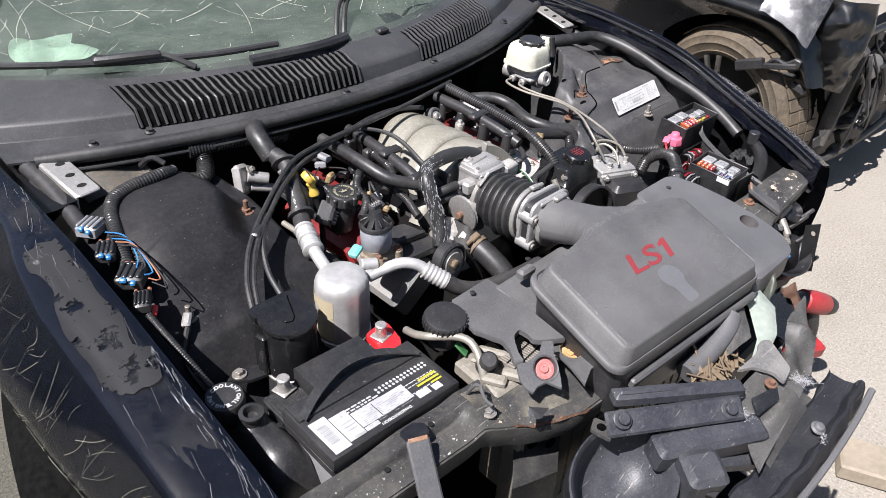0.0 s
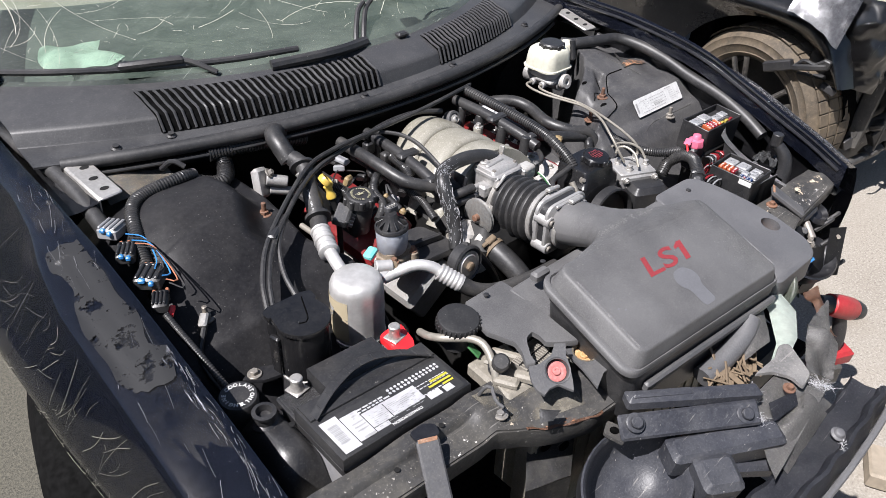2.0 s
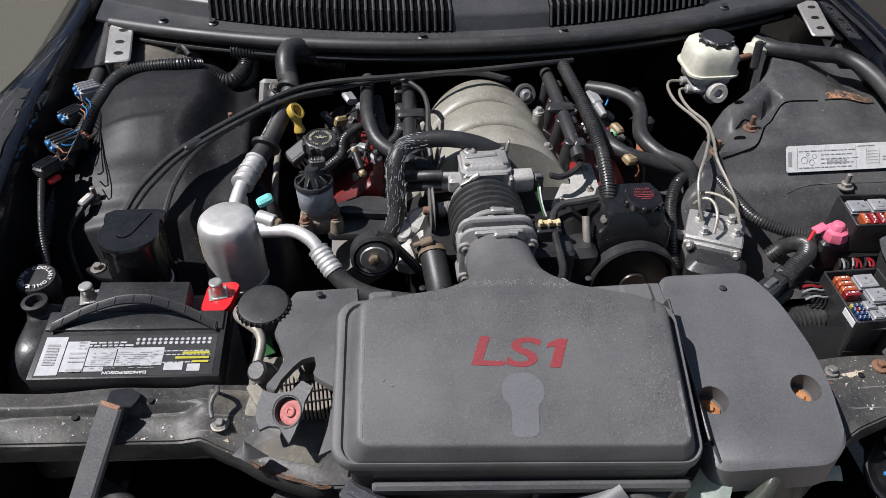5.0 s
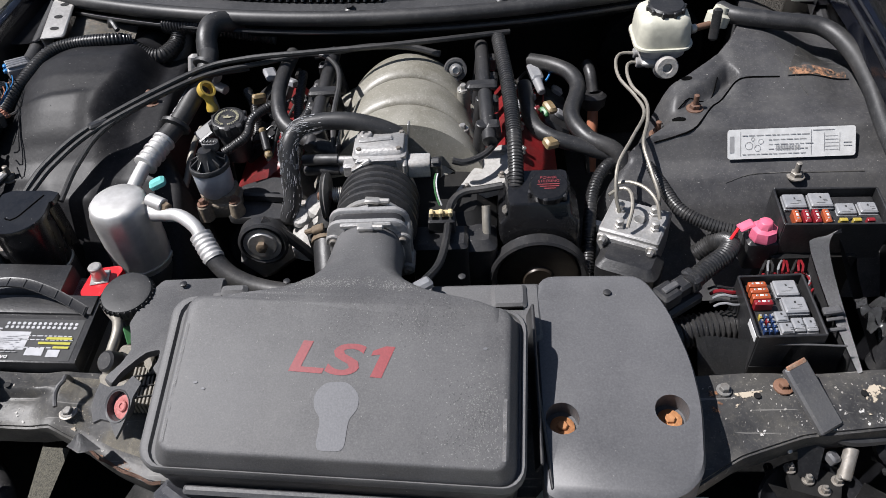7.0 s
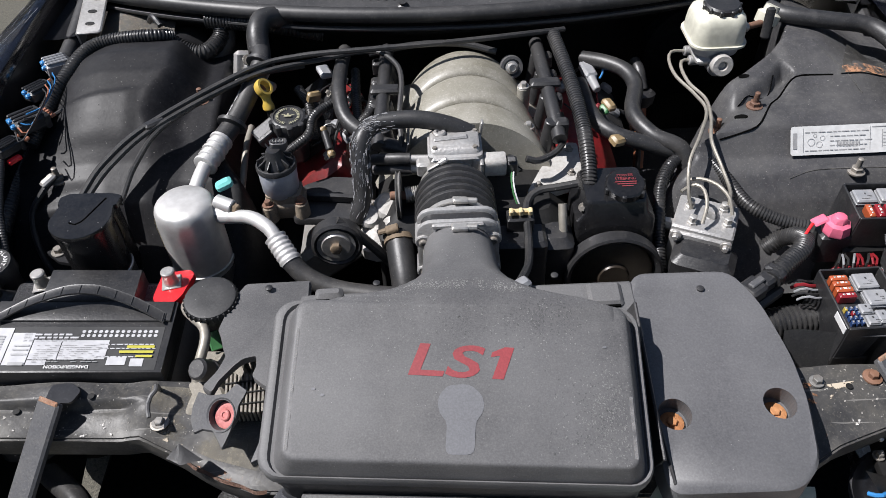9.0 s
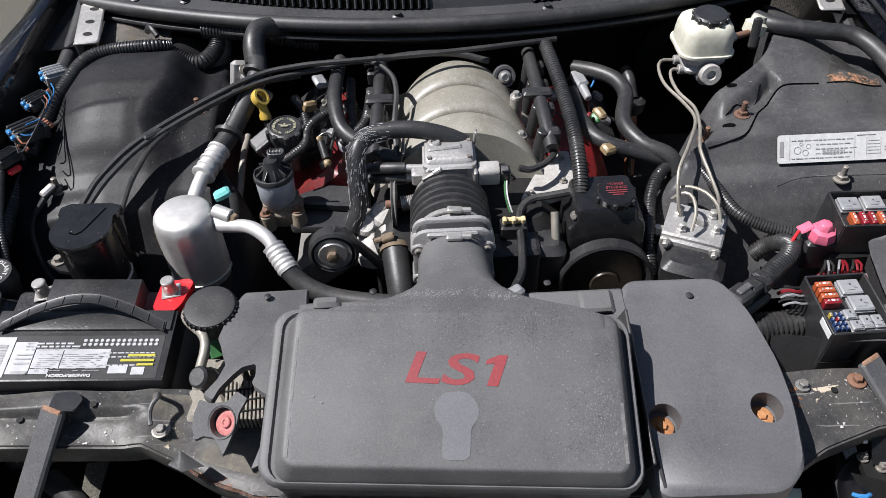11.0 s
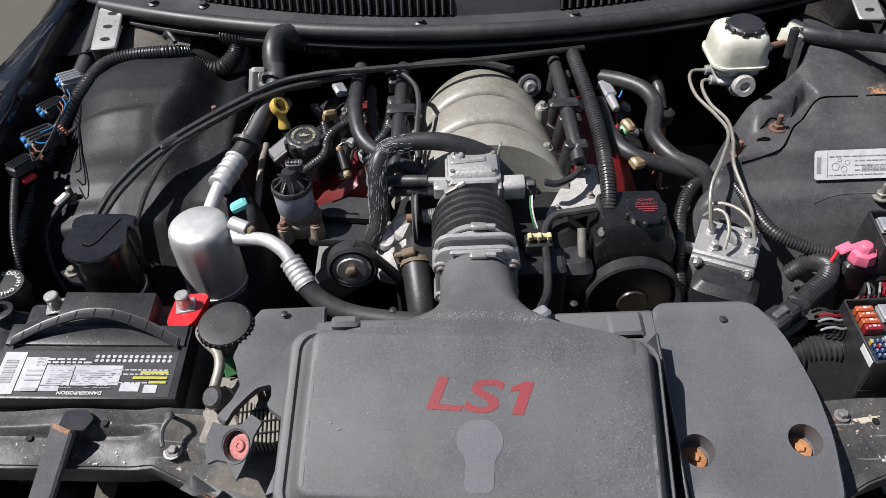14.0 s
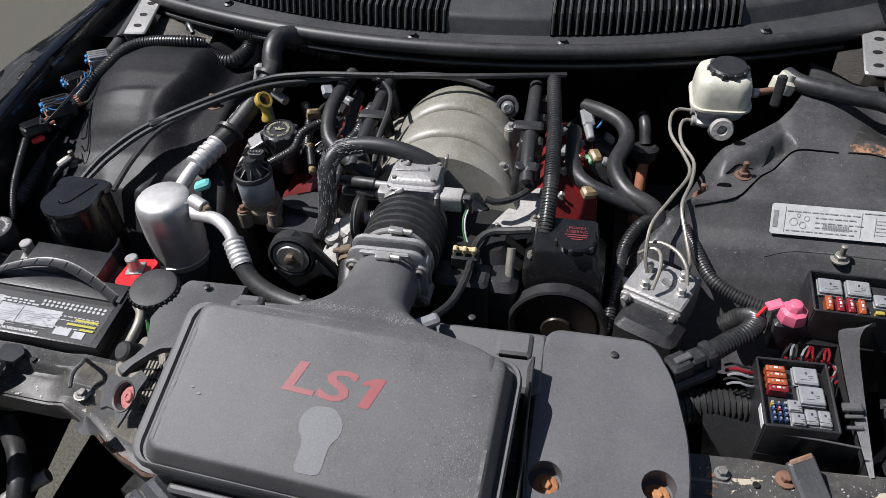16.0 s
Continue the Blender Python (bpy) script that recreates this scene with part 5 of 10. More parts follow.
flakes_on(wing_r, (wing_tree,), ((260, 0.80, 0.60, 0.022, 0.08), (120, 0.79, 0.75, 0.02, 0.08)), M_EDGECHIP, 12, "scraped paint specks", (0.0006, 0.0024), 1.2, 3.0)
part("clip", box(B(), (-0.197, 0.600, 0.838), (0.036, 0.018, 0.020), 0.005), M_LID, airbox)
b = B()
box(b, (0.188, 0.475, 0.798), (0.004, 0.20, 0.034), 0.0015, spin(15, 10, 3))
box(b, (0.197, 0.425, 0.776), (0.004, 0.14, 0.032), 0.0015, spin(18, -8, 3))
solo("torn_flap", b, M_PLASTIC, "torn black plastic flap beside the airbox", "flap")

meter = thing("air_meter", "silver framed air flow meter between duct and bellows", "air meter", (-0.027, 0.70, 0.75))
meter_z = 0.826
for y in (0.688, 0.712):
    b = B()
    loft(b, [[(-0.027 + x, y + d, meter_z + z) for x, z in rrect(0.112 - i, 0.108 - i, 0.022, 5)] for d, i in ((-0.0045, 0.004), (-0.003, 0), (0.003, 0), (0.0045, 0.004))])
    part("frame", b, M_ALU, meter, "cast aluminium frame")
for sx in (-1, 1):
    for z in (0.848, 0.790):
        part("ear", rod(B(), (-0.027 + sx * 0.0475, 0.680, z), (-0.027 + sx * 0.0475, 0.716, z), 0.0115), M_ALU, meter)
        part("screw", lathe(B(), (-0.027 + sx * 0.0475, 0.680, z), (0, -1, 0), [(0.0062, 0), (0.0062, 0.003), (0.0050, 0.004), (0.0028, 0.004), (0.0026, 0.001)], 12), M_BOLT, meter)
part("rib", box(B(), (-0.027, 0.683, meter_z + 0.049), (0.070, 0.006, 0.008), 0.002), M_ALU, meter)
b = B()
loft(b, [[(-0.027 + x, 0.700 + d, meter_z + z) for x, z in rrect(0.102, 0.098, 0.018, 4)] for d in (-0.009, 0.009)])
part("body", b, M_PLASTIC, meter, "black sensor body")
part("collar", lathe(B(), (-0.027, 0.712, 0.822), (0, 1, -0.1), [(0.050, 0), (0.050, 0.016), (0.047, 0.018)], 36), M_ALU, meter)


def band_clamp(c, axis, r, turn=80):
    """A worm-drive clamp: a thin band with its screw housing."""
    k = thing("hose_clamp", "bright worm-drive hose clamp", "clamp", c, "hose clamps")
    a = Vector(axis).normalized()
    part("band", lathe(B(), Vector(c) - a * 0.005, axis, [(r, 0), (r + 0.0015, 0.0005), (r + 0.0015, 0.0095), (r, 0.010)], 36), M_STEEL, k)
    side = a.cross(Vector((0, 0, 1))).normalized()
    out = side * math.cos(radians(turn)) + Vector((0, 0, 1)) * math.sin(radians(turn))
    tan = a.cross(out)
    p = Vector(c) + out * (r + 0.006)
    m = Matrix((tan, a, out)).transposed()
    part("housing", box(B(), p, (0.022, 0.012, 0.008), 0.002, m), M_STEEL, k)
    part("screw", rod(B(), p + tan * 0.008, p + tan * 0.024, 0.0042, n=8), M_STEEL, k)
    return k


bell = thing("intake_bellows", "black ribbed rubber intake bellows", "bellows", (-0.027, 0.77, 0.73))
prof = [(0.050, 0.0), (0.054, 0.002), (0.054, 0.016)]
for i in range(5):
    h = 0.020 + i * 0.0165
    prof += [(0.052, h), (0.060, h + 0.004), (0.061, h + 0.007), (0.060, h + 0.010), (0.052, h + 0.014)]
prof += [(0.052, 0.106), (0.052, 0.118)]
part("boot", lathe(B(), (-0.027, 0.722, 0.818), (0, 1, -0.12), prof, 44), M_RUBBER, bell)
band_clamp((-0.027, 0.731, 0.817), (0, 1, -0.12), 0.0545, 85)
band_clamp((-0.027, 0.834, 0.804), (0, 1, -0.12), 0.0535, 120)
band_clamp((-0.027, 0.672, 0.828), (0, 1, 0), 0.0478, 88)

# ---- engine ----
engine = thing("engine", "eight-cylinder engine with beige intake and red valve covers", "engine", (0, 0.98, 0.31))
b = B()
box(b, (0.0, 0.97, 0.56), (0.30, 0.40, 0.46), 0.03)
box(b, (0.0, 0.80, 0.55), (0.26, 0.06, 0.36), 0.02)
part("block", b, M_DARK, engine, "grimy cast block")


def man_point(u, v):
    """The intake's top: three bulged shells, each lapped over the one behind it, swept forward at the sides."""
    k = v * 3
    f = k - math.floor(min(k, 2.999))
    y = 0.905 + 0.240 * v - (0.030 + 0.030 * v) * u * u + 0.012 * u * v
    bulge = 1.0 - abs(2 * f - 1) ** 5
    w = (0.126 - 0.016 * v) * (1.0 + 0.07 * bulge)
    x = w * math.sin(u * 1.45) / math.sin(1.45) + 0.006 - 0.008 * v
    top = 0.862 + 0.001 * v + 0.009 * bulge + 0.005 * (1 - f)
    z = top - 0.115 * (1 - math.cos(u * 1.45)) / (1 - math.cos(1.45)) * (0.9 + 0.1 * v)
    if v < 0.04:
        z -= 0.05 * (0.04 - v) / 0.04
    return (x, y, z)


vs = []
for k in range(3):
    vs += [k / 3 + d / 3 for d in (0.0, 0.03, 0.07, 0.12, 0.2, 0.35, 0.5, 0.65, 0.8, 0.88, 0.93, 0.97, 0.99)]
vs.append(1.0)
b = B()
sheet(b, linspace(-1, 1, 30), vs, man_point)
for f in b.faces:
    f.smooth = True
sheet(b, linspace(-1, 1, 16), linspace(0, 1, 4), lambda u, v: (0.004 + 0.125 * math.sin(u * 1.45) / math.sin(1.45), 0.878 + v * (man_point(u, 0.0)[1] - 0.878), 0.78 + v * (man_point(u, 0.0)[2] - 0.78)))
man = part("intake_manifold", b, M_MANIFOLD, engine, "beige-grey moulded intake manifold")
for sx in (-1, 1):
    for y in (0.935, 1.0, 1.065, 1.125):
        b = B()
        tube(b, [(sx * 0.060, y, 0.790), (sx * 0.105, y - 0.005, 0.780), (sx * 0.135, y - 0.012, 0.74)], 0.026, 14)
        part("runner", b, M_MANIFOLD, man)
for x, y, z in ((0.099, 0.955, 0.832), (0.100, 1.045, 0.850)):
    part("boss", rod(B(), (x, y, 0.77), (x, y, z), 0.011), M_MANIFOLD, man)
    part("bolt", bolt(B(), (x, y, z), 0.006), M_STEEL, man)

# throttle body
thb = part("throttle_body", loft(B(), [[(-0.024 + x * w, 0.868 + o + y * d, z) for x, y in rrect(0.078, 0.060, 0.009, 4)] for z, w, d, o in ((0.770, 0.94, 0.9, 0.002), (0.778, 1, 1, 0), (0.862, 1, 1, 0), (0.863, 1.05, 1.04, 0.0), (0.869, 1.05, 1.04, 0.0), (0.870, 0.98, 0.94, 0.002), (0.876, 0.94, 0.88, 0.004), (0.878, 0.86, 0.76, 0.006))]), M_ALU, engine, "cast aluminium throttle body")
b = B()
lathe(b, (-0.027, 0.825, 0.804), (0, 1, 0), [(0.047, 0), (0.050, 0.003), (0.050, 0.02), (0.045, 0.03)], 32)
part("bore", b, M_ALU, thb)
part("front_boss", lathe(B(), (-0.022, 0.840, 0.852), (0, -0.8, 0.6), [(0.0105, -0.01), (0.0105, 0.004), (0.0085, 0.006), (0.0060, 0.006), (0.0055, 0.0035), (0.001, 0.0035)], 20), M_ALU, thb)
for x, y, z, s in ((-0.052, 0.842, 0.842, (0.018, 0.014, 0.05)), (0.008, 0.842, 0.842, (0.014, 0.014, 0.046)), (-0.024, 0.838, 0.866, (0.070, 0.008, 0.006)), (-0.068, 0.856, 0.838, (0.030, 0.022, 0.026)), (-0.060, 0.862, 0.812, (0.022, 0.034, 0.040))):
    part("rib", box(B(), (x, y, z), s, 0.004), M_ALU, thb)
for x, y in ((-0.054, 0.850), (0.006, 0.850), (-0.054, 0.888), (0.008, 0.890)):
    part("screw", bolt(B(), (x, y, 0.8705), 0.0040), M_BOLT, thb)
part("top_rib", box(B(), (-0.030, 0.872, 0.8785), (0.052, 0.010, 0.006), 0.002, spin(0, 0, 6)), M_ALU, thb)
part("top_boss", lathe(B(), (-0.046, 0.884, 0.874), (0, 0, 1), [(0.010, 0), (0.010, 0.007), (0.008, 0.009), (0.005, 0.009), (0.0045, 0.006), (0.001, 0.006)], 18), M_ALU, thb)
part("gasket_tab", box(B(), (0.018, 0.898, 0.876), (0.004, 0.012, 0.026), 0.001, spin(0, 8, 0)), M_STEEL, thb)
part("idle_valve", loft(B(), [[(x, 0.846 + y * k, 0.846 + z * k) for y, z in rrect(0.030, 0.030, 0.007, 4)] for x, k in ((0.010, 0.80), (0.019, 0.80), (0.020, 1.0), (0.050, 1.0), (0.052, 0.92))]), M_CASTPALE, thb, "pale metal idle valve")
part("valve_flange", box(B(), (0.015, 0.846, 0.846), (0.006, 0.040, 0.034), 0.002), M_ALU, thb)
part("idle_plug", box(B(), (0.060, 0.844, 0.842), (0.018, 0.022, 0.030), 0.004), M_PLASTIC, thb)
part("plug_latch", box(B(), (0.060, 0.838, 0.859), (0.012, 0.010, 0.005), 0.0015), M_FLAP, thb)
for z in (0.846, 0.826):
    part("nipple", rod(B(), (-0.062, 0.866, z), (-0.098, 0.868, z), 0.006), M_ALU, thb)
    part("nipple_hose", tube(B(), [(-0.092, 0.868, z), (-0.118, 0.872, z - 0.002), (-0.150, 0.885, z - 0.012)], 0.0092, 10), M_RUBBER, thb)
wheel_c = Vector((-0.112, 0.829, 0.806))
part("throttle_wheel", lathe(B(), wheel_c - Vector((0.004, 0, 0)), (1, 0, 0), [(0.036, 0), (0.038, 0.001), (0.034, 0.004), (0.038, 0.007), (0.036, 0.008)], 30), M_GREYALU, thb, "grooved throttle cable wheel")
part("wheel_hub", rod(B(), wheel_c + Vector((-0.014, 0, 0)), wheel_c + Vector((0.014, 0, 0)), 0.007), M_RUSTDARK, thb)
part("spring", tube(B(), [wheel_c + Vector((0.010, 0, 0)), wheel_c + Vector((0.042, 0.004, 0.0))], 0.013, 12, ribs=0.0045, depth=0.25), M_STEEL, thb)
part("cable_bracket", box(B(), (-0.098, 0.905, 0.838), (0.004, 0.045, 0.050), 0.0015, spin(0, 10, 0)), M_BLACKSTEEL, thb, "black cable bracket")


def bank(side, cx, cz, y0, y1, width, coils):
    """A valve cover with its bolts, coils and leads."""
    m = spin(0, side * 38, 0)
    c = Vector((side * cx, (y0 + y1) / 2, cz))
    cover = part("valve_cover", box(B(), c, (width, y1 - y0, 0.055), 0.014, m), M_RED, engine, "red painted valve cover")
    for y in linspace(y0 + 0.03, y1 - 0.03, 4):
        part("cover_bolt", bolt(B(), Vector((c.x, y, c.z)) + m @ Vector((side * -0.036, 0, 0.028)), 0.005, m @ Vector((0, 0, 1))), M_STEEL, cover)
    for y in coils:
        p = Vector((side * (cx + 0.050), y, cz + 0.010))
        coil = part("ignition_coil", box(B(), p, (0.055, 0.045, 0.035), 0.006, m), M_PLASTIC, cover)
        part("coil_plug", box(B(), p + m @ Vector((0, 0.015, 0.022)), (0.022, 0.016, 0.012), 0.003, m), M_GREYPL, coil)
        part("lead", tube(B(), [p + Vector((side * 0.02, -0.01, -0.01)), p + Vector((side * 0.055, -0.015, -0.03)), p + Vector((side * 0.065, -0.02, -0.09))], 0.0045, 8), M_RUBBER, cover)
    part("head", box(B(), Vector((side * (cx - 0.02), 1.0, cz - 0.06)), (0.12, 0.34, 0.07), 0.01, m), M_GREYALU, engine, "dirty aluminium cylinder head")
    return cover


left_cover = bank(-1, 0.245, 0.738, 0.935, 1.185, 0.125, ())
part("cover_boss", rod(B(), (-0.290, 0.938, 0.728), (-0.297, 0.915, 0.738), 0.011, 0.009), M_RED, left_cover)
part("boss_bolt", bolt(B(), (-0.297, 0.914, 0.7385), 0.006, (-0.3, -0.9, 0.4)), M_STEEL, left_cover)
bank(1, 0.205, 0.745, 0.850, 1.180, 0.112, (1.057, 1.133))
lm = spin(0, -38, 0)
carrier_at = Vector((-0.225, 1.10, 0.745))
part("coil_carrier", box(B(), carrier_at + lm @ Vector((-0.012, 0, 0.040)), (0.078, 0.20, 0.022), 0.006, lm), M_PLASTIC, engine, "black coil carrier")
for i in range(3):
    part("carrier_coil", box(B(), carrier_at + lm @ Vector((-0.016, -0.072 + 0.068 * i, 0.058)), (0.050, 0.044, 0.020), 0.005, lm), M_PLASTIC, engine)
    part("carrier_bolt", bolt(B(), carrier_at + lm @ Vector((0.020, -0.040 + 0.068 * i, 0.051)), 0.0045, lm @ Vector((0, 0, 1))), M_BOLT, engine)
part("harness", tube(B(), [(-0.178, 0.885, 0.800), (-0.172, 0.930, 0.818), (-0.178, 0.985, 0.828), (-0.185, 1.05, 0.838), (-0.190, 1.13, 0.842)], 0.0085, 9, ribs=0.006), M_LOOM, engine)
part("harness", tube(B(), [(-0.292, 0.921, 0.828), (-0.273, 0.932, 0.835), (-0.257, 0.950, 0.840), (-0.251, 0.983, 0.850), (-0.226, 1.009, 0.855), (-0.205, 1.03, 0.845)], 0.0082, 10, ribs=0.006), M_LOOM, engine)


def fuel_rail(side):
    x = side * 0.132
    line = [(x, 1.155, 0.868), (x * 1.02, 1.06, 0.866), (x * 1.05, 0.965, 0.856), (x * 1.08, 0.905, 0.842)]
    rail = part("fuel_rail", tube(B(), line, 0.012, 12), M_PLASTIC, engine, "black fuel rail")
    for y in (0.93, 1.00, 1.07, 1.13):
        part("injector", rod(B(), (x, y, 0.86), (x * 0.93, y, 0.80), 0.011), M_PLASTIC, rail)
        part("injector_plug", box(B(), (x * 1.12, y, 0.848), (0.022, 0.02, 0.028), 0.004), M_PLASTIC, rail)
    part("rail_bracket", box(B(), (x, 1.02, 0.872), (0.05, 0.022, 0.012), 0.004), M_PLASTIC, rail)


fuel_rail(-1)
fuel_rail(1)
reg = part("pressure_sensor", lathe(B(), (0.083, 1.135, 0.838), (0.12, -1, 0.42), [(0.012, 0), (0.013, 0.01), (0.0195, 0.012), (0.0205, 0.016), (0.0205, 0.028), (0.0195, 0.031), (0.0150, 0.031), (0.0140, 0.028), (0.0100, 0.028)], 28), M_FLAP, engine, "round black sensor on the intake")
part("sensor_centre", lathe(B(), (0.083 + 0.0030, 1.135 - 0.0255, 0.838 + 0.0107), (0.12, -1, 0.42), [(0.0115, 0), (0.0110, 0.004), (0.0085, 0.0045), (0.0080, 0.009), (0.0060, 0.010), (0.0055, 0.005), (0.002, 0.005)], 24), M_STEEL, reg)
b = plate(B(), rounded([(0.085, 0.835), (0.135, 0.846), (0.178, 0.862), (0.182, 0.955), (0.158, 0.958), (0.112, 0.890)], 0.006), 0.776, 0.797, 0.004)
part("front_bracket", b, M_CASTPALE, engine, "pale dirty cast bracket")
for x, y in ((0.105, 0.848), (0.160, 0.875), (0.165, 0.935)):
    part("bracket_stud", stud(B(), (x, y, 0.791), 0.0035, 0.014), M_BOLT, engine)
part("black_bracket", plate(B(), rounded([(-0.285, 0.836), (-0.170, 0.828), (-0.166, 0.870), (-0.184, 0.922), (-0.230, 0.928), (-0.278, 0.908)], 0.012), 0.752, 0.764, 0.003, zf=lambda x, y: 0.10 * (y - 0.87)), M_PLASTIC, engine, "black folded bracket")
part("bracket_web", box(B(), (-0.228, 0.872, 0.772), (0.100, 0.008, 0.016), 0.003, spin(0, 0, -8)), M_PLASTIC, engine)
rng = random.Random(17)
# small looms, clips and plugs that lie over both valve covers
for side in (-1, 1):
    for i in range(11 if side < 0 else 6):
        y = (0.97 if side < 0 else 1.02) + 0.020 * i + rng.uniform(-0.01, 0.01)
        p = Vector((side * (0.175 + rng.uniform(0, 0.05)), y, 0.815 + rng.uniform(-0.02, 0.02)))
        q = p + Vector((side * rng.uniform(-0.03, 0.05), rng.uniform(-0.05, 0.05), rng.uniform(-0.02, 0.015)))
        r_ = q + Vector((side * rng.uniform(-0.02, 0.04), rng.uniform(-0.05, 0.05), rng.uniform(-0.05, -0.02)))
        part("lead", tube(B(), [p, q, r_], rng.choice((0.0016, 0.0025, 0.0042)), 7, step=0.006), rng.choice((M_RUBBER, M_LOOM, M_LOOM, M_RUBBER, M_FUSER)), engine)
        if i % 2:
            part("plug", box(B(), p, (0.016, 0.024, 0.014), 0.003, spin(rng.uniform(-20, 20), rng.uniform(-30, 30), rng.uniform(-60, 60))), rng.choice((M_PLASTIC, M_PLASTIC, M_GREYPL)), engine)

# oil filler, dipstick, recirculation valve
filler = part("oil_filler", lathe(B(), (-0.290, 0.985, 0.775), (0.03, -0.1, 1), [(0.022, 0), (0.024, 0.03), (0.026, 0.055), (0.022, 0.062)], 20), M_PLASTIC, engine, "black oil filler neck")
prof = [(0.025, 0), (0.0292, 0.004), (0.0292, 0.018), (0.0275, 0.0225), (0.0245, 0.024), (0.0238, 0.0225), (0.012, 0.0225)]
b = lathe(B(), (-0.290, 0.978, 0.836), (0.03, -0.12, 1), prof, 30)
part("oil_cap", b, M_PLASTIC, filler, "black oil cap with a moulded oil can mark")
for k in range(9):
    a = math.tau * k / 9
    part("grip", rod(B(), (-0.290 + 0.0280 * math.cos(a), 0.978 + 0.0280 * math.sin(a), 0.840), (-0.2895 + 0.0280 * math.cos(a), 0.976 + 0.0280 * math.sin(a), 0.857), 0.0055, n=10), M_PLASTIC, filler)
capm = Vector((0.03, -0.12, 1)).normalized()
cap_rot = Vector((0, 0, 1)).rotation_difference(capm).to_matrix()
b = B()
rng = random.Random(4)
for k in range(30):
    if k in (7, 8, 22, 23):
        continue
    a = math.tau * k / 30
    m = Matrix.Rotation(a, 3, "Z")
    w = rng.uniform(0.0010, 0.0018)
    for dw in (-w, w):
        b.faces.new([b.verts.new(Vector((-0.290, 0.9745, 0.8598)) + cap_rot @ (m @ Vector((x, y, 0.0012)))) for x, y in ((0.0150, dw - 0.0006), (0.0195, dw - 0.0006), (0.0195, dw + 0.0006), (0.0150, dw + 0.0006))])
part("cap_print", b, M_FADEDINK, filler, "worn ring of printed marks")
b = B()
for x, y, sx, sy in ((0, 0, 0.012, 0.004), (-0.007, 0.003, 0.006, 0.0012), (0.008, 0.002, 0.006, 0.0012), (0, 0.0035, 0.003, 0.004)):
    b.faces.new([b.verts.new(Vector((-0.290, 0.9745, 0.8598)) + cap_rot @ Vector((x + i * sx / 2, y + j * sy / 2, 0.0012))) for i, j in ((-1, -1), (1, -1), (1, 1), (-1, 1))])
part("cap_mark", b, M_FADEDINK, filler)

egr = thing("exhaust_valve", "blue-grey electric recirculation valve with a ribbed black cap", "valve", (-0.298, 0.868, 0.76))
M_EGRBASE = surf("stained_brown_casting", (0.23, 0.185, 0.135), (0.12, 0.095, 0.07), 0.7, grain=200, blotch=30, bump=0.3, dust=0.3, dustcol=(0.30, 0.25, 0.19))
part("base", loft(B(), [[(-0.295 + x * k, 0.868 + y * k, z) for x, y in rrect(0.066, 0.050, 0.014, 4)] for z, k in ((0.752, 0.8), (0.755, 0.92), (0.778, 1.0), (0.781, 0.97), (0.783, 0.86), (0.797, 0.86))]), M_EGRBASE, egr, "stained brown cast flange")
for x, y in ((-0.318, 0.842), (-0.268, 0.848)):
    part("base_lug", rod(B(), (x, y, 0.756), (x, y, 0.786), 0.013, 0.011), M_EGRBASE, egr)
    part("bolt", bolt(B(), (x, y, 0.787), 0.0055), M_RUSTDARK, egr)
part("body", lathe(B(), (-0.299, 0.870, 0.795), (0.0, 0.03, 1), [(0.024, -0.004), (0.0268, 0), (0.0270, 0.003), (0.0285, 0.005), (0.0300, 0.044), (0.0290, 0.047)], 34), M_EGR, egr)
part("rim", lathe(B(), (-0.299, 0.8715, 0.838), (0, 0.03, 1), [(0.0302, 0), (0.0315, 0.0015), (0.0315, 0.0065), (0.0300, 0.009), (0.0285, 0.0095), (0.0280, 0.006), (0.018, 0.006)], 34), M_PLASTIC, egr, "black rim")
part("cap", lathe(B(), (-0.299, 0.872, 0.843), (0, 0.03, 1), [(0.0230, 0), (0.0190, 0.008), (0.0135, 0.018), (0.0115, 0.026), (0.0105, 0.028)], 24), M_PLASTIC, egr)
for k in range(10):
    a = math.tau * k / 10
    part("fin", box(B(), (-0.299 + 0.0185 * math.cos(a), 0.872 + 0.0185 * math.sin(a), 0.850), (0.016, 0.0022, 0.014), 0.0007, spin(0, 0, math.degrees(a)) @ spin(0, 28, 0)), M_PLASTIC, egr)
plug = part("plug", loft(B(), [[(-0.291 + x * k, 0.882 + y * k, z) for x, y in rrect(0.026, 0.017, 0.007, 4)] for z, k in ((0.866, 0.9), (0.868, 1), (0.879, 1), (0.880, 0.86), (0.876, 0.78))]), M_FLAP, egr, "open oval socket")
for k in range(4):
    part("pin", box(B(), (-0.299 + 0.0052 * k, 0.882, 0.878), (0.0016, 0.005, 0.006), 0.0004), M_STEEL, plug)

dip = thing("dipstick", "yellow dipstick ring on a steel tube", "dipstick", (-0.33, 1.04, 0.70))
b = B()
ring_up = Vector((0.72, -0.25, 0.64)).normalized()
ring_m = Vector((0, 0, 1)).rotation_difference(ring_up).to_matrix()
rings = []
for i in range(25):
    a = math.tau * i / 24
    d = ring_m @ Vector((math.cos(a), math.sin(a) * 1.0, 0))
    c = Vector((-0.332, 1.026, 0.882)) + d * 0.0130
    rings.append([c + d * u + ring_up * w for u, w in ((-0.0025, -0.0062), (0.0015, -0.0062), (0.0028, 0.0), (0.0015, 0.0062), (-0.0025, 0.0062), (-0.0012, 0.0))])
loft(b, rings, False, False)
part("ring", b, M_YELLOW, dip)
neck = Vector((-0.330, 1.021, 0.868))
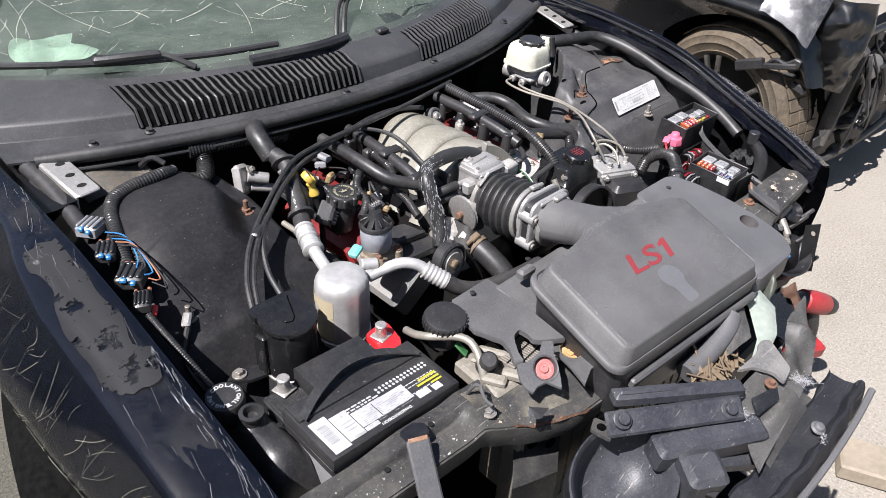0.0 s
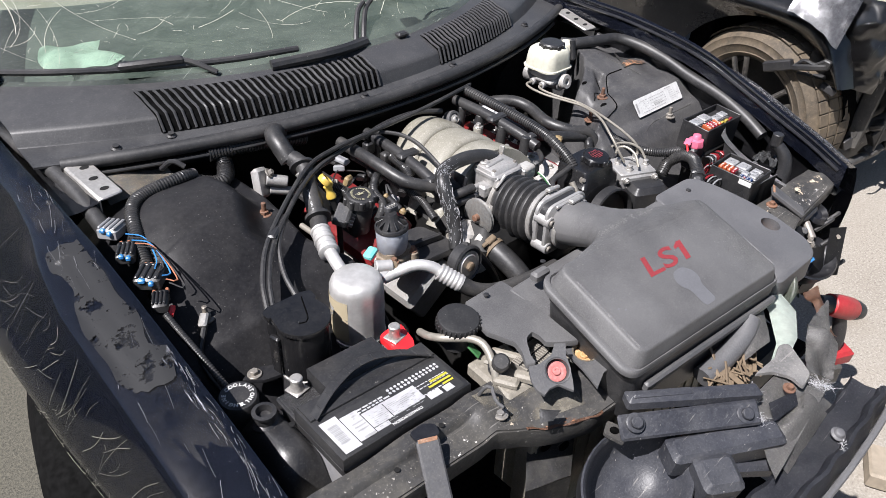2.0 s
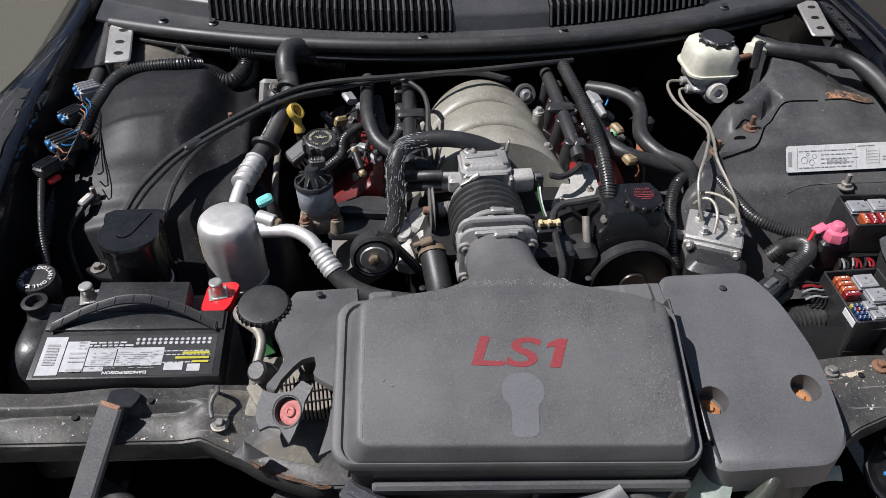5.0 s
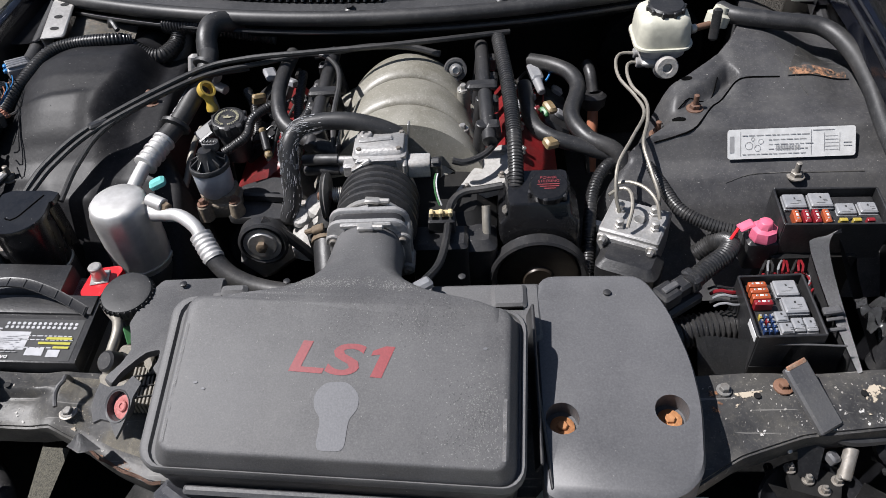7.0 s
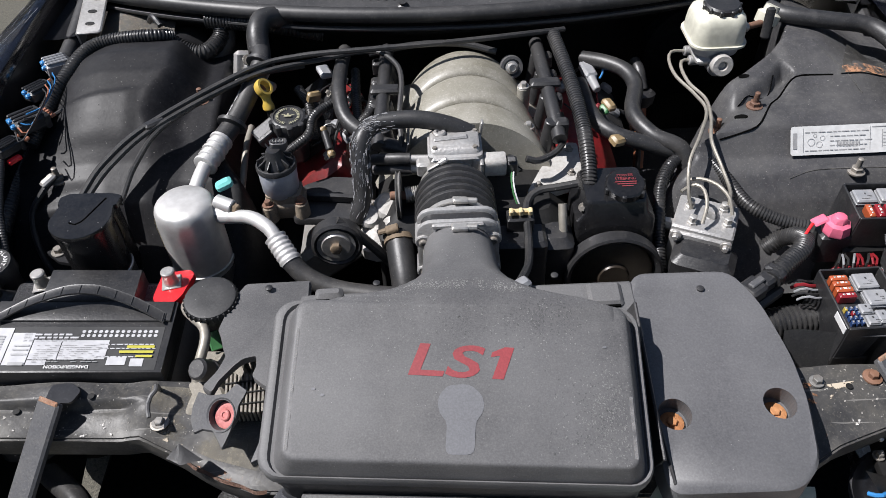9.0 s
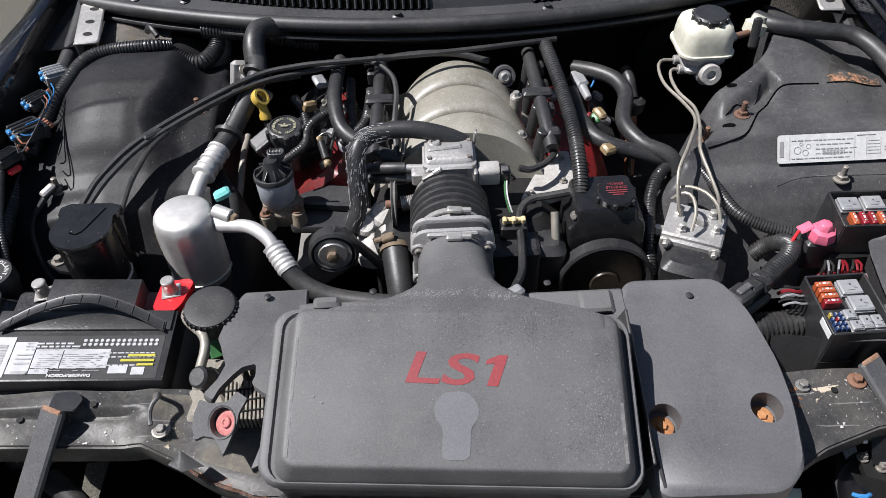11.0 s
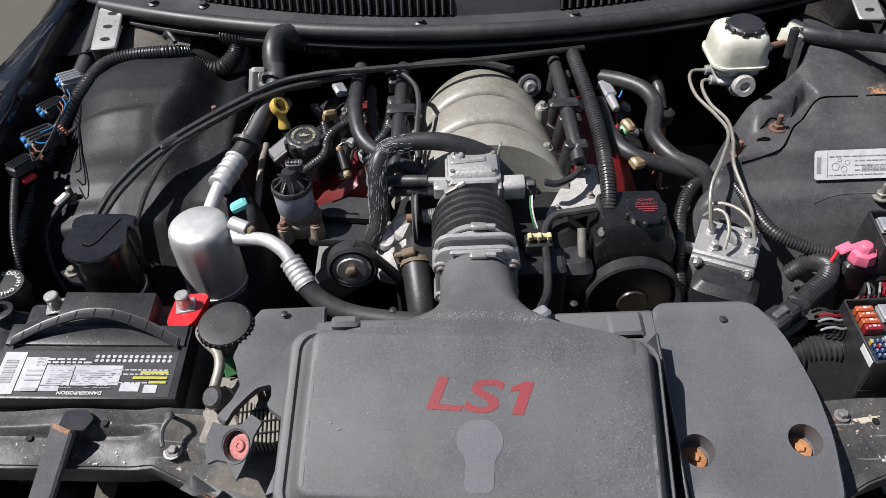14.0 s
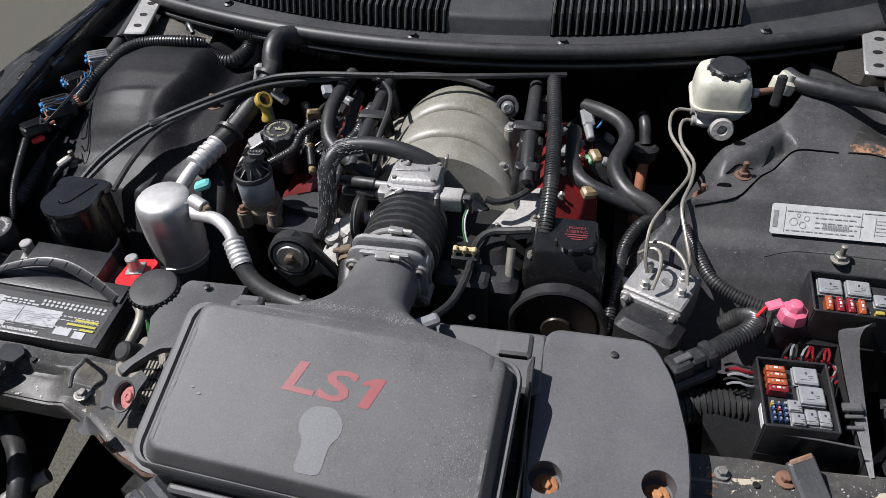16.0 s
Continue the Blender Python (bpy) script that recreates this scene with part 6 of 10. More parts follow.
part("stem", lathe(B(), neck, (0.12, -0.25, -1), [(0.0095, -0.004), (0.0070, 0.002), (0.0068, 0.008), (0.0095, 0.014), (0.0100, 0.020), (0.0085, 0.022)], 18), M_YELLOW, dip)
part("tube", tube(B(), [(-0.328, 1.016, 0.852), (-0.322, 1.006, 0.80), (-0.325, 1.0, 0.70)], 0.006, 10), M_DARK, dip)

# belt side: idler pulley, pump, steering pump pulley
idler = thing("idler_pulley", "black belt idler pulley with a steel centre", "pulley", (-0.21, 0.77, 0.73))
ax = (0.05, -1, 0.10)
part("rim", lathe(B(), (-0.208, 0.782, 0.770), ax, [(0.034, 0), (0.0385, 0.002), (0.0385, 0.022), (0.034, 0.025), (0.030, 0.020)], 36), M_PLASTIC, idler)
part("disc", lathe(B(), (-0.208, 0.760, 0.772), ax, [(0.029, 0), (0.029, 0.002), (0.023, 0.001), (0.021, 0.004), (0.012, 0.004)], 30), M_STEEL, idler)
part("bolt", lathe(B(), (-0.208, 0.757, 0.772), ax, [(0.009, 0), (0.009, 0.008), (0.007, 0.009)], 6), M_TORN, idler)
belt = tube(B(), [(-0.205, 0.775, 0.808), (-0.17, 0.773, 0.775), (-0.12, 0.772, 0.70), (-0.09, 0.772, 0.62)], 0.008, 8)
solo("drive_belt", belt, M_RUBBER, "black ribbed drive belt running over the idler", "belt")
pump = thing("water_pump", "pale cast aluminium water pump housing", "pump", (-0.11, 0.83, 0.68))
b = B()
box(b, (-0.130, 0.822, 0.728), (0.098, 0.095, 0.07), 0.026)
rod(b, (-0.130, 0.852, 0.75), (-0.130, 0.834, 0.785), 0.024, bev=0.006)
rod(b, (-0.160, 0.838, 0.75), (-0.160, 0.820, 0.775), 0.018, bev=0.005)
part("housing", b, M_CASTPALE, pump)
for x, y, z in ((-0.160, 0.858, 0.764), (-0.098, 0.852, 0.764)):
    part("housing_bolt", bolt(B(), (x, y, z), 0.0055, (0, -0.3, 1)), M_BOLT, pump)
part("thermostat_neck", rod(B(), (-0.122, 0.818, 0.765), (-0.114, 0.778, 0.752), 0.020), M_CASTPALE, pump)
hose("coolant_hose", [(-0.115, 0.792, 0.757), (-0.110, 0.752, 0.742), (-0.105, 0.71, 0.715), (-0.105, 0.66, 0.65)], 0.0225, M_RUBBER, "thick black radiator hose with a rusty clamp")
rusty = band_clamp((-0.114, 0.783, 0.753), (0.1, -1, -0.35), 0.0235, 70)
for o in rusty.children:
    o.data.materials[0] = M_TORN

psp = thing("steering_pump_pulley", "large black steering pump pulley with a brown face", "pulley", (0.21, 0.72, 0.63))
part("rim", lathe(B(), (0.211, 0.752, 0.702), (0, -1, 0.12), [(0.060, 0), (0.076, 0.001), (0.076, 0.022), (0.072, 0.024), (0.066, 0.020), (0.063, 0.010)], 44), M_PLASTIC, psp)
part("face", lathe(B(), (0.211, 0.742, 0.703), (0, -1, 0.12), [(0.064, 0), (0.060, 0.003), (0.025, 0.006), (0.022, 0.012), (0.010, 0.012)], 40), surf("oily_brown_pulley_face", (0.040, 0.030, 0.022), (0.018, 0.014, 0.011), 0.4, metal=0.3, bump=0.08, dust=0.2, dustcol=(0.06, 0.045, 0.03)), psp)
tank = thing("steering_fluid_tank", "black plastic steering fluid tank with a round cap", "tank", (0.215, 0.82, 0.70))
rings = []
for z, w, d, cy in ((0.71, 0.120, 0.07, 0.805), (0.725, 0.128, 0.075, 0.805), (0.785, 0.120, 0.080, 0.812), (0.795, 0.100, 0.084, 0.82), (0.812, 0.096, 0.082, 0.822), (0.817, 0.090, 0.076, 0.822)):
    rings.append([(0.213 + x, cy + y, z) for x, y in rrect(w, d, 0.008, 3)])
part("body", loft(B(), rings), M_GLOSSBLACK, tank)
cap = part("cap", lathe(B(), (0.228, 0.808, 0.816), (0, -0.12, 1), [(0.022, 0), (0.029, 0.003), (0.0295, 0.014), (0.027, 0.017), (0.012, 0.018)], 30), M_GLOSSBLACK, tank, "round black cap with red lettering bars")
for k in range(6):
    a = math.tau * k / 6 + 0.3
    part("lug", rod(B(), (0.228 + 0.029 * math.cos(a), 0.808 + 0.029 * math.sin(a), 0.818), (0.228 + 0.029 * math.cos(a), 0.807 + 0.029 * math.sin(a), 0.829), 0.004, n=8), M_PLASTIC, cap)
def on_cap(x, y):
    return Vector((0.228 + x, 0.8065 + y, 0.8346 + 0.12 * y))


lettering("print", "POWER", 0.0072, lambda x, y: on_cap(x, y + 0.0095), M_REDPAINT, cap)
lettering("print", "STEERING", 0.0072, lambda x, y: on_cap(x, y + 0.0025), M_REDPAINT, cap)
part("print", bars(B(), on_cap, [(-0.017, -0.0020, 0.016, -0.0004), (-0.014, -0.0062, 0.0145, -0.0046), (-0.008, -0.0104, 0.009, -0.0088)]), M_REDPAINT, cap)
part("bracket_bolt", bolt(B(), (0.165, 0.79, 0.80), 0.0045, (-0.5, -1, 0.5)), M_BOLT, tank)
hose("steering_line", [(0.134, 0.795, 0.805), (0.134, 0.775, 0.78), (0.137, 0.758, 0.752), (0.152, 0.755, 0.738), (0.175, 0.775, 0.728)], 0.0065, M_PIPE, "bent grey steel steering line", "pipe")


# ---- covers round the radiator ----
def panel_z(x, y):
    return 0.770 + 0.16 * (y - 0.36) - 0.03 * max(0.0, x - 0.25)


outline = rounded([(0.193, 0.345), (0.342, 0.345), (0.374, 0.372), (0.385, 0.45), (0.383, 0.510), (0.366, 0.588), (0.338, 0.640), (0.205, 0.640), (0.193, 0.60)], 0.02, 4)
baffle = thing("radiator_baffle", "smooth grey plastic baffle with rusty bolts in dished holes", "panel", (0.28, 0.48, 0.68))
part("panel", plate(B(), outline, -0.05, 0.0, 0.004, panel_z, 0.965), M_PANEL, baffle)
panel = baffle.children[0]
for x, y, drop in ((0.219, 0.442, 0.028), (0.348, 0.452, 0.030)):
    z = panel_z(x, y)
    tool = lathe(B(), (x, y, z - drop), (0, -0.16, 1), [(0.0200, 0), (0.0200, 0.06)], 32)
    bmesh.ops.translate(tool, verts=tool.verts, vec=-baffle.location)
    bmesh.ops.translate(tool, verts=tool.verts, vec=baffle.location)
    cut(panel, tool)
    part("bolt", bolt(B(), (x + 0.001, y - 0.001, z - drop + 0.002), 0.0068, washer=2.2, h=0.004), M_RUST, baffle, "rusty bolt with a wide washer")

cover = thing("radiator_cover", "cracked dull black plastic radiator cover", "panel", (-0.2, 0.6, 0.75))
outline = rounded([(-0.345, 0.578), (-0.339, 0.565), (-0.334, 0.549), (-0.328, 0.534), (-0.335, 0.512), (-0.350, 0.490), (-0.337, 0.480), (-0.331, 0.497), (-0.315, 0.519), (-0.305, 0.529), (-0.288, 0.533), (-0.286, 0.515), (-0.290, 0.503), (-0.281, 0.494), (-0.268, 0.484), (-0.245, 0.47), (-0.229, 0.62), (-0.231, 0.657), (-0.319, 0.656), (-0.334, 0.630)], 0.004)
side_panel = part("side_panel", plate(B(), outline, 0.796, 0.806, 0.003, lambda x, y: 0.03 * (y - 0.5)), M_LID, cover)
b = B()
box(b, (-0.02, 0.586, 0.797), (0.45, 0.092, 0.022), 0.006, spin(6, 0, 0))
part("rear_strip", b, M_LID, cover)
part("socket", box(B(), (0.162, 0.606, 0.806), (0.046, 0.038, 0.022), 0.005, spin(6, 0, 0)), M_LID, cover)
part("slot", box(B(), (0.162, 0.5866, 0.8075), (0.036, 0.003, 0.010), 0.0008, spin(6, 0, 0)), M_SHADEBLACK, cover)
for x, y in ((-0.285, 0.64), (-0.14, 0.64), (0.10, 0.64), (0.29, 0.61)):
    part("rivet", lathe(B(), (x, y, 0.8145 if x < 0.2 else panel_z(x, y)), (0, 0, 1), [(0.005, 0), (0.005, 0.002), (0.002, 0.003)], 12), M_PLASTIC, cover)

core = thing("radiator", "dusty beige radiator top with fine fins", "radiator", (-0.33, 0.53, 0.45))
part("tank", box(B(), (-0.340, 0.535, 0.742), (0.085, 0.10, 0.030), 0.006, spin(0, 0, -4)), M_RADIATOR, core)
for x, y, z, sx, sy, sz in ((-0.366, 0.512, 0.762, 0.020, 0.040, 0.014), (-0.338, 0.498, 0.764, 0.018, 0.034, 0.016), (-0.322, 0.548, 0.764, 0.014, 0.060, 0.016), (-0.346, 0.560, 0.760, 0.022, 0.030, 0.008)):
    part("tank_rib", box(B(), (x, y, z), (sx, sy, sz), 0.004, spin(0, 0, 28)), M_RADIATOR, core)
part("core", box(B(), (-0.280, 0.530, 0.600), (0.075, 0.060, 0.30), 0.003), M_RADIATOR, core)
for i in range(14):
    part("fin", box(B(), (-0.330 + 0.0052 * i, 0.503, 0.762), (0.0030, 0.060, 0.020), 0.0005, spin(0, 0, 6)), M_CONDENSER, core)
for i in range(3):
    part("fin_bar", box(B(), (-0.297, 0.486 + 0.017 * i, 0.7725), (0.072, 0.0022, 0.003), 0.0006, spin(0, 0, 6)), M_DARK, core)


def mount_flap(at, slope, outline, washer_mat, cup_mat, label):
    """A torn plastic tongue, tilted by its slope, with a low bolt at the bottom of its cup."""
    at = Vector(at)
    t = thing("mount_flap", label, "bracket", (at.x, at.y, at.z - 0.02), "mount flaps")
    tab = part("tab", plate(B(), rounded(outline, 0.002), at.z - 0.004, at.z, 0.0015, lambda x, y: slope[0] * (x - at.x) + slope[1] * (y - at.y), 0.985), M_FLAP, t)
    axis = Vector((-slope[0], -slope[1], 1)).normalized()
    cut(tab, lathe(B(), at - axis * 0.03, axis, [(0.0180, 0), (0.0180, 0.06)], 28))
    part("cup", lathe(B(), at - axis * 0.022, axis, [(0.004, 0.009), (0.0165, 0.0095), (0.0175, 0.012), (0.0186, 0.0220), (0.0204, 0.0232), (0.0204, 0.016)], 28, 1.0, False), cup_mat, t)
    part("washer", lathe(B(), at - axis * 0.012, axis, [(0.0162, 0), (0.0162, 0.0025), (0.0150, 0.0035), (0.0085, 0.0035), (0.0075, 0.0028)], 24), washer_mat, t, "rusty washer")
    part("bolt", lathe(B(), at - axis * 0.009, axis, [(0.0068, 0), (0.0068, 0.0025), (0.0058, 0.0035), (0.0035, 0.0035), (0.0030, 0.0022)], 14), washer_mat, t)
    return t


mount_flap((-0.320, 0.452, 0.801), (0.45, 0.60), ((-0.352, 0.484), (-0.360, 0.470), (-0.362, 0.457), (-0.357, 0.443), (-0.345, 0.444), (-0.331, 0.439), (-0.318, 0.418), (-0.311, 0.427), (-0.300, 0.445), (-0.297, 0.456), (-0.286, 0.468), (-0.300, 0.479), (-0.314, 0.472), (-0.337, 0.476)), M_RUSTRED, M_FLAP, "torn black plastic mount with a dusty red washer")
mount_flap((-0.242, 0.459, 0.786), (0.05, 0.10), ((-0.268, 0.468), (-0.262, 0.484), (-0.221, 0.484), (-0.205, 0.454), (-0.231, 0.411), (-0.250, 0.413), (-0.283, 0.400), (-0.278, 0.417), (-0.272, 0.439)), M_CUPORANGE, M_CUPTAN, "black plastic mount with a dusty orange washer")

radcap = thing("radiator_filler", "black ribbed radiator filler cap on its neck", "filler", (-0.365, 0.63, 0.77))
part("neck", lathe(B(), (-0.362, 0.632, 0.76), (0, -0.1, 1), [(0.024, 0), (0.024, 0.04)], 24), M_PLASTIC, radcap)
part("cap", lathe(B(), (-0.362, 0.629, 0.797), (0, -0.1, 1), [(0.030, 0), (0.035, 0.002), (0.036, 0.016), (0.034, 0.0195), (0.031, 0.0205), (0.012, 0.020)], 34), M_CAPBLACK, radcap, "black cap with scuffed moulded writing")
for k in range(28):
    a = math.tau * k / 28
    part("ridge", rod(B(), (-0.362 + 0.036 * math.cos(a), 0.629 + 0.036 * math.sin(a), 0.800), (-0.362 + 0.036 * math.cos(a), 0.627 + 0.036 * math.sin(a), 0.8135), 0.0016, n=6), M_CAPBLACK, radcap)
hose("overflow_pipe", [(-0.389, 0.690, 0.760), (-0.402, 0.655, 0.782), (-0.400, 0.628, 0.795), (-0.385, 0.608, 0.799), (-0.368, 0.590, 0.800), (-0.362, 0.568, 0.798), (-0.368, 0.543, 0.784), (-0.375, 0.524, 0.756), (-0.376, 0.52, 0.73)], 0.0068, M_PIPE, "long bent grey metal pipe by the radiator cap", "pipe")
b = B()
rod(b, (-0.358, 0.536, 0.775), (-0.366, 0.526, 0.795), 0.0150, 0.0145, bev=0.003)
rod(b, (-0.356, 0.538, 0.765), (-0.360, 0.534, 0.776), 0.0185, bev=0.003)
solo("rubber_mount", b, M_RUBBER, "small black rubber bush on the pipe", "bush")
solo("green_tag", box(B(), (-0.360, 0.590, 0.770), (0.016, 0.026, 0.004), 0.001, spin(40, 10, 30)), M_GREEN, "small green plastic tag under the pipe", "tag")

# ---- battery ----
batt = thing("battery", "black and grey car battery with a printed label", "battery", (-0.535, 0.62, 0.58))
BX0, BX1, BY0, BY1 = -0.662, -0.419, 0.538, 0.708


def batt_z(x, y):
    return 0.790 - 0.07 * (x + 0.53) + 0.05 * (y - 0.63)


def batt_ring(inset, dz, r=0.006):
    cx, cy = (BX0 + BX1) / 2, (BY0 + BY1) / 2
    return [(cx + x, cy + y, batt_z(cx + x, cy + y) + dz) for x, y in rrect(BX1 - BX0 - 2 * inset, BY1 - BY0 - 2 * inset, r, 3)]


part("case", loft(B(), [batt_ring(0.006, -0.20), batt_ring(0.005, -0.198), batt_ring(0.004, -0.028), batt_ring(0.004, -0.026)]), M_BATT, batt, "grey battery case")
part("ledge", loft(B(), [batt_ring(0.0, -0.040), batt_ring(0.0, -0.028), batt_ring(0.002, -0.026), batt_ring(0.005, -0.026)]), M_PLASTIC, batt, "black lower cover with the corner ledges")


def on_batt(x, y, h=0.0):
    """x, y: metres from the cover's front corner by the negative post."""
    x *= (BX1 - BX0) / 0.260
    return Vector((BX0 + x, BY0 + y, batt_z(BX0 + x, BY0 + y) + h))


for x0, x1, y0, y1, h, name in ((0.0, 0.260, 0.0, 0.116, -0.003, "cover"), (0.062, 0.196, 0.112, 0.169, 0.003, "raised_top"), (0.004, 0.256, 0.080, 0.114, 0.001, "step")):
    b = B()
    loft(b, [[on_batt(x, y, hh) for x, y in ((x0 + i, y0 + i), (x1 - i, y0 + i), (x1 - i, y1 - i), (x0 + i, y1 - i))] for hh, i in ((-0.027, 0), (h - 0.003, 0), (h - 0.0008, 0.0008), (h, 0.003))])
    part(name, b, M_PLASTIC, batt, "black battery cover" if name == "cover" else "")
b = B()
b.faces.new([b.verts.new(on_batt(*p, -0.0026)) for p in ((0.008, 0.003), (0.250, 0.003), (0.250, 0.072), (0.008, 0.072))])
label = part("label", b, M_INK, batt, "black and white printed label")
M_PRINT = surf("grey_white_print", (0.42, 0.42, 0.43), (0.34, 0.34, 0.35), 0.45, bump=0.0)
b = B()
white = [(0.010, 0.014, 0.040, 0.078), (0.0415, 0.019, 0.072, 0.070), (0.0735, 0.028, 0.112, 0.058), (0.1135, 0.028, 0.178, 0.058), (0.0735, 0.019, 0.100, 0.0265), (0.182, 0.019, 0.208, 0.031), (0.214, 0.017, 0.232, 0.029)]
random.seed(4)
for r in range(2):
    for k in range(14):
        cx, cy = 0.1383 + k * 0.0078, 0.0572 + r * 0.0065
        b.faces.new([b.verts.new(on_batt(cx + 0.0026 * math.cos(a), cy + 0.0026 * math.sin(a), -0.0018)) for a in [math.tau * q / 12 for q in range(12)]])
for r in range(3):
    x = 0.058
    while x < 0.125:
        w = random.uniform(0.004, 0.012)
        white.append((x, 0.056 + r * 0.0050, x + w, 0.0588 + r * 0.0050))
        x += w + 0.0025
for r in range(4):
    x = 0.166
    while x < 0.24:
        w = random.uniform(0.003, 0.009)
        if r != 1:
            white.append((x, 0.031 + r * 0.0065, x + w, 0.0328 + r * 0.0065))
        x += w + 0.002
part("white_print", bars(b, lambda x, y: on_batt(x, y - 0.0085, -0.0018), white), M_PRINT, label)
b = B()
dark = [(0.015 + 0.0011 * 0, 0.030 + i * 0.0026, 0.032, 0.0312 + i * 0.0026 + 0.0009 * (i % 3 == 0)) for i in range(14)]
for r in range(9):
    x = 0.081
    while x < 0.166:
        w = random.uniform(0.001, 0.008)
        if random.random() < 0.7:
            dark.append((x, 0.0230 + r * 0.0032, x + w, 0.0240 + r * 0.0032))
        x += w + 0.0012
for i in range(3):
    dark.append((0.049, 0.034 + i * 0.007, 0.070, 0.0365 + i * 0.007))
dark.append((0.050, 0.018, 0.071, 0.023))
part("dark_print", bars(b, lambda x, y: on_batt(x, y - 0.0085, -0.0009), dark), M_GREYINK, label)
part("yellow_print", bars(B(), lambda x, y: on_batt(x, y - 0.0085, -0.0009), [(0.196, 0.037, 0.243, 0.041), (0.205, 0.045, 0.243, 0.049), (0.22, 0.0305, 0.243, 0.034)]), M_YELINK, label)
for txt, x, y, size in (("DANGER/POISON", 0.130, 0.0135, 0.0066),):
    lettering("warning_words", txt, size, lambda u, v: on_batt(x - u * 1.15, y - 0.0085 + size * 0.7 - v, -0.0012), M_PAPER, label, bold=0.0002)
# carrying handle: a thin ribbed strap bowed over the cover
pts = [on_batt(x, 0.082 + 0.034 * math.sin(math.pi * (x - 0.01) / 0.24), 0.002 + 0.020 * math.sin(math.pi * (x - 0.012) / 0.236)) for x in (0.012, 0.03, 0.06, 0.10, 0.13, 0.16, 0.20, 0.23, 0.248)]
line = smooth_path(pts, 0.008)
b = B()
loft(b, [[p + Vector((0, dy, dz)) for dy, dz in ((-0.0085, -0.0012), (0.0085, -0.0012), (0.0085, 0.0012), (0.0065, 0.0004), (-0.0065, 0.0004), (-0.0085, 0.0012))] for p in line])
strap = part("handle", b, M_PLASTIC, batt, "black ribbed carrying strap")
for p in line[2::3]:
    part("rib", box(B(), p + Vector((0, 0, 0.0008)), (0.0014, 0.014, 0.0012), 0.0004), M_PLASTIC, strap)
for x, y, mat in ((-0.626, 0.702, M_PLASTIC), (-0.440, 0.696, M_REDPLASTIC)):
    z = batt_z(x, y) - 0.0255
    if mat is M_REDPLASTIC:
        b = B()
        plate(b, rounded([(x - 0.022, y - 0.030), (x - 0.010, y - 0.042), (x + 0.010, y - 0.040), (x + 0.020, y - 0.026), (x + 0.030, y + 0.018), (x + 0.022, y + 0.026), (x - 0.018, y + 0.020)], 0.008), z + 0.002, z + 0.013, 0.003)
        part("terminal_cover", b, mat, batt, "red terminal cover")
        z += 0.012
    part("terminal_plate", box(B(), (x, y, z + 0.002), (0.027, 0.027, 0.0025), 0.001, spin(0, 0, 12)), M_STEEL, batt)
    part("post", lathe(B(), (x, y, z + 0.003), (0, 0, 1), [(0.0115, 0), (0.0095, 0.004), (0.0092, 0.018), (0.0100, 0.019), (0.0098, 0.022), (0.008, 0.0235)], 18), M_STEEL, batt, "grey lead post bolt")
part("tray_bar", box(B(), (-0.392, 0.61, 0.700), (0.008, 0.17, 0.04), 0.003), M_PLASTIC, batt)

# ---- air-conditioning accumulator and its pipes ----
acc = thing("accumulator", "bare aluminium accumulator can with fittings", "canister", (-0.437, 0.805, 0.66))
ac = (-0.01, 0.0, 1)
rings = []
for r_, h_ in ((0.044, 0), (0.0465, 0.003), (0.0468, 0.030), (0.0472, 0.070), (0.0470, 0.106), (0.0460, 0.118), (0.0430, 0.1275), (0.038, 0.1325), (0.026, 0.1345), (0.012, 0.135)):
    # hammered flats round the side, none at the very top and bottom
    flat = 0.026 * soft(0.0, 0.02, h_) * soft(0.134, 0.115, h_)
    rings.append([(-0.431 - 0.01 * h_ + r_ * (1 - flat * math.cos(7 * a + 3 * h_) ** 4) * math.cos(a), 0.806 + r_ * (1 - flat * math.cos(7 * a + 3 * h_) ** 4) * math.sin(a), 0.700 + h_) for a in (math.tau * k / 56 for k in range(56))])
part("can", loft(B(), rings), M_CAN, acc)
b = B()
sheet(b, linspace(radians(140), radians(213), 22), linspace(0.722, 0.808, 10), lambda a, z: (-0.431 - 0.01 * (z - 0.7) + 0.0476 * math.cos(a), 0.806 + 0.0476 * math.sin(a), z))
part("label", b, M_TAPE, acc, "torn cream tape")
part("band", lathe(B(), (-0.431, 0.806, 0.708), ac, [(0.0465, 0), (0.0485, 0.001), (0.0485, 0.006), (0.0465, 0.007)], 40), M_STEEL, acc)
part("clamp_band", lathe(B(), (-0.431, 0.806, 0.660), ac, [(0.044, 0), (0.0485, 0.002), (0.0485, 0.040), (0.046, 0.043)], 40), M_PLASTIC, acc)
part("port_block", box(B(), (-0.379, 0.806, 0.808), (0.034, 0.028, 0.026), 0.006, spin(0, 0, -15)), M_CAN, acc)
part("port", rod(B(), (-0.385, 0.812, 0.826), (-0.358, 0.800, 0.822), 0.011), M_CAN, acc)
part("port_screw", rod(B(), (-0.360, 0.801, 0.822), (-0.350, 0.796, 0.820), 0.008, n=6), M_TORN, acc)
part("valve_cap", box(B(), (-0.375, 0.838, 0.836), (0.026, 0.018, 0.014), 0.004, spin(0, -15, 20)), M_TEAL, acc, "teal valve cap")
pipe = thing("suction_pipe", "silver crimped air-conditioning pipe to a black hose", "pipe", (-0.40, 0.91, 0.80))
part("tube", tube(B(), [(-0.428, 0.846, 0.812), (-0.424, 0.872, 0.819), (-0.417, 0.904, 0.826)], 0.0115, 14), M_CAN, pipe)
crimp = B()
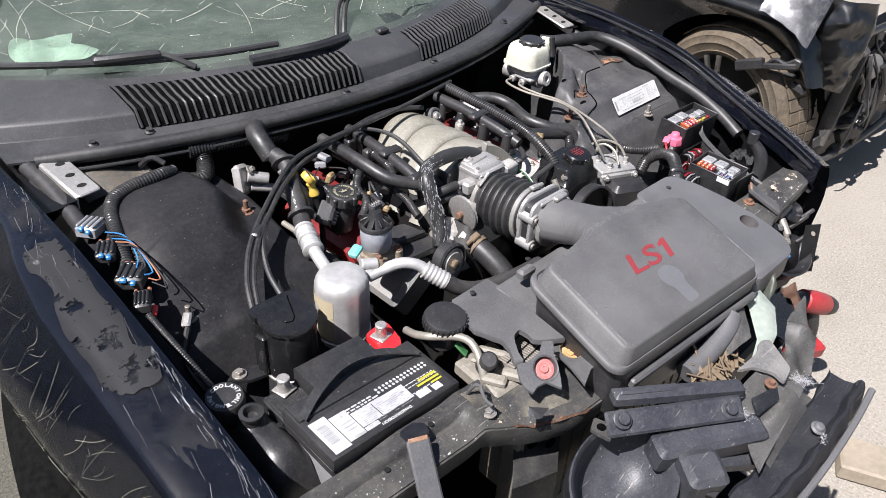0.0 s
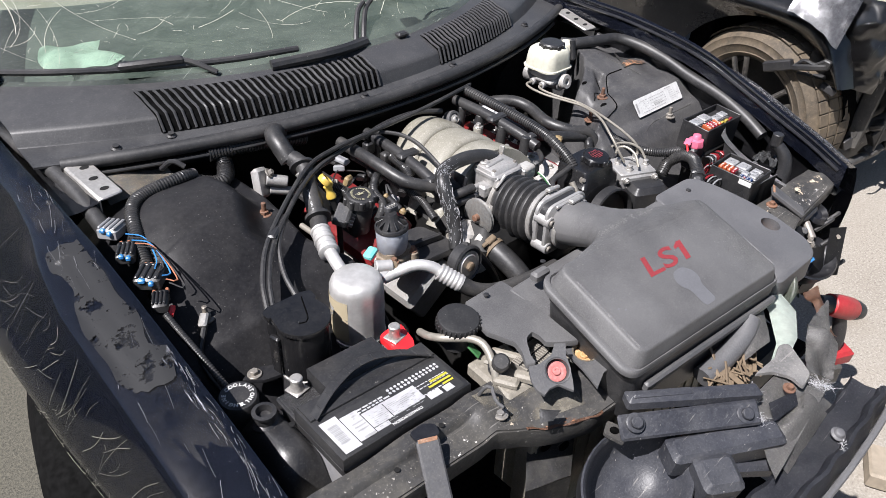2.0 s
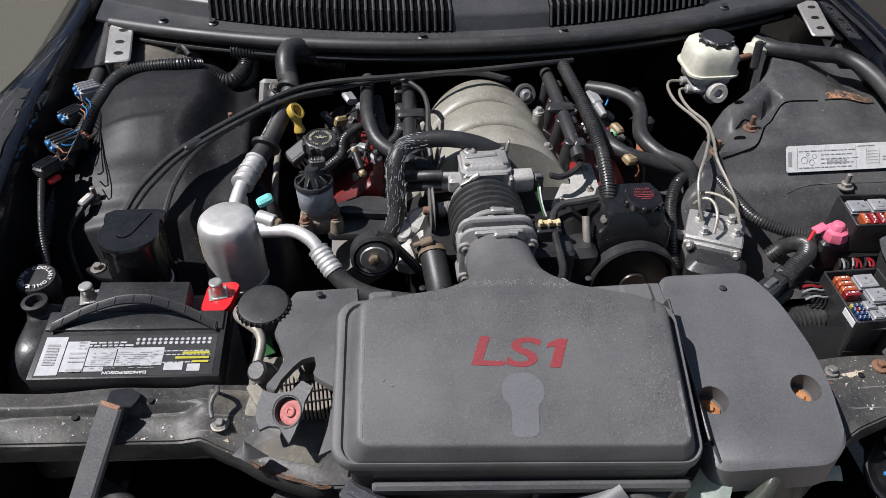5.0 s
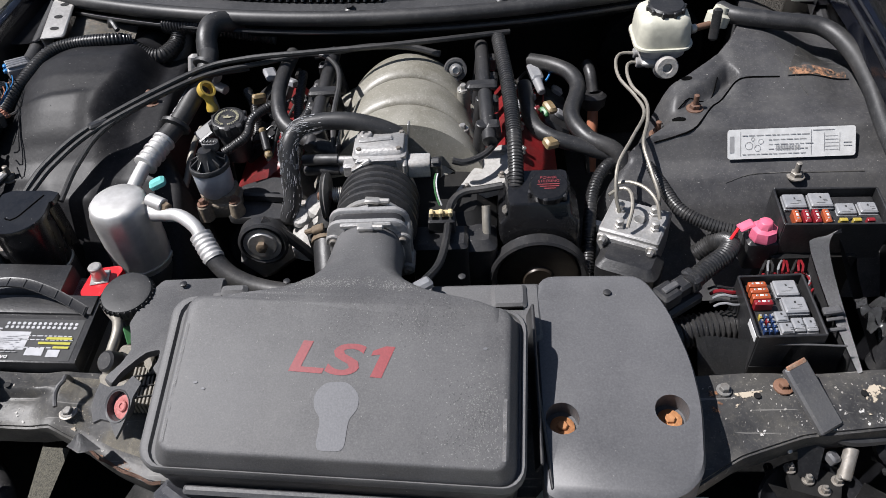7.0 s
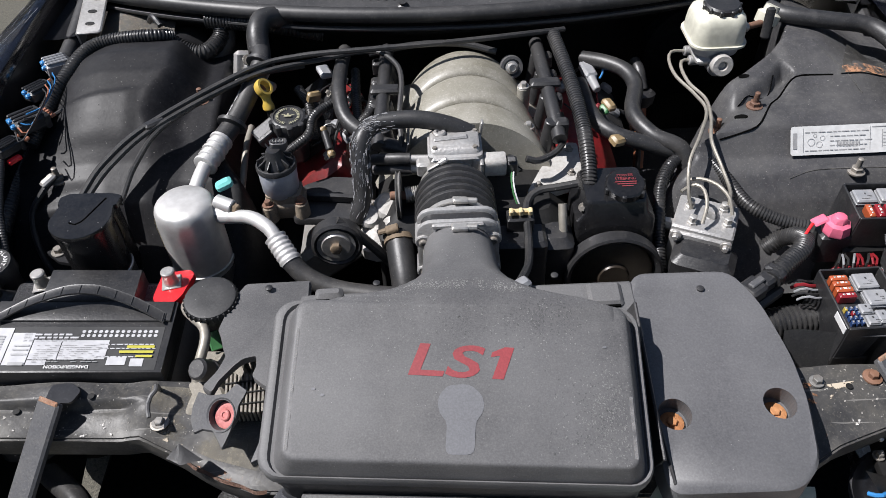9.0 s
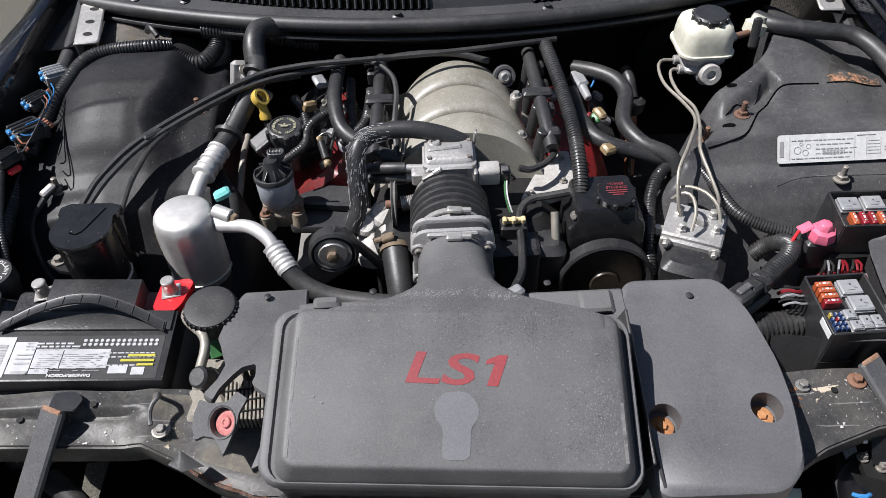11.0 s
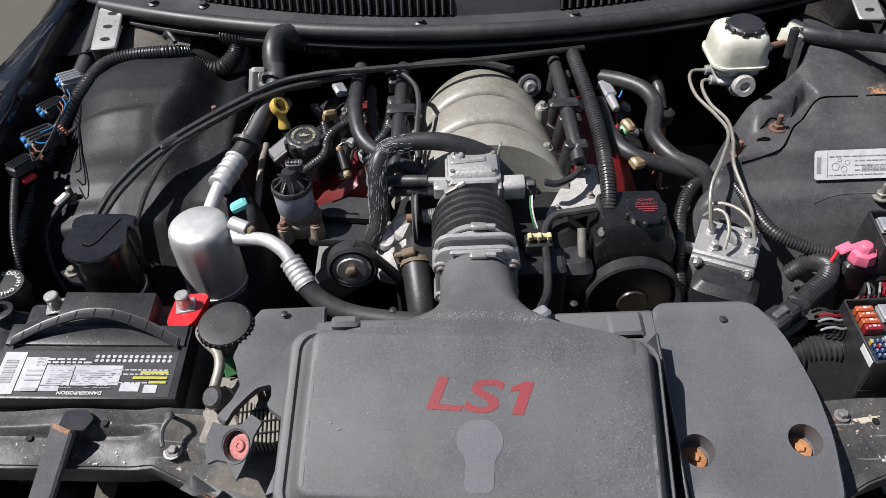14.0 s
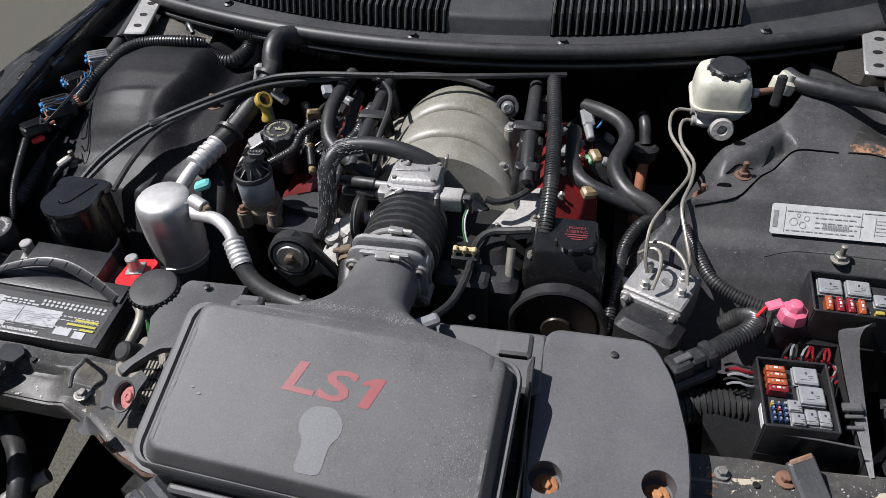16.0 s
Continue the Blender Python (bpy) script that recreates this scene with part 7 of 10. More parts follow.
tube(crimp, [(-0.419, 0.899, 0.8245), (-0.409, 0.928, 0.8295), (-0.398, 0.957, 0.834)], 0.0165, 18)
for k, r_ in enumerate((0.0195, 0.0185, 0.0195, 0.0185, 0.0190)):
    q = Vector((-0.4175, 0.903, 0.825)).lerp(Vector((-0.3995, 0.953, 0.8335)), k / 4)
    lathe(crimp, q - Vector((0.002, 0.005, 0.001)), (0.35, 0.93, 0.15), [(0.0160, 0), (r_, 0.0022), (r_, 0.0066), (0.0160, 0.0090)], 22)
part("crimp", crimp, M_CAN, pipe, "crimped silver sleeve")
hose_line = [(-0.400, 0.953, 0.834), (-0.385, 0.982, 0.842), (-0.366, 1.025, 0.860), (-0.350, 1.062, 0.880), (-0.342, 1.085, 0.892), (-0.345, 1.115, 0.898)]
hs = part("hose", tube(B(), hose_line, 0.0165, 14), M_RUBBER, pipe, "black printed hose")
for c in ((-0.386, 0.978, 0.841), (-0.344, 1.082, 0.889)):
    part("collar", lathe(B(), c, (0.3, 0.85, 0.4), [(0.018, 0), (0.025, 0.002), (0.025, 0.008), (0.018, 0.012)], 22), M_PLASTIC, pipe)
b = B()
marks = random.Random(21)
way = smooth_path([(x - 0.0085, y - 0.004, z + 0.0140) for x, y, z in hose_line[1:4]], 0.0030)
for p, q in zip(way[3:], way[4:]):
    if marks.random() < 0.62:
        d = (q - p).normalized()
        side_ = d.cross(Vector((-0.5, -0.2, 0.85))).normalized()
        w, l = marks.uniform(0.0012, 0.0024), marks.uniform(0.0007, 0.0013)
        b.faces.new([b.verts.new(p + side_ * i * w + d * j * l + Vector((-0.0003, 0, 0.0006))) for i, j in ((-1, -1), (1, -1), (1, 1), (-1, 1))])
part("print", b, M_GREYINK, hs, "row of worn white print bars")
union = thing("pipe_union", "copper hex union and bent steel pipe by the bulkhead hose", "union", (-0.345, 1.05, 0.82))
part("hex", rod(B(), (-0.350, 1.066, 0.874), (-0.341, 1.052, 0.858), 0.0125, n=6), M_COPPER, union, "copper hex nut")
part("collar", rod(B(), (-0.356, 1.078, 0.888), (-0.350, 1.067, 0.875), 0.0105), M_STEEL, union)
part("pipe", tube(B(), [(-0.341, 1.053, 0.859), (-0.333, 1.040, 0.844), (-0.330, 1.034, 0.825), (-0.332, 1.03, 0.79)], 0.0075, 12), M_PIPE, union)
hose("heater_hose", [(-0.349, 1.12, 0.893), (-0.352, 1.145, 0.915), (-0.346, 1.175, 0.924), (-0.325, 1.20, 0.915), (-0.30, 1.23, 0.89)], 0.019, M_RUBBER, "thick black hose bent down to the bulkhead")
pipe = thing("liquid_pipe", "silver bent air-conditioning pipe to a black hose", "pipe", (-0.30, 0.74, 0.74))
part("tube", tube(B(), [(-0.380, 0.798, 0.806), (-0.352, 0.790, 0.812), (-0.325, 0.776, 0.820), (-0.300, 0.758, 0.814), (-0.289, 0.744, 0.802)], 0.0105, 14), M_CAN, pipe)
part("crimp", tube(B(), [(-0.292, 0.748, 0.806), (-0.281, 0.733, 0.796), (-0.268, 0.716, 0.785)], 0.0165, 18, ribs=0.012, depth=0.1), M_CAN, pipe, "crimped silver sleeve")
part("hose", tube(B(), [(-0.270, 0.718, 0.786), (-0.245, 0.700, 0.768), (-0.20, 0.685, 0.755), (-0.13, 0.672, 0.752), (-0.06, 0.668, 0.75)], 0.0145, 12), M_RUBBER, pipe)
hose("metal_line", [(-0.376, 1.055, 0.785), (-0.376, 0.995, 0.785), (-0.376, 0.93, 0.765), (-0.372, 0.867, 0.758), (-0.37, 0.82, 0.69)], 0.0058, M_PIPE, "thin bare metal line beside the engine", "pipe")

# ---- left corner: vapour canister, coolant bottle, washer filler ----
can = thing("vapour_canister", "black plastic canister with a flat lobed lid and a steel clamp", "canister", (-0.568, 0.770, 0.66))
part("body", lathe(B(), (-0.567, 0.765, 0.69), (0, 0, 1), [(0.038, 0), (0.042, 0.003), (0.0415, 0.140), (0.041, 0.146)], 36), M_GLOSSBLACK, can)
part("back", box(B(), (-0.567, 0.802, 0.770), (0.074, 0.030, 0.135), 0.006), M_GLOSSBLACK, can)
lid_line = [(-0.567 + 0.0445 * math.cos(a), 0.765 + 0.0445 * math.sin(a)) for a in [radians(185 + 12.5 * k) for k in range(15)]]
part("lid_plate", plate(B(), lid_line + rounded([(-0.522, 0.790), (-0.519, 0.812), (-0.536, 0.818), (-0.598, 0.820), (-0.611, 0.812), (-0.610, 0.794)], 0.004), 0.838, 0.846, 0.0012, shrink=0.985), M_GLOSSBLACK, can)
part("groove", tube(B(), [(-0.541, 0.806, 0.8462), (-0.552, 0.780, 0.8462), (-0.562, 0.757, 0.8462), (-0.572, 0.750, 0.8462), (-0.580, 0.755, 0.8462)], 0.0011, 6), M_SHADEBLACK, can)
part("clamp_band", lathe(B(), (-0.567, 0.765, 0.742), (0, 0, 1), [(0.042, 0), (0.0440, 0.001), (0.0440, 0.004), (0.042, 0.005)], 36), M_STEEL, can, "bright steel clamp band")
part("skirt", lathe(B(), (-0.567, 0.765, 0.690), (0, 0, 1), [(0.036, 0), (0.0435, 0.004), (0.0435, 0.050), (0.042, 0.052)], 36), M_PLASTIC, can)
part("clip", box(B(), (-0.612, 0.775, 0.788), (0.010, 0.020, 0.075), 0.003, spin(0, 0, 10)), M_GLOSSBLACK, can)
part("foot", plate(B(), rounded([(-0.668, 0.800), (-0.640, 0.776), (-0.606, 0.768), (-0.600, 0.792), (-0.640, 0.812)], 0.006), 0.742, 0.748, 0.002), M_DUSTY, can)
part("foot_bolt", bolt(B(), (-0.645, 0.797, 0.749), 0.007), M_BOLT, can)


bottle = thing("coolant_bottle", "black coolant bottle with a lettered screw cap", "bottle", (-0.705, 0.735, 0.60))
part("neck", lathe(B(), (-0.706, 0.735, 0.60), (0, 0, 1), [(0.024, 0), (0.024, 0.155), (0.026, 0.165), (0.026, 0.172)], 24), M_PLASTIC, bottle)
cap = part("cap", lathe(B(), (-0.706, 0.735, 0.768), (0, -0.08, 1), [(0.024, 0), (0.029, 0.002), (0.0295, 0.022), (0.027, 0.026), (0.018, 0.026)], 30), M_PLASTIC, bottle, "black cap with white ring lettering")


def ring_word(word, mid, top):
    """Letters round the cap, top outwards."""
    for i, ch in enumerate(word):
        a = radians(mid - (i - (len(word) - 1) / 2) * 21)
        rad, tan = Vector((math.cos(a), math.sin(a), -0.0)), Vector((math.sin(a), -math.cos(a), 0))
        c = Vector((-0.706, 0.733, 0.7955)) + rad * 0.0175
        lettering("letter", ch, 0.0086, lambda x, y: c + tan * x + rad * y + Vector((0, 0, 0.08 * (rad * y).y)), M_PAPER, cap, bold=0.0003)


ring_word("ENGINE", 200, 1)
ring_word("COOLANT", 50, 1)
ring_word("ONLY", 290, 1)
washer = thing("washer_bottle", "black washer bottle with an open filler neck", "bottle", (-0.685, 0.64, 0.55))
rings = []
for z, w, d in ((0.55, 0.085, 0.17), (0.70, 0.08, 0.16), (0.745, 0.066, 0.135), (0.765, 0.045, 0.10), (0.772, 0.03, 0.07)):
    rings.append([(-0.690 + x, 0.635 + y + (z - 0.55) * 0.10, z) for x, y in rrect(w, d, 0.022, 5)])
part("body", loft(B(), rings), M_PLASTIC, washer)
part("neck", lathe(B(), (-0.694, 0.683, 0.765), (0, 0, 1), [(0.019, 0), (0.020, 0.006), (0.015, 0.010), (0.014, 0.022), (0.018, 0.024), (0.018, 0.028), (0.012, 0.029), (0.010, 0.018)], 24), M_PLASTIC, washer)
part("hole", lathe(B(), (-0.668, 0.655, 0.769), (0, 0, 1), [(0.005, 0), (0.005, 0.0008)], 12), M_DARK, washer)

# ---- steering side: brake hydraulics ----
mc = thing("brake_master_cylinder", "milky white brake fluid reservoir on an aluminium cylinder", "reservoir", (0.44, 1.13, 0.80))
rings = []
for z, w, d in ((0.8785, 0.080, 0.096), (0.879, 0.098, 0.112), (0.883, 0.098, 0.112), (0.8835, 0.090, 0.104), (0.900, 0.089, 0.101), (0.916, 0.086, 0.096), (0.926, 0.080, 0.088), (0.931, 0.066, 0.076), (0.934, 0.040, 0.05)):
    rings.append([(0.440 + x, 1.136 + y, z) for x, y in rrect(w, d * 0.92, min(w, d) * 0.26, 8)])
tank_rings = [[(0.441 + x, 1.136 + y, z) for x, y in rrect(w, d * 0.92, min(w, d) * 0.30, 8)] for z, w, d in ((0.856, 0.052, 0.068), (0.857, 0.066, 0.082), (0.862, 0.076, 0.092), (0.8788, 0.083, 0.098))]
part("lower_tank", loft(B(), tank_rings), surf("frosted_grey_plastic", (0.36, 0.36, 0.37), (0.28, 0.28, 0.29), 0.4, bump=0.03, dust=0.1), mc, "frosted grey lower tank")
part("reservoir", loft(B(), rings), M_WHITE, mc, "milky white plastic reservoir")
cap = part("cap", lathe(B(), (0.443, 1.132, 0.926), (0, -0.05, 1), [(0.026, 0), (0.030, 0.002), (0.030, 0.014), (0.027, 0.017), (0.012, 0.0175)], 28), M_PLASTIC, mc, "black ribbed filler cap")
for k in range(10):
    a = math.tau * k / 10
    part("grip", rod(B(), (0.443 + 0.030 * math.cos(a), 1.132 + 0.03 * math.sin(a), 0.929), (0.443 + 0.03 * math.cos(a), 1.131 + 0.03 * math.sin(a), 0.941), 0.0035, n=8), M_PLASTIC, cap)
b = B()
rod(b, (0.438, 1.20, 0.845), (0.446, 1.088, 0.846), 0.021, n=22)
box(b, (0.430, 1.12, 0.852), (0.05, 0.06, 0.02), 0.008)
part("cylinder", b, M_ALU, mc, "cast aluminium cylinder")
part("end_plug", lathe(B(), (0.4446, 1.086, 0.852), (0.02, -1, 0.25), [(0.0185, 0), (0.0188, 0.012), (0.0170, 0.015), (0.0085, 0.015), (0.0065, 0.008), (0.002, 0.008)], 28), M_CASTPALE, mc)
for y in (1.150, 1.118):
    part("port", rod(B(), (0.43, y, 0.842), (0.400, y, 0.842), 0.009), M_ALU, mc)
# booster painted near-black for the shade at the bulkhead
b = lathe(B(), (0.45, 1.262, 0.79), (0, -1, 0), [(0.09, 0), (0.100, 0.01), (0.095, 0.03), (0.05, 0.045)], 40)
solo("brake_booster", b, M_DEEPSHADE, "black round brake booster on the bulkhead, shade in its colour", "booster")
hose("brake_pipe", [(0.402, 1.150, 0.842), (0.378, 1.148, 0.843), (0.366, 1.12, 0.843), (0.366, 1.07, 0.842), (0.386, 1.018, 0.838), (0.392, 0.97, 0.838), (0.362, 0.90, 0.842), (0.335, 0.85, 0.830), (0.330, 0.815, 0.80), (0.335, 0.80, 0.778)], 0.0029, M_PIPE, "thin bent metal brake pipe", "pipe", "brake pipes", n=8)
hose("brake_pipe", [(0.402, 1.118, 0.842), (0.388, 1.116, 0.843), (0.381, 1.09, 0.842), (0.383, 1.045, 0.842), (0.400, 1.003, 0.838), (0.394, 0.95, 0.838), (0.378, 0.89, 0.838), (0.384, 0.845, 0.822), (0.393, 0.812, 0.80), (0.394, 0.805, 0.778)], 0.0029, M_PIPE, "thin bent metal brake pipe", "pipe", "brake pipes", n=8)
hose("brake_pipe", [(0.342, 0.766, 0.778), (0.350, 0.785, 0.800), (0.350, 0.812, 0.808), (0.338, 0.825, 0.805), (0.318, 0.815, 0.80)], 0.0029, M_PIPE, "short looped brake pipe", "pipe", "brake pipes", n=8)
hose("brake_pipe", [(0.392, 0.782, 0.778), (0.388, 0.80, 0.798), (0.374, 0.822, 0.806), (0.352, 0.838, 0.806), (0.335, 0.842, 0.80)], 0.0029, M_PIPE, "short looped brake pipe", "pipe", "brake pipes", n=8)

absu = thing("brake_control_unit", "alloy block brake control unit with a black motor cover", "control unit", (0.37, 0.78, 0.66))
turn = spin(0, 0, -25)
ac = Vector((0.360, 0.797, 0.7655))


def on_abs(x, y, z):
    return ac + turn @ Vector((x, y, z))


part("block", box(B(), on_abs(0, 0, -0.035), (0.092, 0.078, 0.07), 0.003, turn), M_ALU, absu, "machined alloy block")
part("motor_cover", box(B(), on_abs(0.012, -0.062, -0.062), (0.094, 0.060, 0.090), 0.012, turn, r=0.012), M_PLASTIC, absu)
part("side_plate", box(B(), on_abs(0.0, -0.04, -0.05), (0.092, 0.008, 0.085), 0.003, turn), M_ALU, absu)
for x, y in ((-0.028, 0.012), (-0.018, -0.024), (0.022, 0.022), (0.032, -0.010)):
    part("union", lathe(B(), on_abs(x, y, 0.0), (0, 0, 1), [(0.008, 0), (0.008, 0.004), (0.0065, 0.005), (0.0065, 0.013), (0.005, 0.014)], 6), M_STEEL, absu)
part("bore", lathe(B(), on_abs(0.006, 0.002, 0.0002), (0, 0, 1), [(0.010, 0), (0.0085, 0.0012), (0.007, 0.0004)], 20), M_GREYALU, absu)
for x, z in ((-0.036, -0.012), (0.038, -0.012)):
    part("bolt", bolt(B(), on_abs(x, -0.046, z), 0.005, turn @ Vector((0, -1, 0))), M_STEEL, absu)
part("side_bolt", bolt(B(), on_abs(-0.044, -0.005, -0.03), 0.010, turn @ Vector((-1, 0, 0)), 1.2, 0.016), M_STEEL, absu)

# ---- fuse boxes ----
def fuse_tray(name, c, w, d, h, m, label):
    """An open tray: a floor and four thin walls."""
    t = thing(name, label, "fuse box", (c[0], c[1], c[2] - h), "fuse boxes")
    c = Vector(c)
    part("floor", box(B(), c + m @ Vector((0, 0, -h * 0.55)), (w - 0.006, d - 0.006, h * 0.7), 0.002, m), M_PLASTIC, t)
    for dx, dy, sx, sy in ((-w / 2, 0, 0.004, d), (w / 2, 0, 0.004, d), (0, -d / 2, w, 0.004), (0, d / 2, w, 0.004)):
        part("wall", box(B(), c + m @ Vector((dx, dy, -h / 2)), (sx * 0.8, sy, h) if sx < sy else (sx, sy * 0.8, h), 0.001, m), M_PLASTIC, t)
    return t, lambda x, y, z: c + m @ Vector((x, y, z - h * 0.2))


def relay(t, at, m, s=(0.026, 0.028, 0.024)):
    r = part("relay", box(B(), at + m @ Vector((0, 0, s[2] / 2 - 0.013)), s, 0.002, m), M_GREYPL, t, "grey relay")
    top = at + m @ Vector((0, 0, s[2] - 0.0127))
    part("rim", box(B(), at + m @ Vector((0, 0, s[2] - 0.020)), (s[0] + 0.0016, s[1] + 0.0016, 0.003), 0.001, m), M_GREYPL, r)
    part("print", bars(B(), lambda x, y: top + m @ Vector((x, y, 0)), [(-0.0012, 0.001, 0.0012, 0.0045), (0.002, -0.002, 0.008, -0.0012), (0.003, -0.005, 0.008, -0.0042), (-0.008, -0.008, 0.004, -0.0073)]), M_INK, r)


def big_fuse(t, at, m, mat):
    f = part("fuse", box(B(), at, (0.024, 0.0090, 0.016), 0.002, m), mat, t, "flat blade fuse")
    for sx in (-1, 1):
        part("contact", rod(B(), at + m @ Vector((sx * 0.006, 0, 0.0072)), at + m @ Vector((sx * 0.006, 0, 0.0085)), 0.0018, n=8), M_STEEL, f)
    part("mark", box(B(), at + m @ Vector((0, 0, 0.0082)), (0.005, 0.003, 0.0008), 0.0003, m), M_PAPER, f)


m2 = spin(2, 0, 1)
fb2, p2 = fuse_tray("fuse_box", (0.518, 0.607, 0.782), 0.085, 0.102, 0.075, m2, "open black fuse box with orange fuses and grey relays")
tray2 = p2


def p2(x, y, z):
    """A place in the tray, its contents drawn together at their true size."""
    return tray2(0.82 * x, 0.90 * y, z)


for i in range(4):
    big_fuse(fb2, p2(-0.026, 0.040 - i * 0.0115, 0.008), m2, M_FUSEO if i != 3 else M_FUSER)
for i in range(4):
    for j in range(3):
        part("small_fuse", box(B(), p2(-0.035 + j * 0.0085, -0.014 - i * 0.0085, 0.003), (0.0036, 0.0062, 0.010), 0.001, m2), M_FUSEY if (i, j) == (0, 0) else M_FUSER if (i, j) == (1, 1) else M_FUSEB, fb2)
        part("small_fuse_top", box(B(), p2(-0.035 + j * 0.0085, -0.014 - i * 0.0085, 0.0085), (0.0022, 0.0030, 0.0015), 0.0003, m2), M_GREYPL, fb2)
for x, y, s in ((0.020, 0.036, (0.030, 0.026, 0.024)), (0.024, 0.003, (0.030, 0.026, 0.024)), (-0.003, -0.016, (0.0165, 0.017, 0.022)), (-0.001, -0.037, (0.0165, 0.017, 0.022)), (0.0195, -0.030, (0.0145, 0.022, 0.02)), (0.0385, -0.030, (0.0145, 0.022, 0.02))):
    relay(fb2, p2(x, y, 0.0), m2, s)
part("label", box(B(), (0.4735, 0.572, 0.772), (0.0012, 0.03, 0.012), 0.0005, m2), M_PAPER, fb2)
m1 = spin(4, 0, -2)
fb1, p1 = fuse_tray("fuse_box", (0.618, 0.752, 0.823), 0.142, 0.070, 0.072, m1, "open black fuse box with red fuses and grey relays")
for i, mat in enumerate((M_FUSEO, M_FUSER, M_FUSER, M_FUSEO)):
    big_fuse(fb1, p1(-0.052 + i * 0.0135, -0.020, 0.008), m1 @ spin(0, 0, 90), mat)
for i, mat in enumerate((M_FUSEY, M_FUSEY, M_FUSER)):
    part("small_fuse", box(B(), p1(0.012 + i * 0.018, -0.022, 0.004), (0.011, 0.006, 0.010), 0.001, m1), mat, fb1)
for x, y, s in ((-0.046, 0.014, (0.030, 0.026, 0.024)), (-0.010, 0.016, (0.030, 0.026, 0.024)), (0.022, 0.002, (0.026, 0.020, 0.020)), (0.052, 0.004, (0.024, 0.020, 0.020))):
    relay(fb1, p1(x, y, 0.0), m1, s)
part("bracket_foot", box(B(), (0.60, 0.74, 0.70), (0.12, 0.05, 0.12), 0.004), M_DARK, fb1)
part("bracket_foot", box(B(), (0.52, 0.605, 0.65), (0.09, 0.10, 0.14), 0.004), M_DARK, fb2)

post = thing("jump_post", "pink plastic jump terminal cover with an open lid", "terminal", (0.525, 0.735, 0.72))
part("base", box(B(), (0.527, 0.735, 0.755), (0.045, 0.03, 0.055), 0.004), M_PLASTIC, post)
part("cover", lathe(B(), (0.527, 0.735, 0.783), (0, 0, 1), [(0.020, 0), (0.021, 0.004), (0.018, 0.016), (0.012, 0.019), (0.0095, 0.028), (0.008, 0.029)], 8), M_PINK, post)
part("lid", box(B(), (0.503, 0.742, 0.798), (0.022, 0.016, 0.005), 0.002, spin(0, -18, 15)), M_PINK, post)
part("tab", tube(B(), [(0.492, 0.738, 0.796), (0.482, 0.728, 0.788), (0.470, 0.716, 0.776)], 0.0026, 8), M_REDPLASTIC, post)

shield = thing("fuse_box_shield", "black plastic shield round the fuse box, bent open", "shield", (0.55, 0.58, 0.62))


def bent_wall(f, nu=16, nv=5, thick=0.003):
    b = B()
    sheet(b, linspace(0, 1, nu), linspace(0, 1, nv), f)
    bmesh.ops.solidify(b, geom=b.faces[:], thickness=thick)
    return b


SHIELD_OUT = smooth_path(((0.700, 0.722, 0.800), (0.642, 0.720, 0.801), (0.585, 0.704, 0.806), (0.575, 0.696, 0.804), (0.580, 0.675, 0.785), (0.592, 0.612, 0.752), (0.603, 0.530, 0.732)), 0.003)
SHIELD_IN = smooth_path(((0.700, 0.724, 0.800), (0.655, 0.722, 0.808), (0.622, 0.716, 0.812), (0.606, 0.704, 0.803), (0.604, 0.685, 0.787), (0.608, 0.632, 0.760), (0.608, 0.530, 0.735)), 0.003)


def shield_edge(u, v):
    """From the shield's outer edge (v = 0) to the rim of its arch (v = 1)."""
    return SHIELD_OUT[round(u * (len(SHIELD_OUT) - 1))].lerp(SHIELD_IN[round(u * (len(SHIELD_IN) - 1))], v)


part("arch_face", bent_wall(shield_edge, 40, 4, 0.002), M_SHIELDGREY, shield, "dusty grey arched face")
part("wall", bent_wall(lambda u, v: shield_edge(0.45 + 0.55 * u, 0) + Vector((0.012 * v, 0, -0.085 * v - 0.003)), 20), M_FLAP, shield)
part("cavity", bent_wall(lambda u, v: shield_edge(u, 1) + Vector((0.020, 0.020, -0.002)) + Vector((0.060, 0.030, -0.085)) * v, 30), M_PLASTIC, shield, "dark hollow behind the arch")
part("front_flap", bent_wall(lambda u, v: (0.421 + 0.068 * u - 0.012 * v, 0.560 - 0.012 * u + 0.022 * v, 0.660 + v * (0.088 + 0.006 * min(1.0, 4 * u)))), M_FLAP, shield)
part("front_wall", bent_wall(lambda u, v: (0.488 + 0.100 * u, 0.557 - 0.006 * u + 0.002 * math.sin(9 * u), 0.640 + v * 0.122)), M_PLASTIC, shield)
part("wall_rim", tube(B(), [(0.488, 0.5565, 0.762), (0.54, 0.554, 0.763), (0.588, 0.551, 0.762)], 0.0014, 8), M_FLAP, shield)
part("latch", box(B(), (0.590, 0.612, 0.760), (0.024, 0.012, 0.008), 0.002, spin(0, -10, 0)), M_FLAP, shield)
for dz_ in (0.0, 0.012):
    part("latch_rib", box(B(), (0.592, 0.602 - dz_, 0.755 - dz_ * 0.6), (0.022, 0.005, 0.005), 0.0015, spin(0, -10, 0)), M_FLAP, shield)
b = B()
sheet(b, linspace(0, 1, 10), linspace(0, 1, 10), lambda u, v: (0.628 + 0.055 * u, 0.575 + 0.06 * v, 0.755 + 0.03 * noise.noise(Vector((u * 4, v * 4, 0)))), 0)
bmesh.ops.solidify(b, geom=b.faces[:], thickness=0.0008)
solo("plastic_wrap", b, surf("crumpled_clear_wrap", (0.10, 0.10, 0.10), (0.03, 0.03, 0.03), 0.12, bump=0.6, coat=0.6), "crumpled shiny plastic wrap in the corner", "wrap")


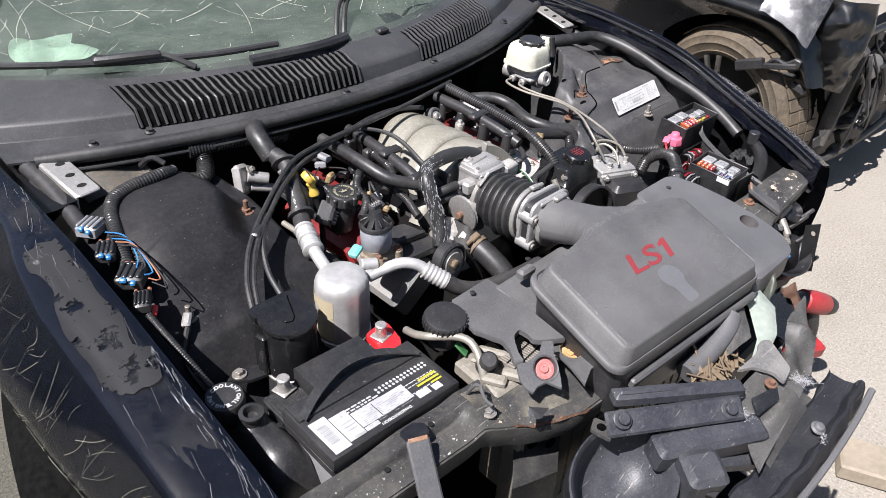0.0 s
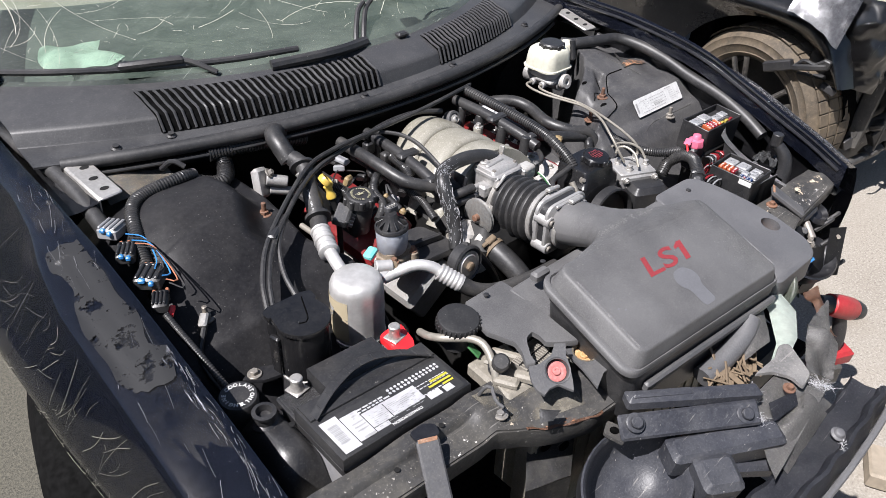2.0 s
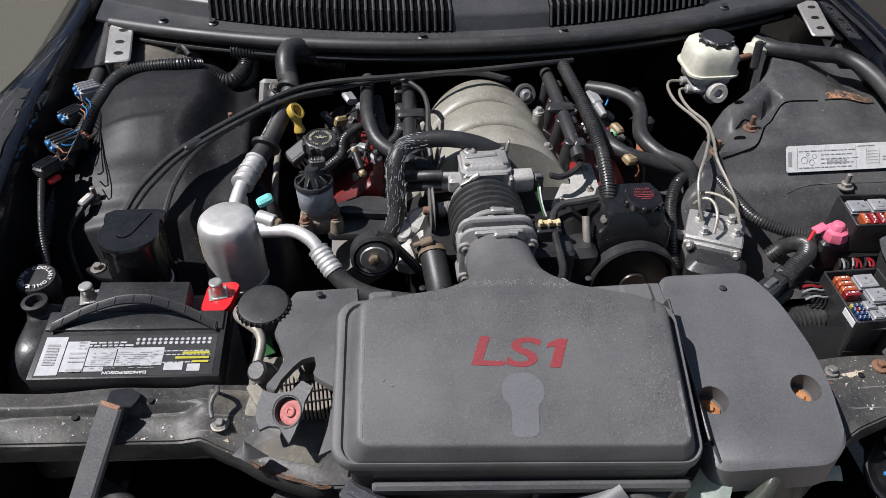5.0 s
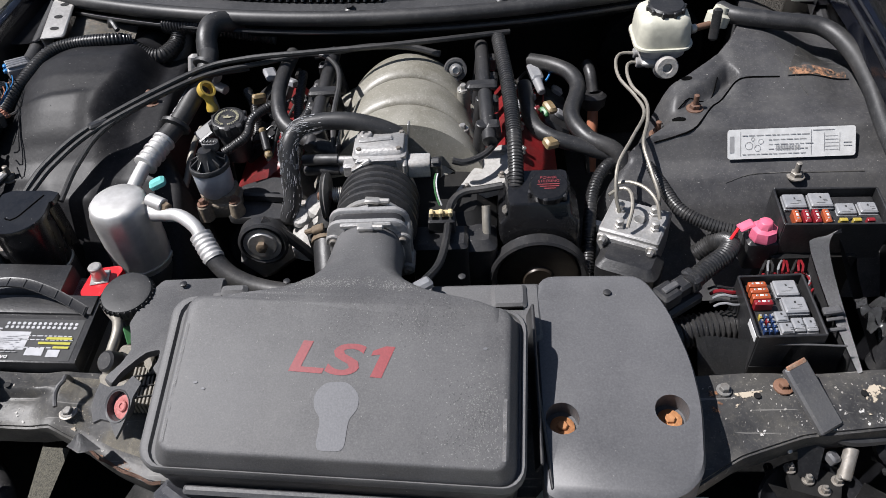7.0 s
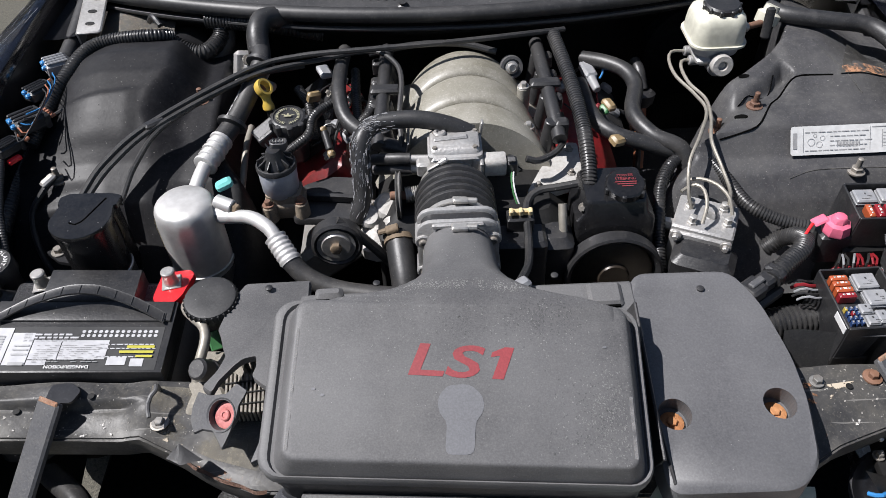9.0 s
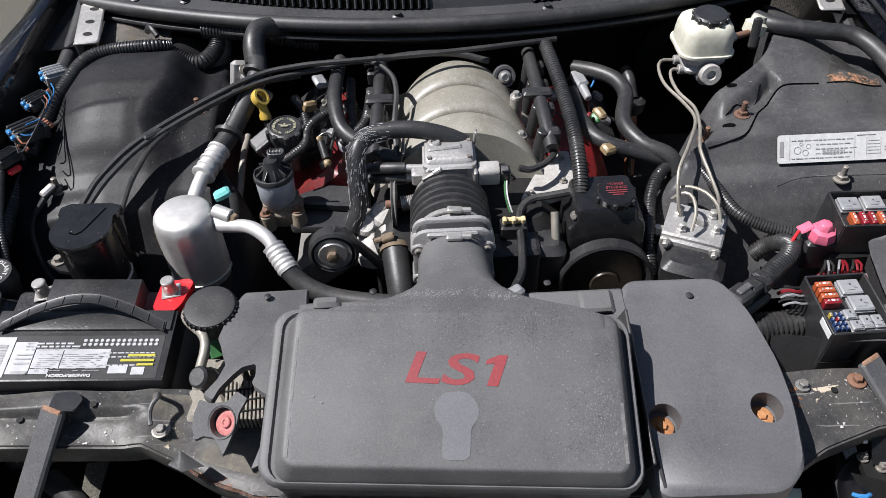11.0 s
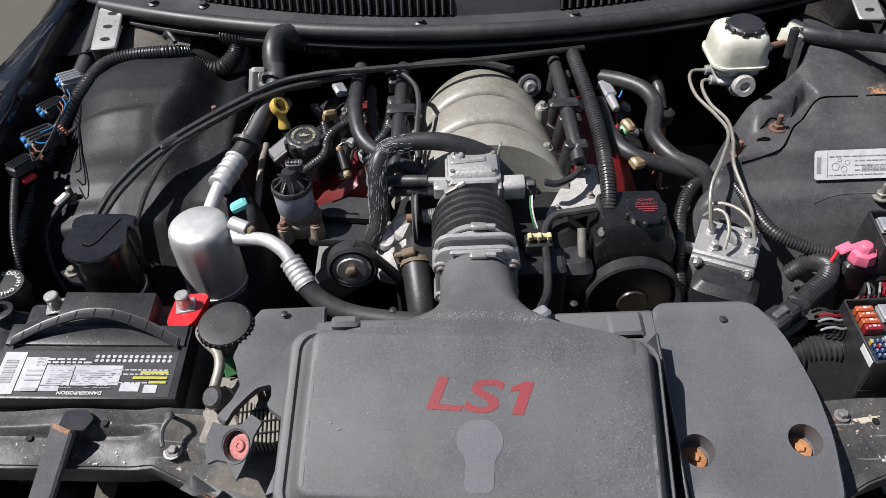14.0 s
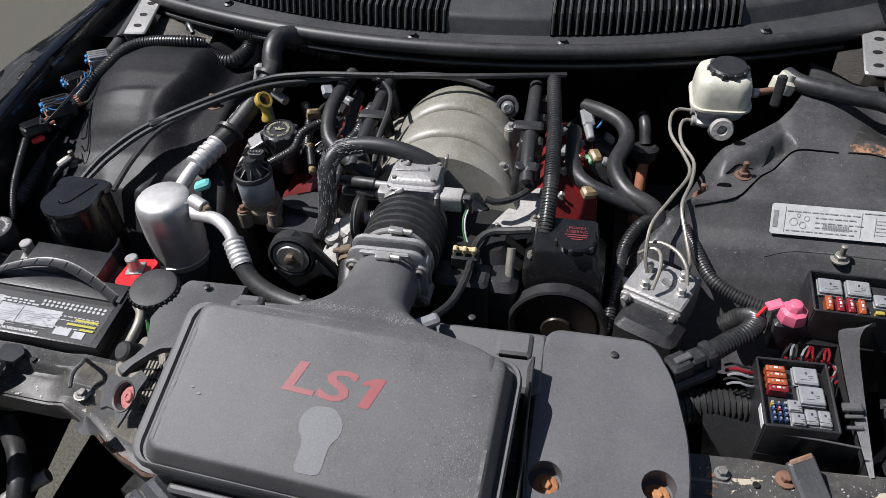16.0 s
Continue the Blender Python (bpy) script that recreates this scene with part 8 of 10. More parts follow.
# ---- hoses, looms and cables ----
hose("loom_conduit", [(0.162, 1.15, 0.885), (0.174, 1.03, 0.872), (0.180, 0.922, 0.856), (0.181, 0.850, 0.826), (0.178, 0.82, 0.80)], 0.0125, M_LOOM, "black corrugated conduit along the valve cover", "conduit", ribs=0.0072)
hose("heater_hose", [(0.206, 1.098, 0.818), (0.211, 0.99, 0.824), (0.233, 0.945, 0.822), (0.291, 0.924, 0.810), (0.345, 0.916, 0.79), (0.36, 0.90, 0.74)], 0.013, M_RUBBER, "black rubber heater hose")
hose("heater_hose", [(0.22, 1.16, 0.83), (0.255, 1.130, 0.838), (0.285, 1.10, 0.838), (0.295, 1.06, 0.832), (0.278, 0.99, 0.826), (0.300, 0.937, 0.818), (0.345, 0.912, 0.803), (0.36, 0.89, 0.74)], 0.014, M_RUBBER, "black rubber heater hose in an S-bend")
hose("intake_hose", [(-0.206, 1.150, 0.872), (-0.209, 1.068, 0.876), (-0.207, 1.006, 0.872), (-0.190, 0.953, 0.858), (-0.139, 0.918, 0.842), (-0.098, 0.905, 0.832)], 0.0125, M_RUBBER, "black bent vacuum hose")
braid = hose("braided_hose", [(0.003, 0.898, 0.866), (-0.030, 0.900, 0.882), (-0.070, 0.903, 0.892), (-0.110, 0.904, 0.893), (-0.147, 0.899, 0.888), (-0.166, 0.876, 0.874), (-0.168, 0.855, 0.838), (-0.168, 0.838, 0.80), (-0.180, 0.822, 0.765)], 0.0138, M_BRAID, "frayed black braided sleeve hose", n=14)
strands = random.Random(4)
b = B()
way = smooth_path([(-0.110, 0.904, 0.893), (-0.147, 0.899, 0.888), (-0.166, 0.876, 0.874), (-0.168, 0.855, 0.838), (-0.168, 0.838, 0.80), (-0.180, 0.822, 0.765)], 0.004)
for k in range(300):
    # loose bright strands worn through the braid, thickest round the elbow
    i = int(strands.triangular(0, len(way) - 5, len(way) * 0.22)) if strands.random() < 0.55 else strands.randrange(len(way) - 4)
    j = i + strands.choice((1, 1, 2))
    a = strands.uniform(-0.5, 3.4)
    lift = 0.0141 + strands.random() ** 3 * 0.0022
    run = []
    for q in (i, j):
        d = (way[q + 1] - way[q]).normalized()
        side = d.cross(Vector((0.1, 1, 0))).normalized()
        out = side.cross(d).normalized()
        run.append(way[q] + (side * math.cos(a + 0.04 * (q - i)) + out * math.sin(a + 0.04 * (q - i)) * -1) * lift)
    tube(b, run, strands.uniform(0.0002, 0.00036), 4, step=0.004)
part("frayed_strand", b, M_FIBRE, braid, "bright frayed braid strands")
hose("control_cable", [(-0.594, 0.822, 0.828), (-0.565, 0.880, 0.852), (-0.503, 0.950, 0.874), (-0.36, 1.055, 0.898), (-0.275, 1.082, 0.905), (-0.149, 1.095, 0.905), (0.0, 1.112, 0.903), (0.185, 1.16, 0.89)], 0.0048, M_RUBBER, "thin black control cable", "cable", "control cables", n=8)
hose("control_cable", [(-0.584, 0.822, 0.828), (-0.552, 0.880, 0.850), (-0.490, 0.948, 0.872), (-0.352, 1.045, 0.893), (-0.24, 1.090, 0.892), (-0.157, 1.110, 0.892), (-0.115, 1.070, 0.892), (-0.104, 1.02, 0.886), (-0.108, 0.955, 0.868), (-0.105, 0.90, 0.84)], 0.0044, M_RUBBER, "thin black control cable", "cable", "control cables", n=8)
hose("control_cable", [(-0.534, 0.824, 0.818), (-0.520, 0.892, 0.842), (-0.478, 0.955, 0.870), (-0.36, 1.048, 0.888), (-0.27, 1.085, 0.885)], 0.0046, M_RUBBER, "thin black control cable", "cable", "control cables", n=8)
solo("cable_clip", box(B(), (-0.496, 0.951, 0.873), (0.034, 0.016, 0.012), 0.003, spin(0, 0, 40)), M_PLASTIC, "black clip joining the cables", "clip")
hose("loom_conduit", [(-0.712, 0.96, 0.835), (-0.702, 1.00, 0.852), (-0.692, 1.034, 0.866), (-0.681, 1.076, 0.879), (-0.655, 1.146, 0.896), (-0.615, 1.172, 0.900), (-0.546, 1.178, 0.902), (-0.515, 1.195, 0.890)], 0.0125, M_LOOM, "black corrugated conduit round the tower", "conduit", ribs=0.0076)
hose("loom_conduit", [(-0.521, 1.193, 0.88), (-0.49, 1.185, 0.865), (-0.462, 1.185, 0.862), (-0.440, 1.215, 0.87), (-0.435, 1.235, 0.89)], 0.0155, M_LOOM, "black corrugated conduit at the bulkhead", "conduit", ribs=0.0085)
hose("loom_conduit", [(-0.46, 1.235, 0.897), (-0.40, 1.225, 0.897), (-0.34, 1.215, 0.893), (-0.25, 1.22, 0.87)], 0.016, M_LOOM, "black corrugated conduit under the cowl", "conduit", ribs=0.009)
hose("loom_conduit", [(-0.765, 0.86, 0.775), (-0.752, 0.80, 0.745), (-0.735, 0.76, 0.72), (-0.70, 0.79, 0.68)], 0.010, M_LOOM, "thin black corrugated conduit beside the wing", "conduit", ribs=0.006)
hose("intake_hose", [(-0.50, 1.20, 0.83), (-0.462, 1.205, 0.828), (-0.435, 1.222, 0.85), (-0.43, 1.24, 0.88)], 0.017, M_RUBBER, "black hose by the bulkhead")
hose("loom_conduit", [(0.286, 0.742, 0.70), (0.292, 0.800, 0.735), (0.304, 0.865, 0.772), (0.335, 0.905, 0.792), (0.378, 0.908, 0.795), (0.402, 0.866, 0.786), (0.425, 0.808, 0.775), (0.462, 0.780, 0.768), (0.505, 0.762, 0.765)], 0.0105, M_LOOM, "black corrugated conduit looped over the brake unit", "conduit", ribs=0.0065)
hose("loom_conduit", [(0.405, 0.648, 0.778), (0.438, 0.676, 0.782), (0.468, 0.702, 0.780), (0.484, 0.735, 0.770), (0.475, 0.765, 0.745), (0.45, 0.765, 0.72)], 0.0145, M_LOOM, "thick black corrugated conduit to a plug", "conduit", ribs=0.008)
lp = thing("loom_plug", "black two-part loom plug", "plug", (0.398, 0.648, 0.76))
for k, (lx, sz) in enumerate(((-0.026, (0.030, 0.030, 0.026)), (0.0, (0.024, 0.024, 0.022)), (0.018, (0.016, 0.030, 0.027)), (0.030, (0.014, 0.022, 0.022)))):
    part(("shell", "sleeve", "collar", "gland")[k], box(B(), Vector((0.398, 0.648, 0.776)) + spin(0, -6, 32) @ Vector((lx, 0, 0)), sz, 0.004, spin(0, -6, 32)), M_PLASTIC, lp)
part("latch", box(B(), Vector((0.398, 0.648, 0.790)) + spin(0, -6, 32) @ Vector((-0.022, 0, 0)), (0.024, 0.010, 0.005), 0.0015, spin(0, -6, 32)), M_FLAP, lp)
part("lower_shell", box(B(), (0.392, 0.640, 0.752), (0.070, 0.034, 0.020), 0.005, spin(0, -4, 32)), M_PLASTIC, lp)
hose("loom_conduit", [(0.37, 0.61, 0.71), (0.42, 0.62, 0.715), (0.48, 0.626, 0.715)], 0.024, M_LOOM, "wide black corrugated tube under the baffle", "conduit", ribs=0.011)
hose("plug_lead", [(0.160, 0.825, 0.818), (0.13, 0.822, 0.815), (0.098, 0.818, 0.812), (0.080, 0.795, 0.806), (0.076, 0.735, 0.800), (0.068, 0.665, 0.815), (0.050, 0.612, 0.835)], 0.006, M_RUBBER, "black wire to a loose sensor plug", "wire", n=8)
solo("sensor_plug", box(B(), (0.046, 0.602, 0.838), (0.036, 0.018, 0.014), 0.004, spin(0, 0, 35)), M_GREYPL, "loose grey sensor plug", "plug")
hose("vacuum_line", [(0.06, 1.125, 0.872), (-0.003, 1.14, 0.882), (-0.084, 1.142, 0.882), (-0.163, 1.129, 0.876)], 0.006, M_RUBBER, "black vacuum line behind the intake", n=8)
hose("sensor_lead", [(0.152, 0.97, 0.845), (0.155, 0.93, 0.832), (0.136, 0.888, 0.832), (0.105, 0.862, 0.836), (0.085, 0.860, 0.842)], 0.0055, M_RUBBER, "black sensor lead across the intake", "wire", n=8)
breather = hose("breather_pipe", [(0.325, 1.19, 0.80), (0.330, 1.165, 0.795), (0.334, 1.14, 0.770)], 0.011, M_PLASTIC, "black breather tube with a copper end")
part("copper_end", tube(B(), [(0.334, 1.130, 0.745), (0.332, 1.10, 0.70), (0.330, 1.07, 0.64)], 0.010, 12), M_COPPER, breather, "copper pipe end")
solo("breather_cup", lathe(B(), (0.334, 1.132, 0.735), (0, 0.2, 1), [(0.010, 0), (0.022, 0.012), (0.025, 0.03), (0.018, 0.036)], 20), M_PLASTIC, "black rubber cup on the breather tube", "cup")
coilbox = thing("relay_module", "black ignition module with a cream plug", "module", (0.05, 0.78, 0.70))
part("body", box(B(), (0.064, 0.755, 0.735), (0.085, 0.05, 0.10), 0.006), M_PLASTIC, coilbox)
part("side", box(B(), (0.122, 0.77, 0.73), (0.055, 0.06, 0.09), 0.012), M_PLASTIC, coilbox)
part("socket", box(B(), (0.068, 0.772, 0.795), (0.040, 0.026, 0.028), 0.003), M_PLASTIC, coilbox)
plug = part("plug", box(B(), (0.068, 0.772, 0.813), (0.034, 0.008, 0.010), 0.002), surf("cream_plastic", (0.62, 0.50, 0.28), None, 0.4, bump=0.0), coilbox, "cream plug insert")
for dx in (-0.014, 0, 0.014):
    part("pin", box(B(), (0.068 + dx, 0.767, 0.818), (0.006, 0.010, 0.010), 0.0015), plug.data.materials[0], coilbox)
hose("green_wire", [(0.060, 0.832, 0.840), (0.058, 0.815, 0.838), (0.060, 0.800, 0.826), (0.066, 0.79, 0.81)], 0.0014, M_GREEN, "thin green sensor wire at the throttle", "wire", n=6)
hose("white_wire", [(0.063, 0.832, 0.840), (0.061, 0.815, 0.838), (0.063, 0.800, 0.826), (0.069, 0.79, 0.81)], 0.0013, M_PAPER, "thin white sensor wire at the throttle", "wire", n=6)

hose("loom_strap", [(-0.560, 1.225, 0.905), (-0.545, 1.205, 0.925), (-0.530, 1.188, 0.915)], 0.005, M_PLASTIC, "black loom strap on the conduit", "strap", n=8)
grom = thing("booster_valve", "cream check valve with a brown stem on the booster hose", "valve", (0.53, 1.15, 0.87))
part("body", lathe(B(), (0.540, 1.160, 0.895), (0.3, 0.2, 1), [(0.020, -0.01), (0.021, 0.008), (0.014, 0.012), (0.012, 0.022)], 18), M_WHITE, grom)
part("stem", rod(B(), (0.535, 1.150, 0.893), (0.498, 1.140, 0.890), 0.006), M_RUSTDARK, grom)
part("tip", rod(B(), (0.500, 1.140, 0.890), (0.490, 1.138, 0.890), 0.008), M_STEEL, grom)
part("tongue", box(B(), (0.528, 1.128, 0.902), (0.016, 0.010, 0.055), 0.004, spin(-15, 5, 0)), M_RUBBER, grom)
fit = thing("hose_fitting", "grey cast aluminium hose fitting with bolts", "fitting", (-0.44, 1.08, 0.80))
part("block", box(B(), (-0.392, 1.165, 0.838), (0.042, 0.020, 0.060), 0.006, spin(-15, 20, 30)), M_ALU, fit)
part("stub", rod(B(), (-0.385, 1.155, 0.848), (-0.350, 1.135, 0.838), 0.012), M_ALU, fit)
part("stub", rod(B(), (-0.380, 1.155, 0.822), (-0.340, 1.13, 0.815), 0.009), M_ALU, fit)
part("bolt", bolt(B(), (-0.380, 1.150, 0.862), 0.006, (0.5, -0.5, 0.6)), M_BOLT, fit)
# loose plugs and wires by the wing
random.seed(11)
def loom_connector(at, size, turn, mat, label, lock, pins):
    """A ribbed plug with its lock and wire ends."""
    at, m = Vector(at), spin(6, 0, turn)
    t = thing("connector_block", label, "connector", (at.x, at.y, at.z - size[2] / 2), "loom connectors")
    part("body", box(B(), at, size, 0.004, m), mat, t)
    n = 4
    for i in range(n):
        part("rib", box(B(), at + m @ Vector((-size[0] * 0.36 + i * size[0] * 0.24, 0, size[2] / 2 + 0.001)), (size[0] * 0.13, size[1] * 0.9, 0.005), 0.0015, m), mat, t)
    part("collar", box(B(), at + m @ Vector((0, -size[1] * 0.5, -0.001)), (size[0] * 1.08, size[1] * 0.22, size[2] * 1.15), 0.003, m), M_PLASTIC, t)
    if lock:
        part("lock", box(B(), at + m @ Vector((size[0] * 0.15, size[1] * 0.46, size[2] * 0.35)), (size[0] * 0.26, 0.010, 0.008), 0.002, m), lock, t)
        part("lock_tab", box(B(), at + m @ Vector((-size[0] * 0.2, size[1] * 0.52, size[2] * 0.2)), (0.008, 0.010, 0.008), 0.002, m), lock, t)
    for i in range(pins):
        p = at + m @ Vector((-size[0] * 0.4 + size[0] * 0.8 * i / max(1, pins - 1), -size[1] * 0.62, 0.002))
        part("pin", rod(B(), p, p + m @ Vector((0, -0.010, 0.002)), 0.0032, n=8), M_COPPER, t)
    return t


loom_connector((-0.703, 1.122, 0.884), (0.036, 0.040, 0.022), 128, M_GREYPL, "grey ribbed loom connector with a blue lock", M_BLUE, 0)
loom_connector((-0.712, 1.050, 0.878), (0.030, 0.044, 0.020), 150, M_PLASTIC, "black loom connector with a blue lock", M_BLUE, 3)
loom_connector((-0.708, 0.976, 0.870), (0.042, 0.048, 0.023), 140, M_PLASTIC, "black loom connector with copper seals and a blue lock", M_BLUE, 5)
loom_connector((-0.722, 0.918, 0.862), (0.024, 0.040, 0.019), 152, M_PLASTIC, "small black loom plug", None, 2)
hose("loom_sleeve", [(-0.726, 0.895, 0.855), (-0.722, 0.860, 0.838), (-0.715, 0.815, 0.815), (-0.705, 0.77, 0.78)], 0.0062, M_LOOM, "black loom sleeve with a red end", "sleeve", ribs=0.005)
part("end_tape", box(B(), (-0.712, 0.906, 0.848), (0.009, 0.022, 0.009), 0.002, spin(0, 10, -35)), M_REDPLASTIC, bpy.data.objects["loom_sleeve"], "red taped end")
hose("loom_conduit", [(-0.744, 1.17, 0.835), (-0.750, 1.08, 0.818), (-0.748, 0.99, 0.80), (-0.742, 0.91, 0.785), (-0.735, 0.82, 0.77)], 0.0135, M_LOOM, "black corrugated conduit along the wing", "conduit", ribs=0.0076)
for i, (mat, lab) in enumerate(((M_BLUE, "blue"), (M_RUBBER, "black"), (M_BLUE, "blue"), (M_COPPER, "copper"), (M_RUBBER, "black"))):
    o = 0.012 * i
    hose("loose_wire", [(-0.695, 1.085 - o, 0.892), (-0.678, 1.05 - o, 0.895), (-0.684, 1.00 - o * 2, 0.884), (-0.700, 0.97 - o, 0.888)], 0.0012, mat, f"thin {lab} wire between loom plugs", "wire", "loose wires", n=6)
hose("loose_wire", [(-0.705, 1.0, 0.852), (-0.672, 1.012, 0.862), (-0.652, 1.035, 0.868), (-0.662, 1.06, 0.87), (-0.69, 1.06, 0.862)], 0.0028, M_RUBBER, "black wire looped over the tower", "wire", "loose wires", n=6)
hose("ground_cable", [(-0.660, 0.905, 0.814), (-0.676, 0.885, 0.803), (-0.700, 0.86, 0.770), (-0.69, 0.82, 0.72), (-0.66, 0.79, 0.67)], 0.005, M_RUBBER, "black ground cable from the tower stud", "cable", n=8)
solo("cable_lug", box(B(), (-0.670, 0.895, 0.813), (0.026, 0.014, 0.009), 0.003, spin(0, -15, 50)), M_STEEL, "plated ring lug on the tower stud", "lug")
# loom plug on the inlet side of the valve cover
plugr = thing("sensor_plug", "grey sensor plug with a blue wire", "plug", (0.228, 1.12, 0.80))
part("body", box(B(), (0.226, 1.130, 0.822), (0.022, 0.040, 0.018), 0.004, spin(10, 0, 14)), M_GREYPL, plugr)
part("tip", rod(B(), (0.229, 1.112, 0.818), (0.236, 1.082, 0.812), 0.009, 0.007), M_GREYPL, plugr)
part("wire", tube(B(), [(0.218, 1.148, 0.826), (0.224, 1.165, 0.838), (0.246, 1.150, 0.838), (0.252, 1.125, 0.824), (0.244, 1.110, 0.818)], 0.0020, 6), M_BLUE, plugr)
for (x, y, z), s, mat, lab in (((0.246, 1.030, 0.816), (0.018, 0.026, 0.014), M_BRASS, "tan"), ((0.236, 1.020, 0.814), (0.010, 0.022, 0.012), M_GREEN, "green"), ((0.240, 0.925, 0.820), (0.024, 0.020, 0.016), M_BRASS, "tan"), ((-0.258, 1.058, 0.840), (0.024, 0.012, 0.022), M_BRASS, "tan"), ((-0.234, 0.966, 0.838), (0.012, 0.010, 0.010), M_BRASS, "tan"), ((-0.222, 0.930, 0.814), (0.012, 0.013, 0.014), M_BRASS, "copper"), ((-0.240, 1.10, 0.862), (0.022, 0.030, 0.012), M_GREYPL, "grey")):
    solo("clip", box(B(), (x, y, z), s, 0.004, spin(15, 10, 30)), mat, f"{lab} plastic loom clip on the engine", "clip")
solo("plug_sleeve", rod(B(), (-0.233, 0.962, 0.836), (-0.224, 0.935, 0.818), 0.0065), M_PLASTIC, "black plug sleeve between two tan clips", "sleeve")
multi = thing("connector_block", "grey and black multi-pin connector beside the oil filler", "connector", (-0.330, 0.975, 0.80))
mm = spin(20, -20, 35)
part("body", box(B(), Vector((-0.330, 0.980, 0.826)), (0.042, 0.030, 0.022), 0.003, mm), M_FLAP, multi)
part("lip", box(B(), Vector((-0.330, 0.980, 0.826)) + mm @ Vector((0, -0.012, 0.008)), (0.046, 0.008, 0.018), 0.002, mm), M_PLASTIC, multi)
for k in range(5):
    part("pin", box(B(), Vector((-0.330, 0.980, 0.826)) + mm @ Vector((-0.016 + 0.008 * k, -0.018, 0.0)), (0.0022, 0.012, 0.010), 0.0005, mm), M_STEEL, multi)
for pts in ([(-0.20, 0.96, 0.83), (-0.16, 0.985, 0.85), (-0.15, 1.05, 0.86)], [(-0.29, 1.10, 0.83), (-0.27, 1.06, 0.82), (-0.26, 1.0, 0.79)]):
    hose("loom_conduit", pts, 0.009, M_LOOM, "short black corrugated conduit on the engine", "conduit", ribs=0.0055)
for i in range(14):
    x = 0.515 + i * 0.0055
    hose("loose_wire", [(x, 0.705, 0.70), (x + 0.003 - 0.004 * (i % 3), 0.690, 0.748 + 0.004 * (i % 2)), (x + 0.007 * (i % 2), 0.672, 0.755), (x - 0.003, 0.664, 0.74)], 0.0016, M_FUSER if i % 4 else M_GREYPL, "dark red or grey fuse box wire", "wire", "fuse box wires", n=6)

# ---- labels on the tower ----
def on_tower(x, y):
    """A slanted plate before the tower's front slope; x along, y up the slope."""
    return Vector((0.510 + x, 0.8925 + 0.62 * y, 0.7985 + 0.785 * y)) + Vector((0, -0.0065, 0.0050))


sticker = thing("emission_sticker", "white printed sticker with a diagram on the tower", "sticker", (0.60, 0.90, 0.79))
W, H = 0.192, 0.0455
part("paper", loft(B(), [[on_tower(W / 2 + x, H / 2 + y) + Vector((0, -0.62 * k, 0.785 * k)) for x, y in rrect(W, H, 0.004, 3)] for k in (-0.001, 0.0)]), M_PAPER, sticker)
random.seed(8)
rows = [(0.003, 0.010, 0.0095, 0.035)]
for r in range(5):
    x = 0.022 if r in (0, 4) else 0.062
    while x < 0.118:
        w = random.uniform(0.004, 0.012)
        rows.append((x, 0.006 + r * 0.0072, x + w, 0.0074 + r * 0.0072))
        x += w + 0.002
for i in range(16):
    rows.append((0.073 + i * 0.0023, 0.0115, 0.0743 + i * 0.0023, 0.0195))
for r in range(5):
    rows.append((0.146, 0.010 + r * 0.0052, 0.166, 0.0107 + r * 0.0052))
rows += [(0.1445, 0.008, 0.1452, 0.036), (0.1675, 0.008, 0.1682, 0.036), (0.125, 0.004, 0.1257, 0.042), (0.019, 0.004, 0.0197, 0.042), (0.128, 0.040, 0.160, 0.0412), (0.174, 0.015, 0.186, 0.016), (0.174, 0.020, 0.186, 0.021)]
part("print", bars(B(), lambda x, y: on_tower(x, y) + Vector((0, -0.0005, 0.0006)), rows), M_GREYINK, sticker)
b = B()
for cx, cy, r in ((0.032, 0.020, 0.006), (0.045, 0.016, 0.005), (0.050, 0.026, 0.004), (0.038, 0.030, 0.003)):
    for k in range(14):
        a0, a1 = math.tau * k / 14, math.tau * (k + 1) / 14
        b.faces.new([b.verts.new(on_tower(cx + rr * math.cos(a), cy + rr * math.sin(a)) + Vector((0, -0.0005, 0.0006))) for a, rr in ((a0, r), (a1, r), (a1, r - 0.0007), (a0, r - 0.0007))])
part("diagram", b, M_GREYINK, sticker)


# ---- the torn front: brackets, lamp carrier, bumper scraps ----
def strut(name, a, b_, w, mat, label):
    """A flat bar between two points."""
    a, b_ = Vector(a), Vector(b_)
    d = (b_ - a).normalized()
    side = d.cross(Vector((0, 0, 1))).normalized()
    up = side.cross(d)
    m = Matrix((d, side, up)).transposed()
    t = thing(name, label, "bracket", (a.x, a.y, min(a.z, b_.z)))
    part("bar", box(B(), (a + b_) / 2, ((b_ - a).length, w, 0.012), 0.003, m), mat, t)
    part("tip", box(B(), a + d * 0.001 + up * 0.0045, (0.007, w * 0.86, 0.0040), 0.0015, m), M_RUSTPALE, t, "rusty torn end")
    return t


strut("support_strut", (-0.546, 0.498, 0.779), (-0.590, 0.400, 0.690), 0.034, M_FLAP, "black steel strut bolted to the radiator support")
strut("support_strut", (0.514, 0.524, 0.762), (0.551, 0.458, 0.716), 0.036, M_FLAP, "black steel strut hanging from the radiator support")



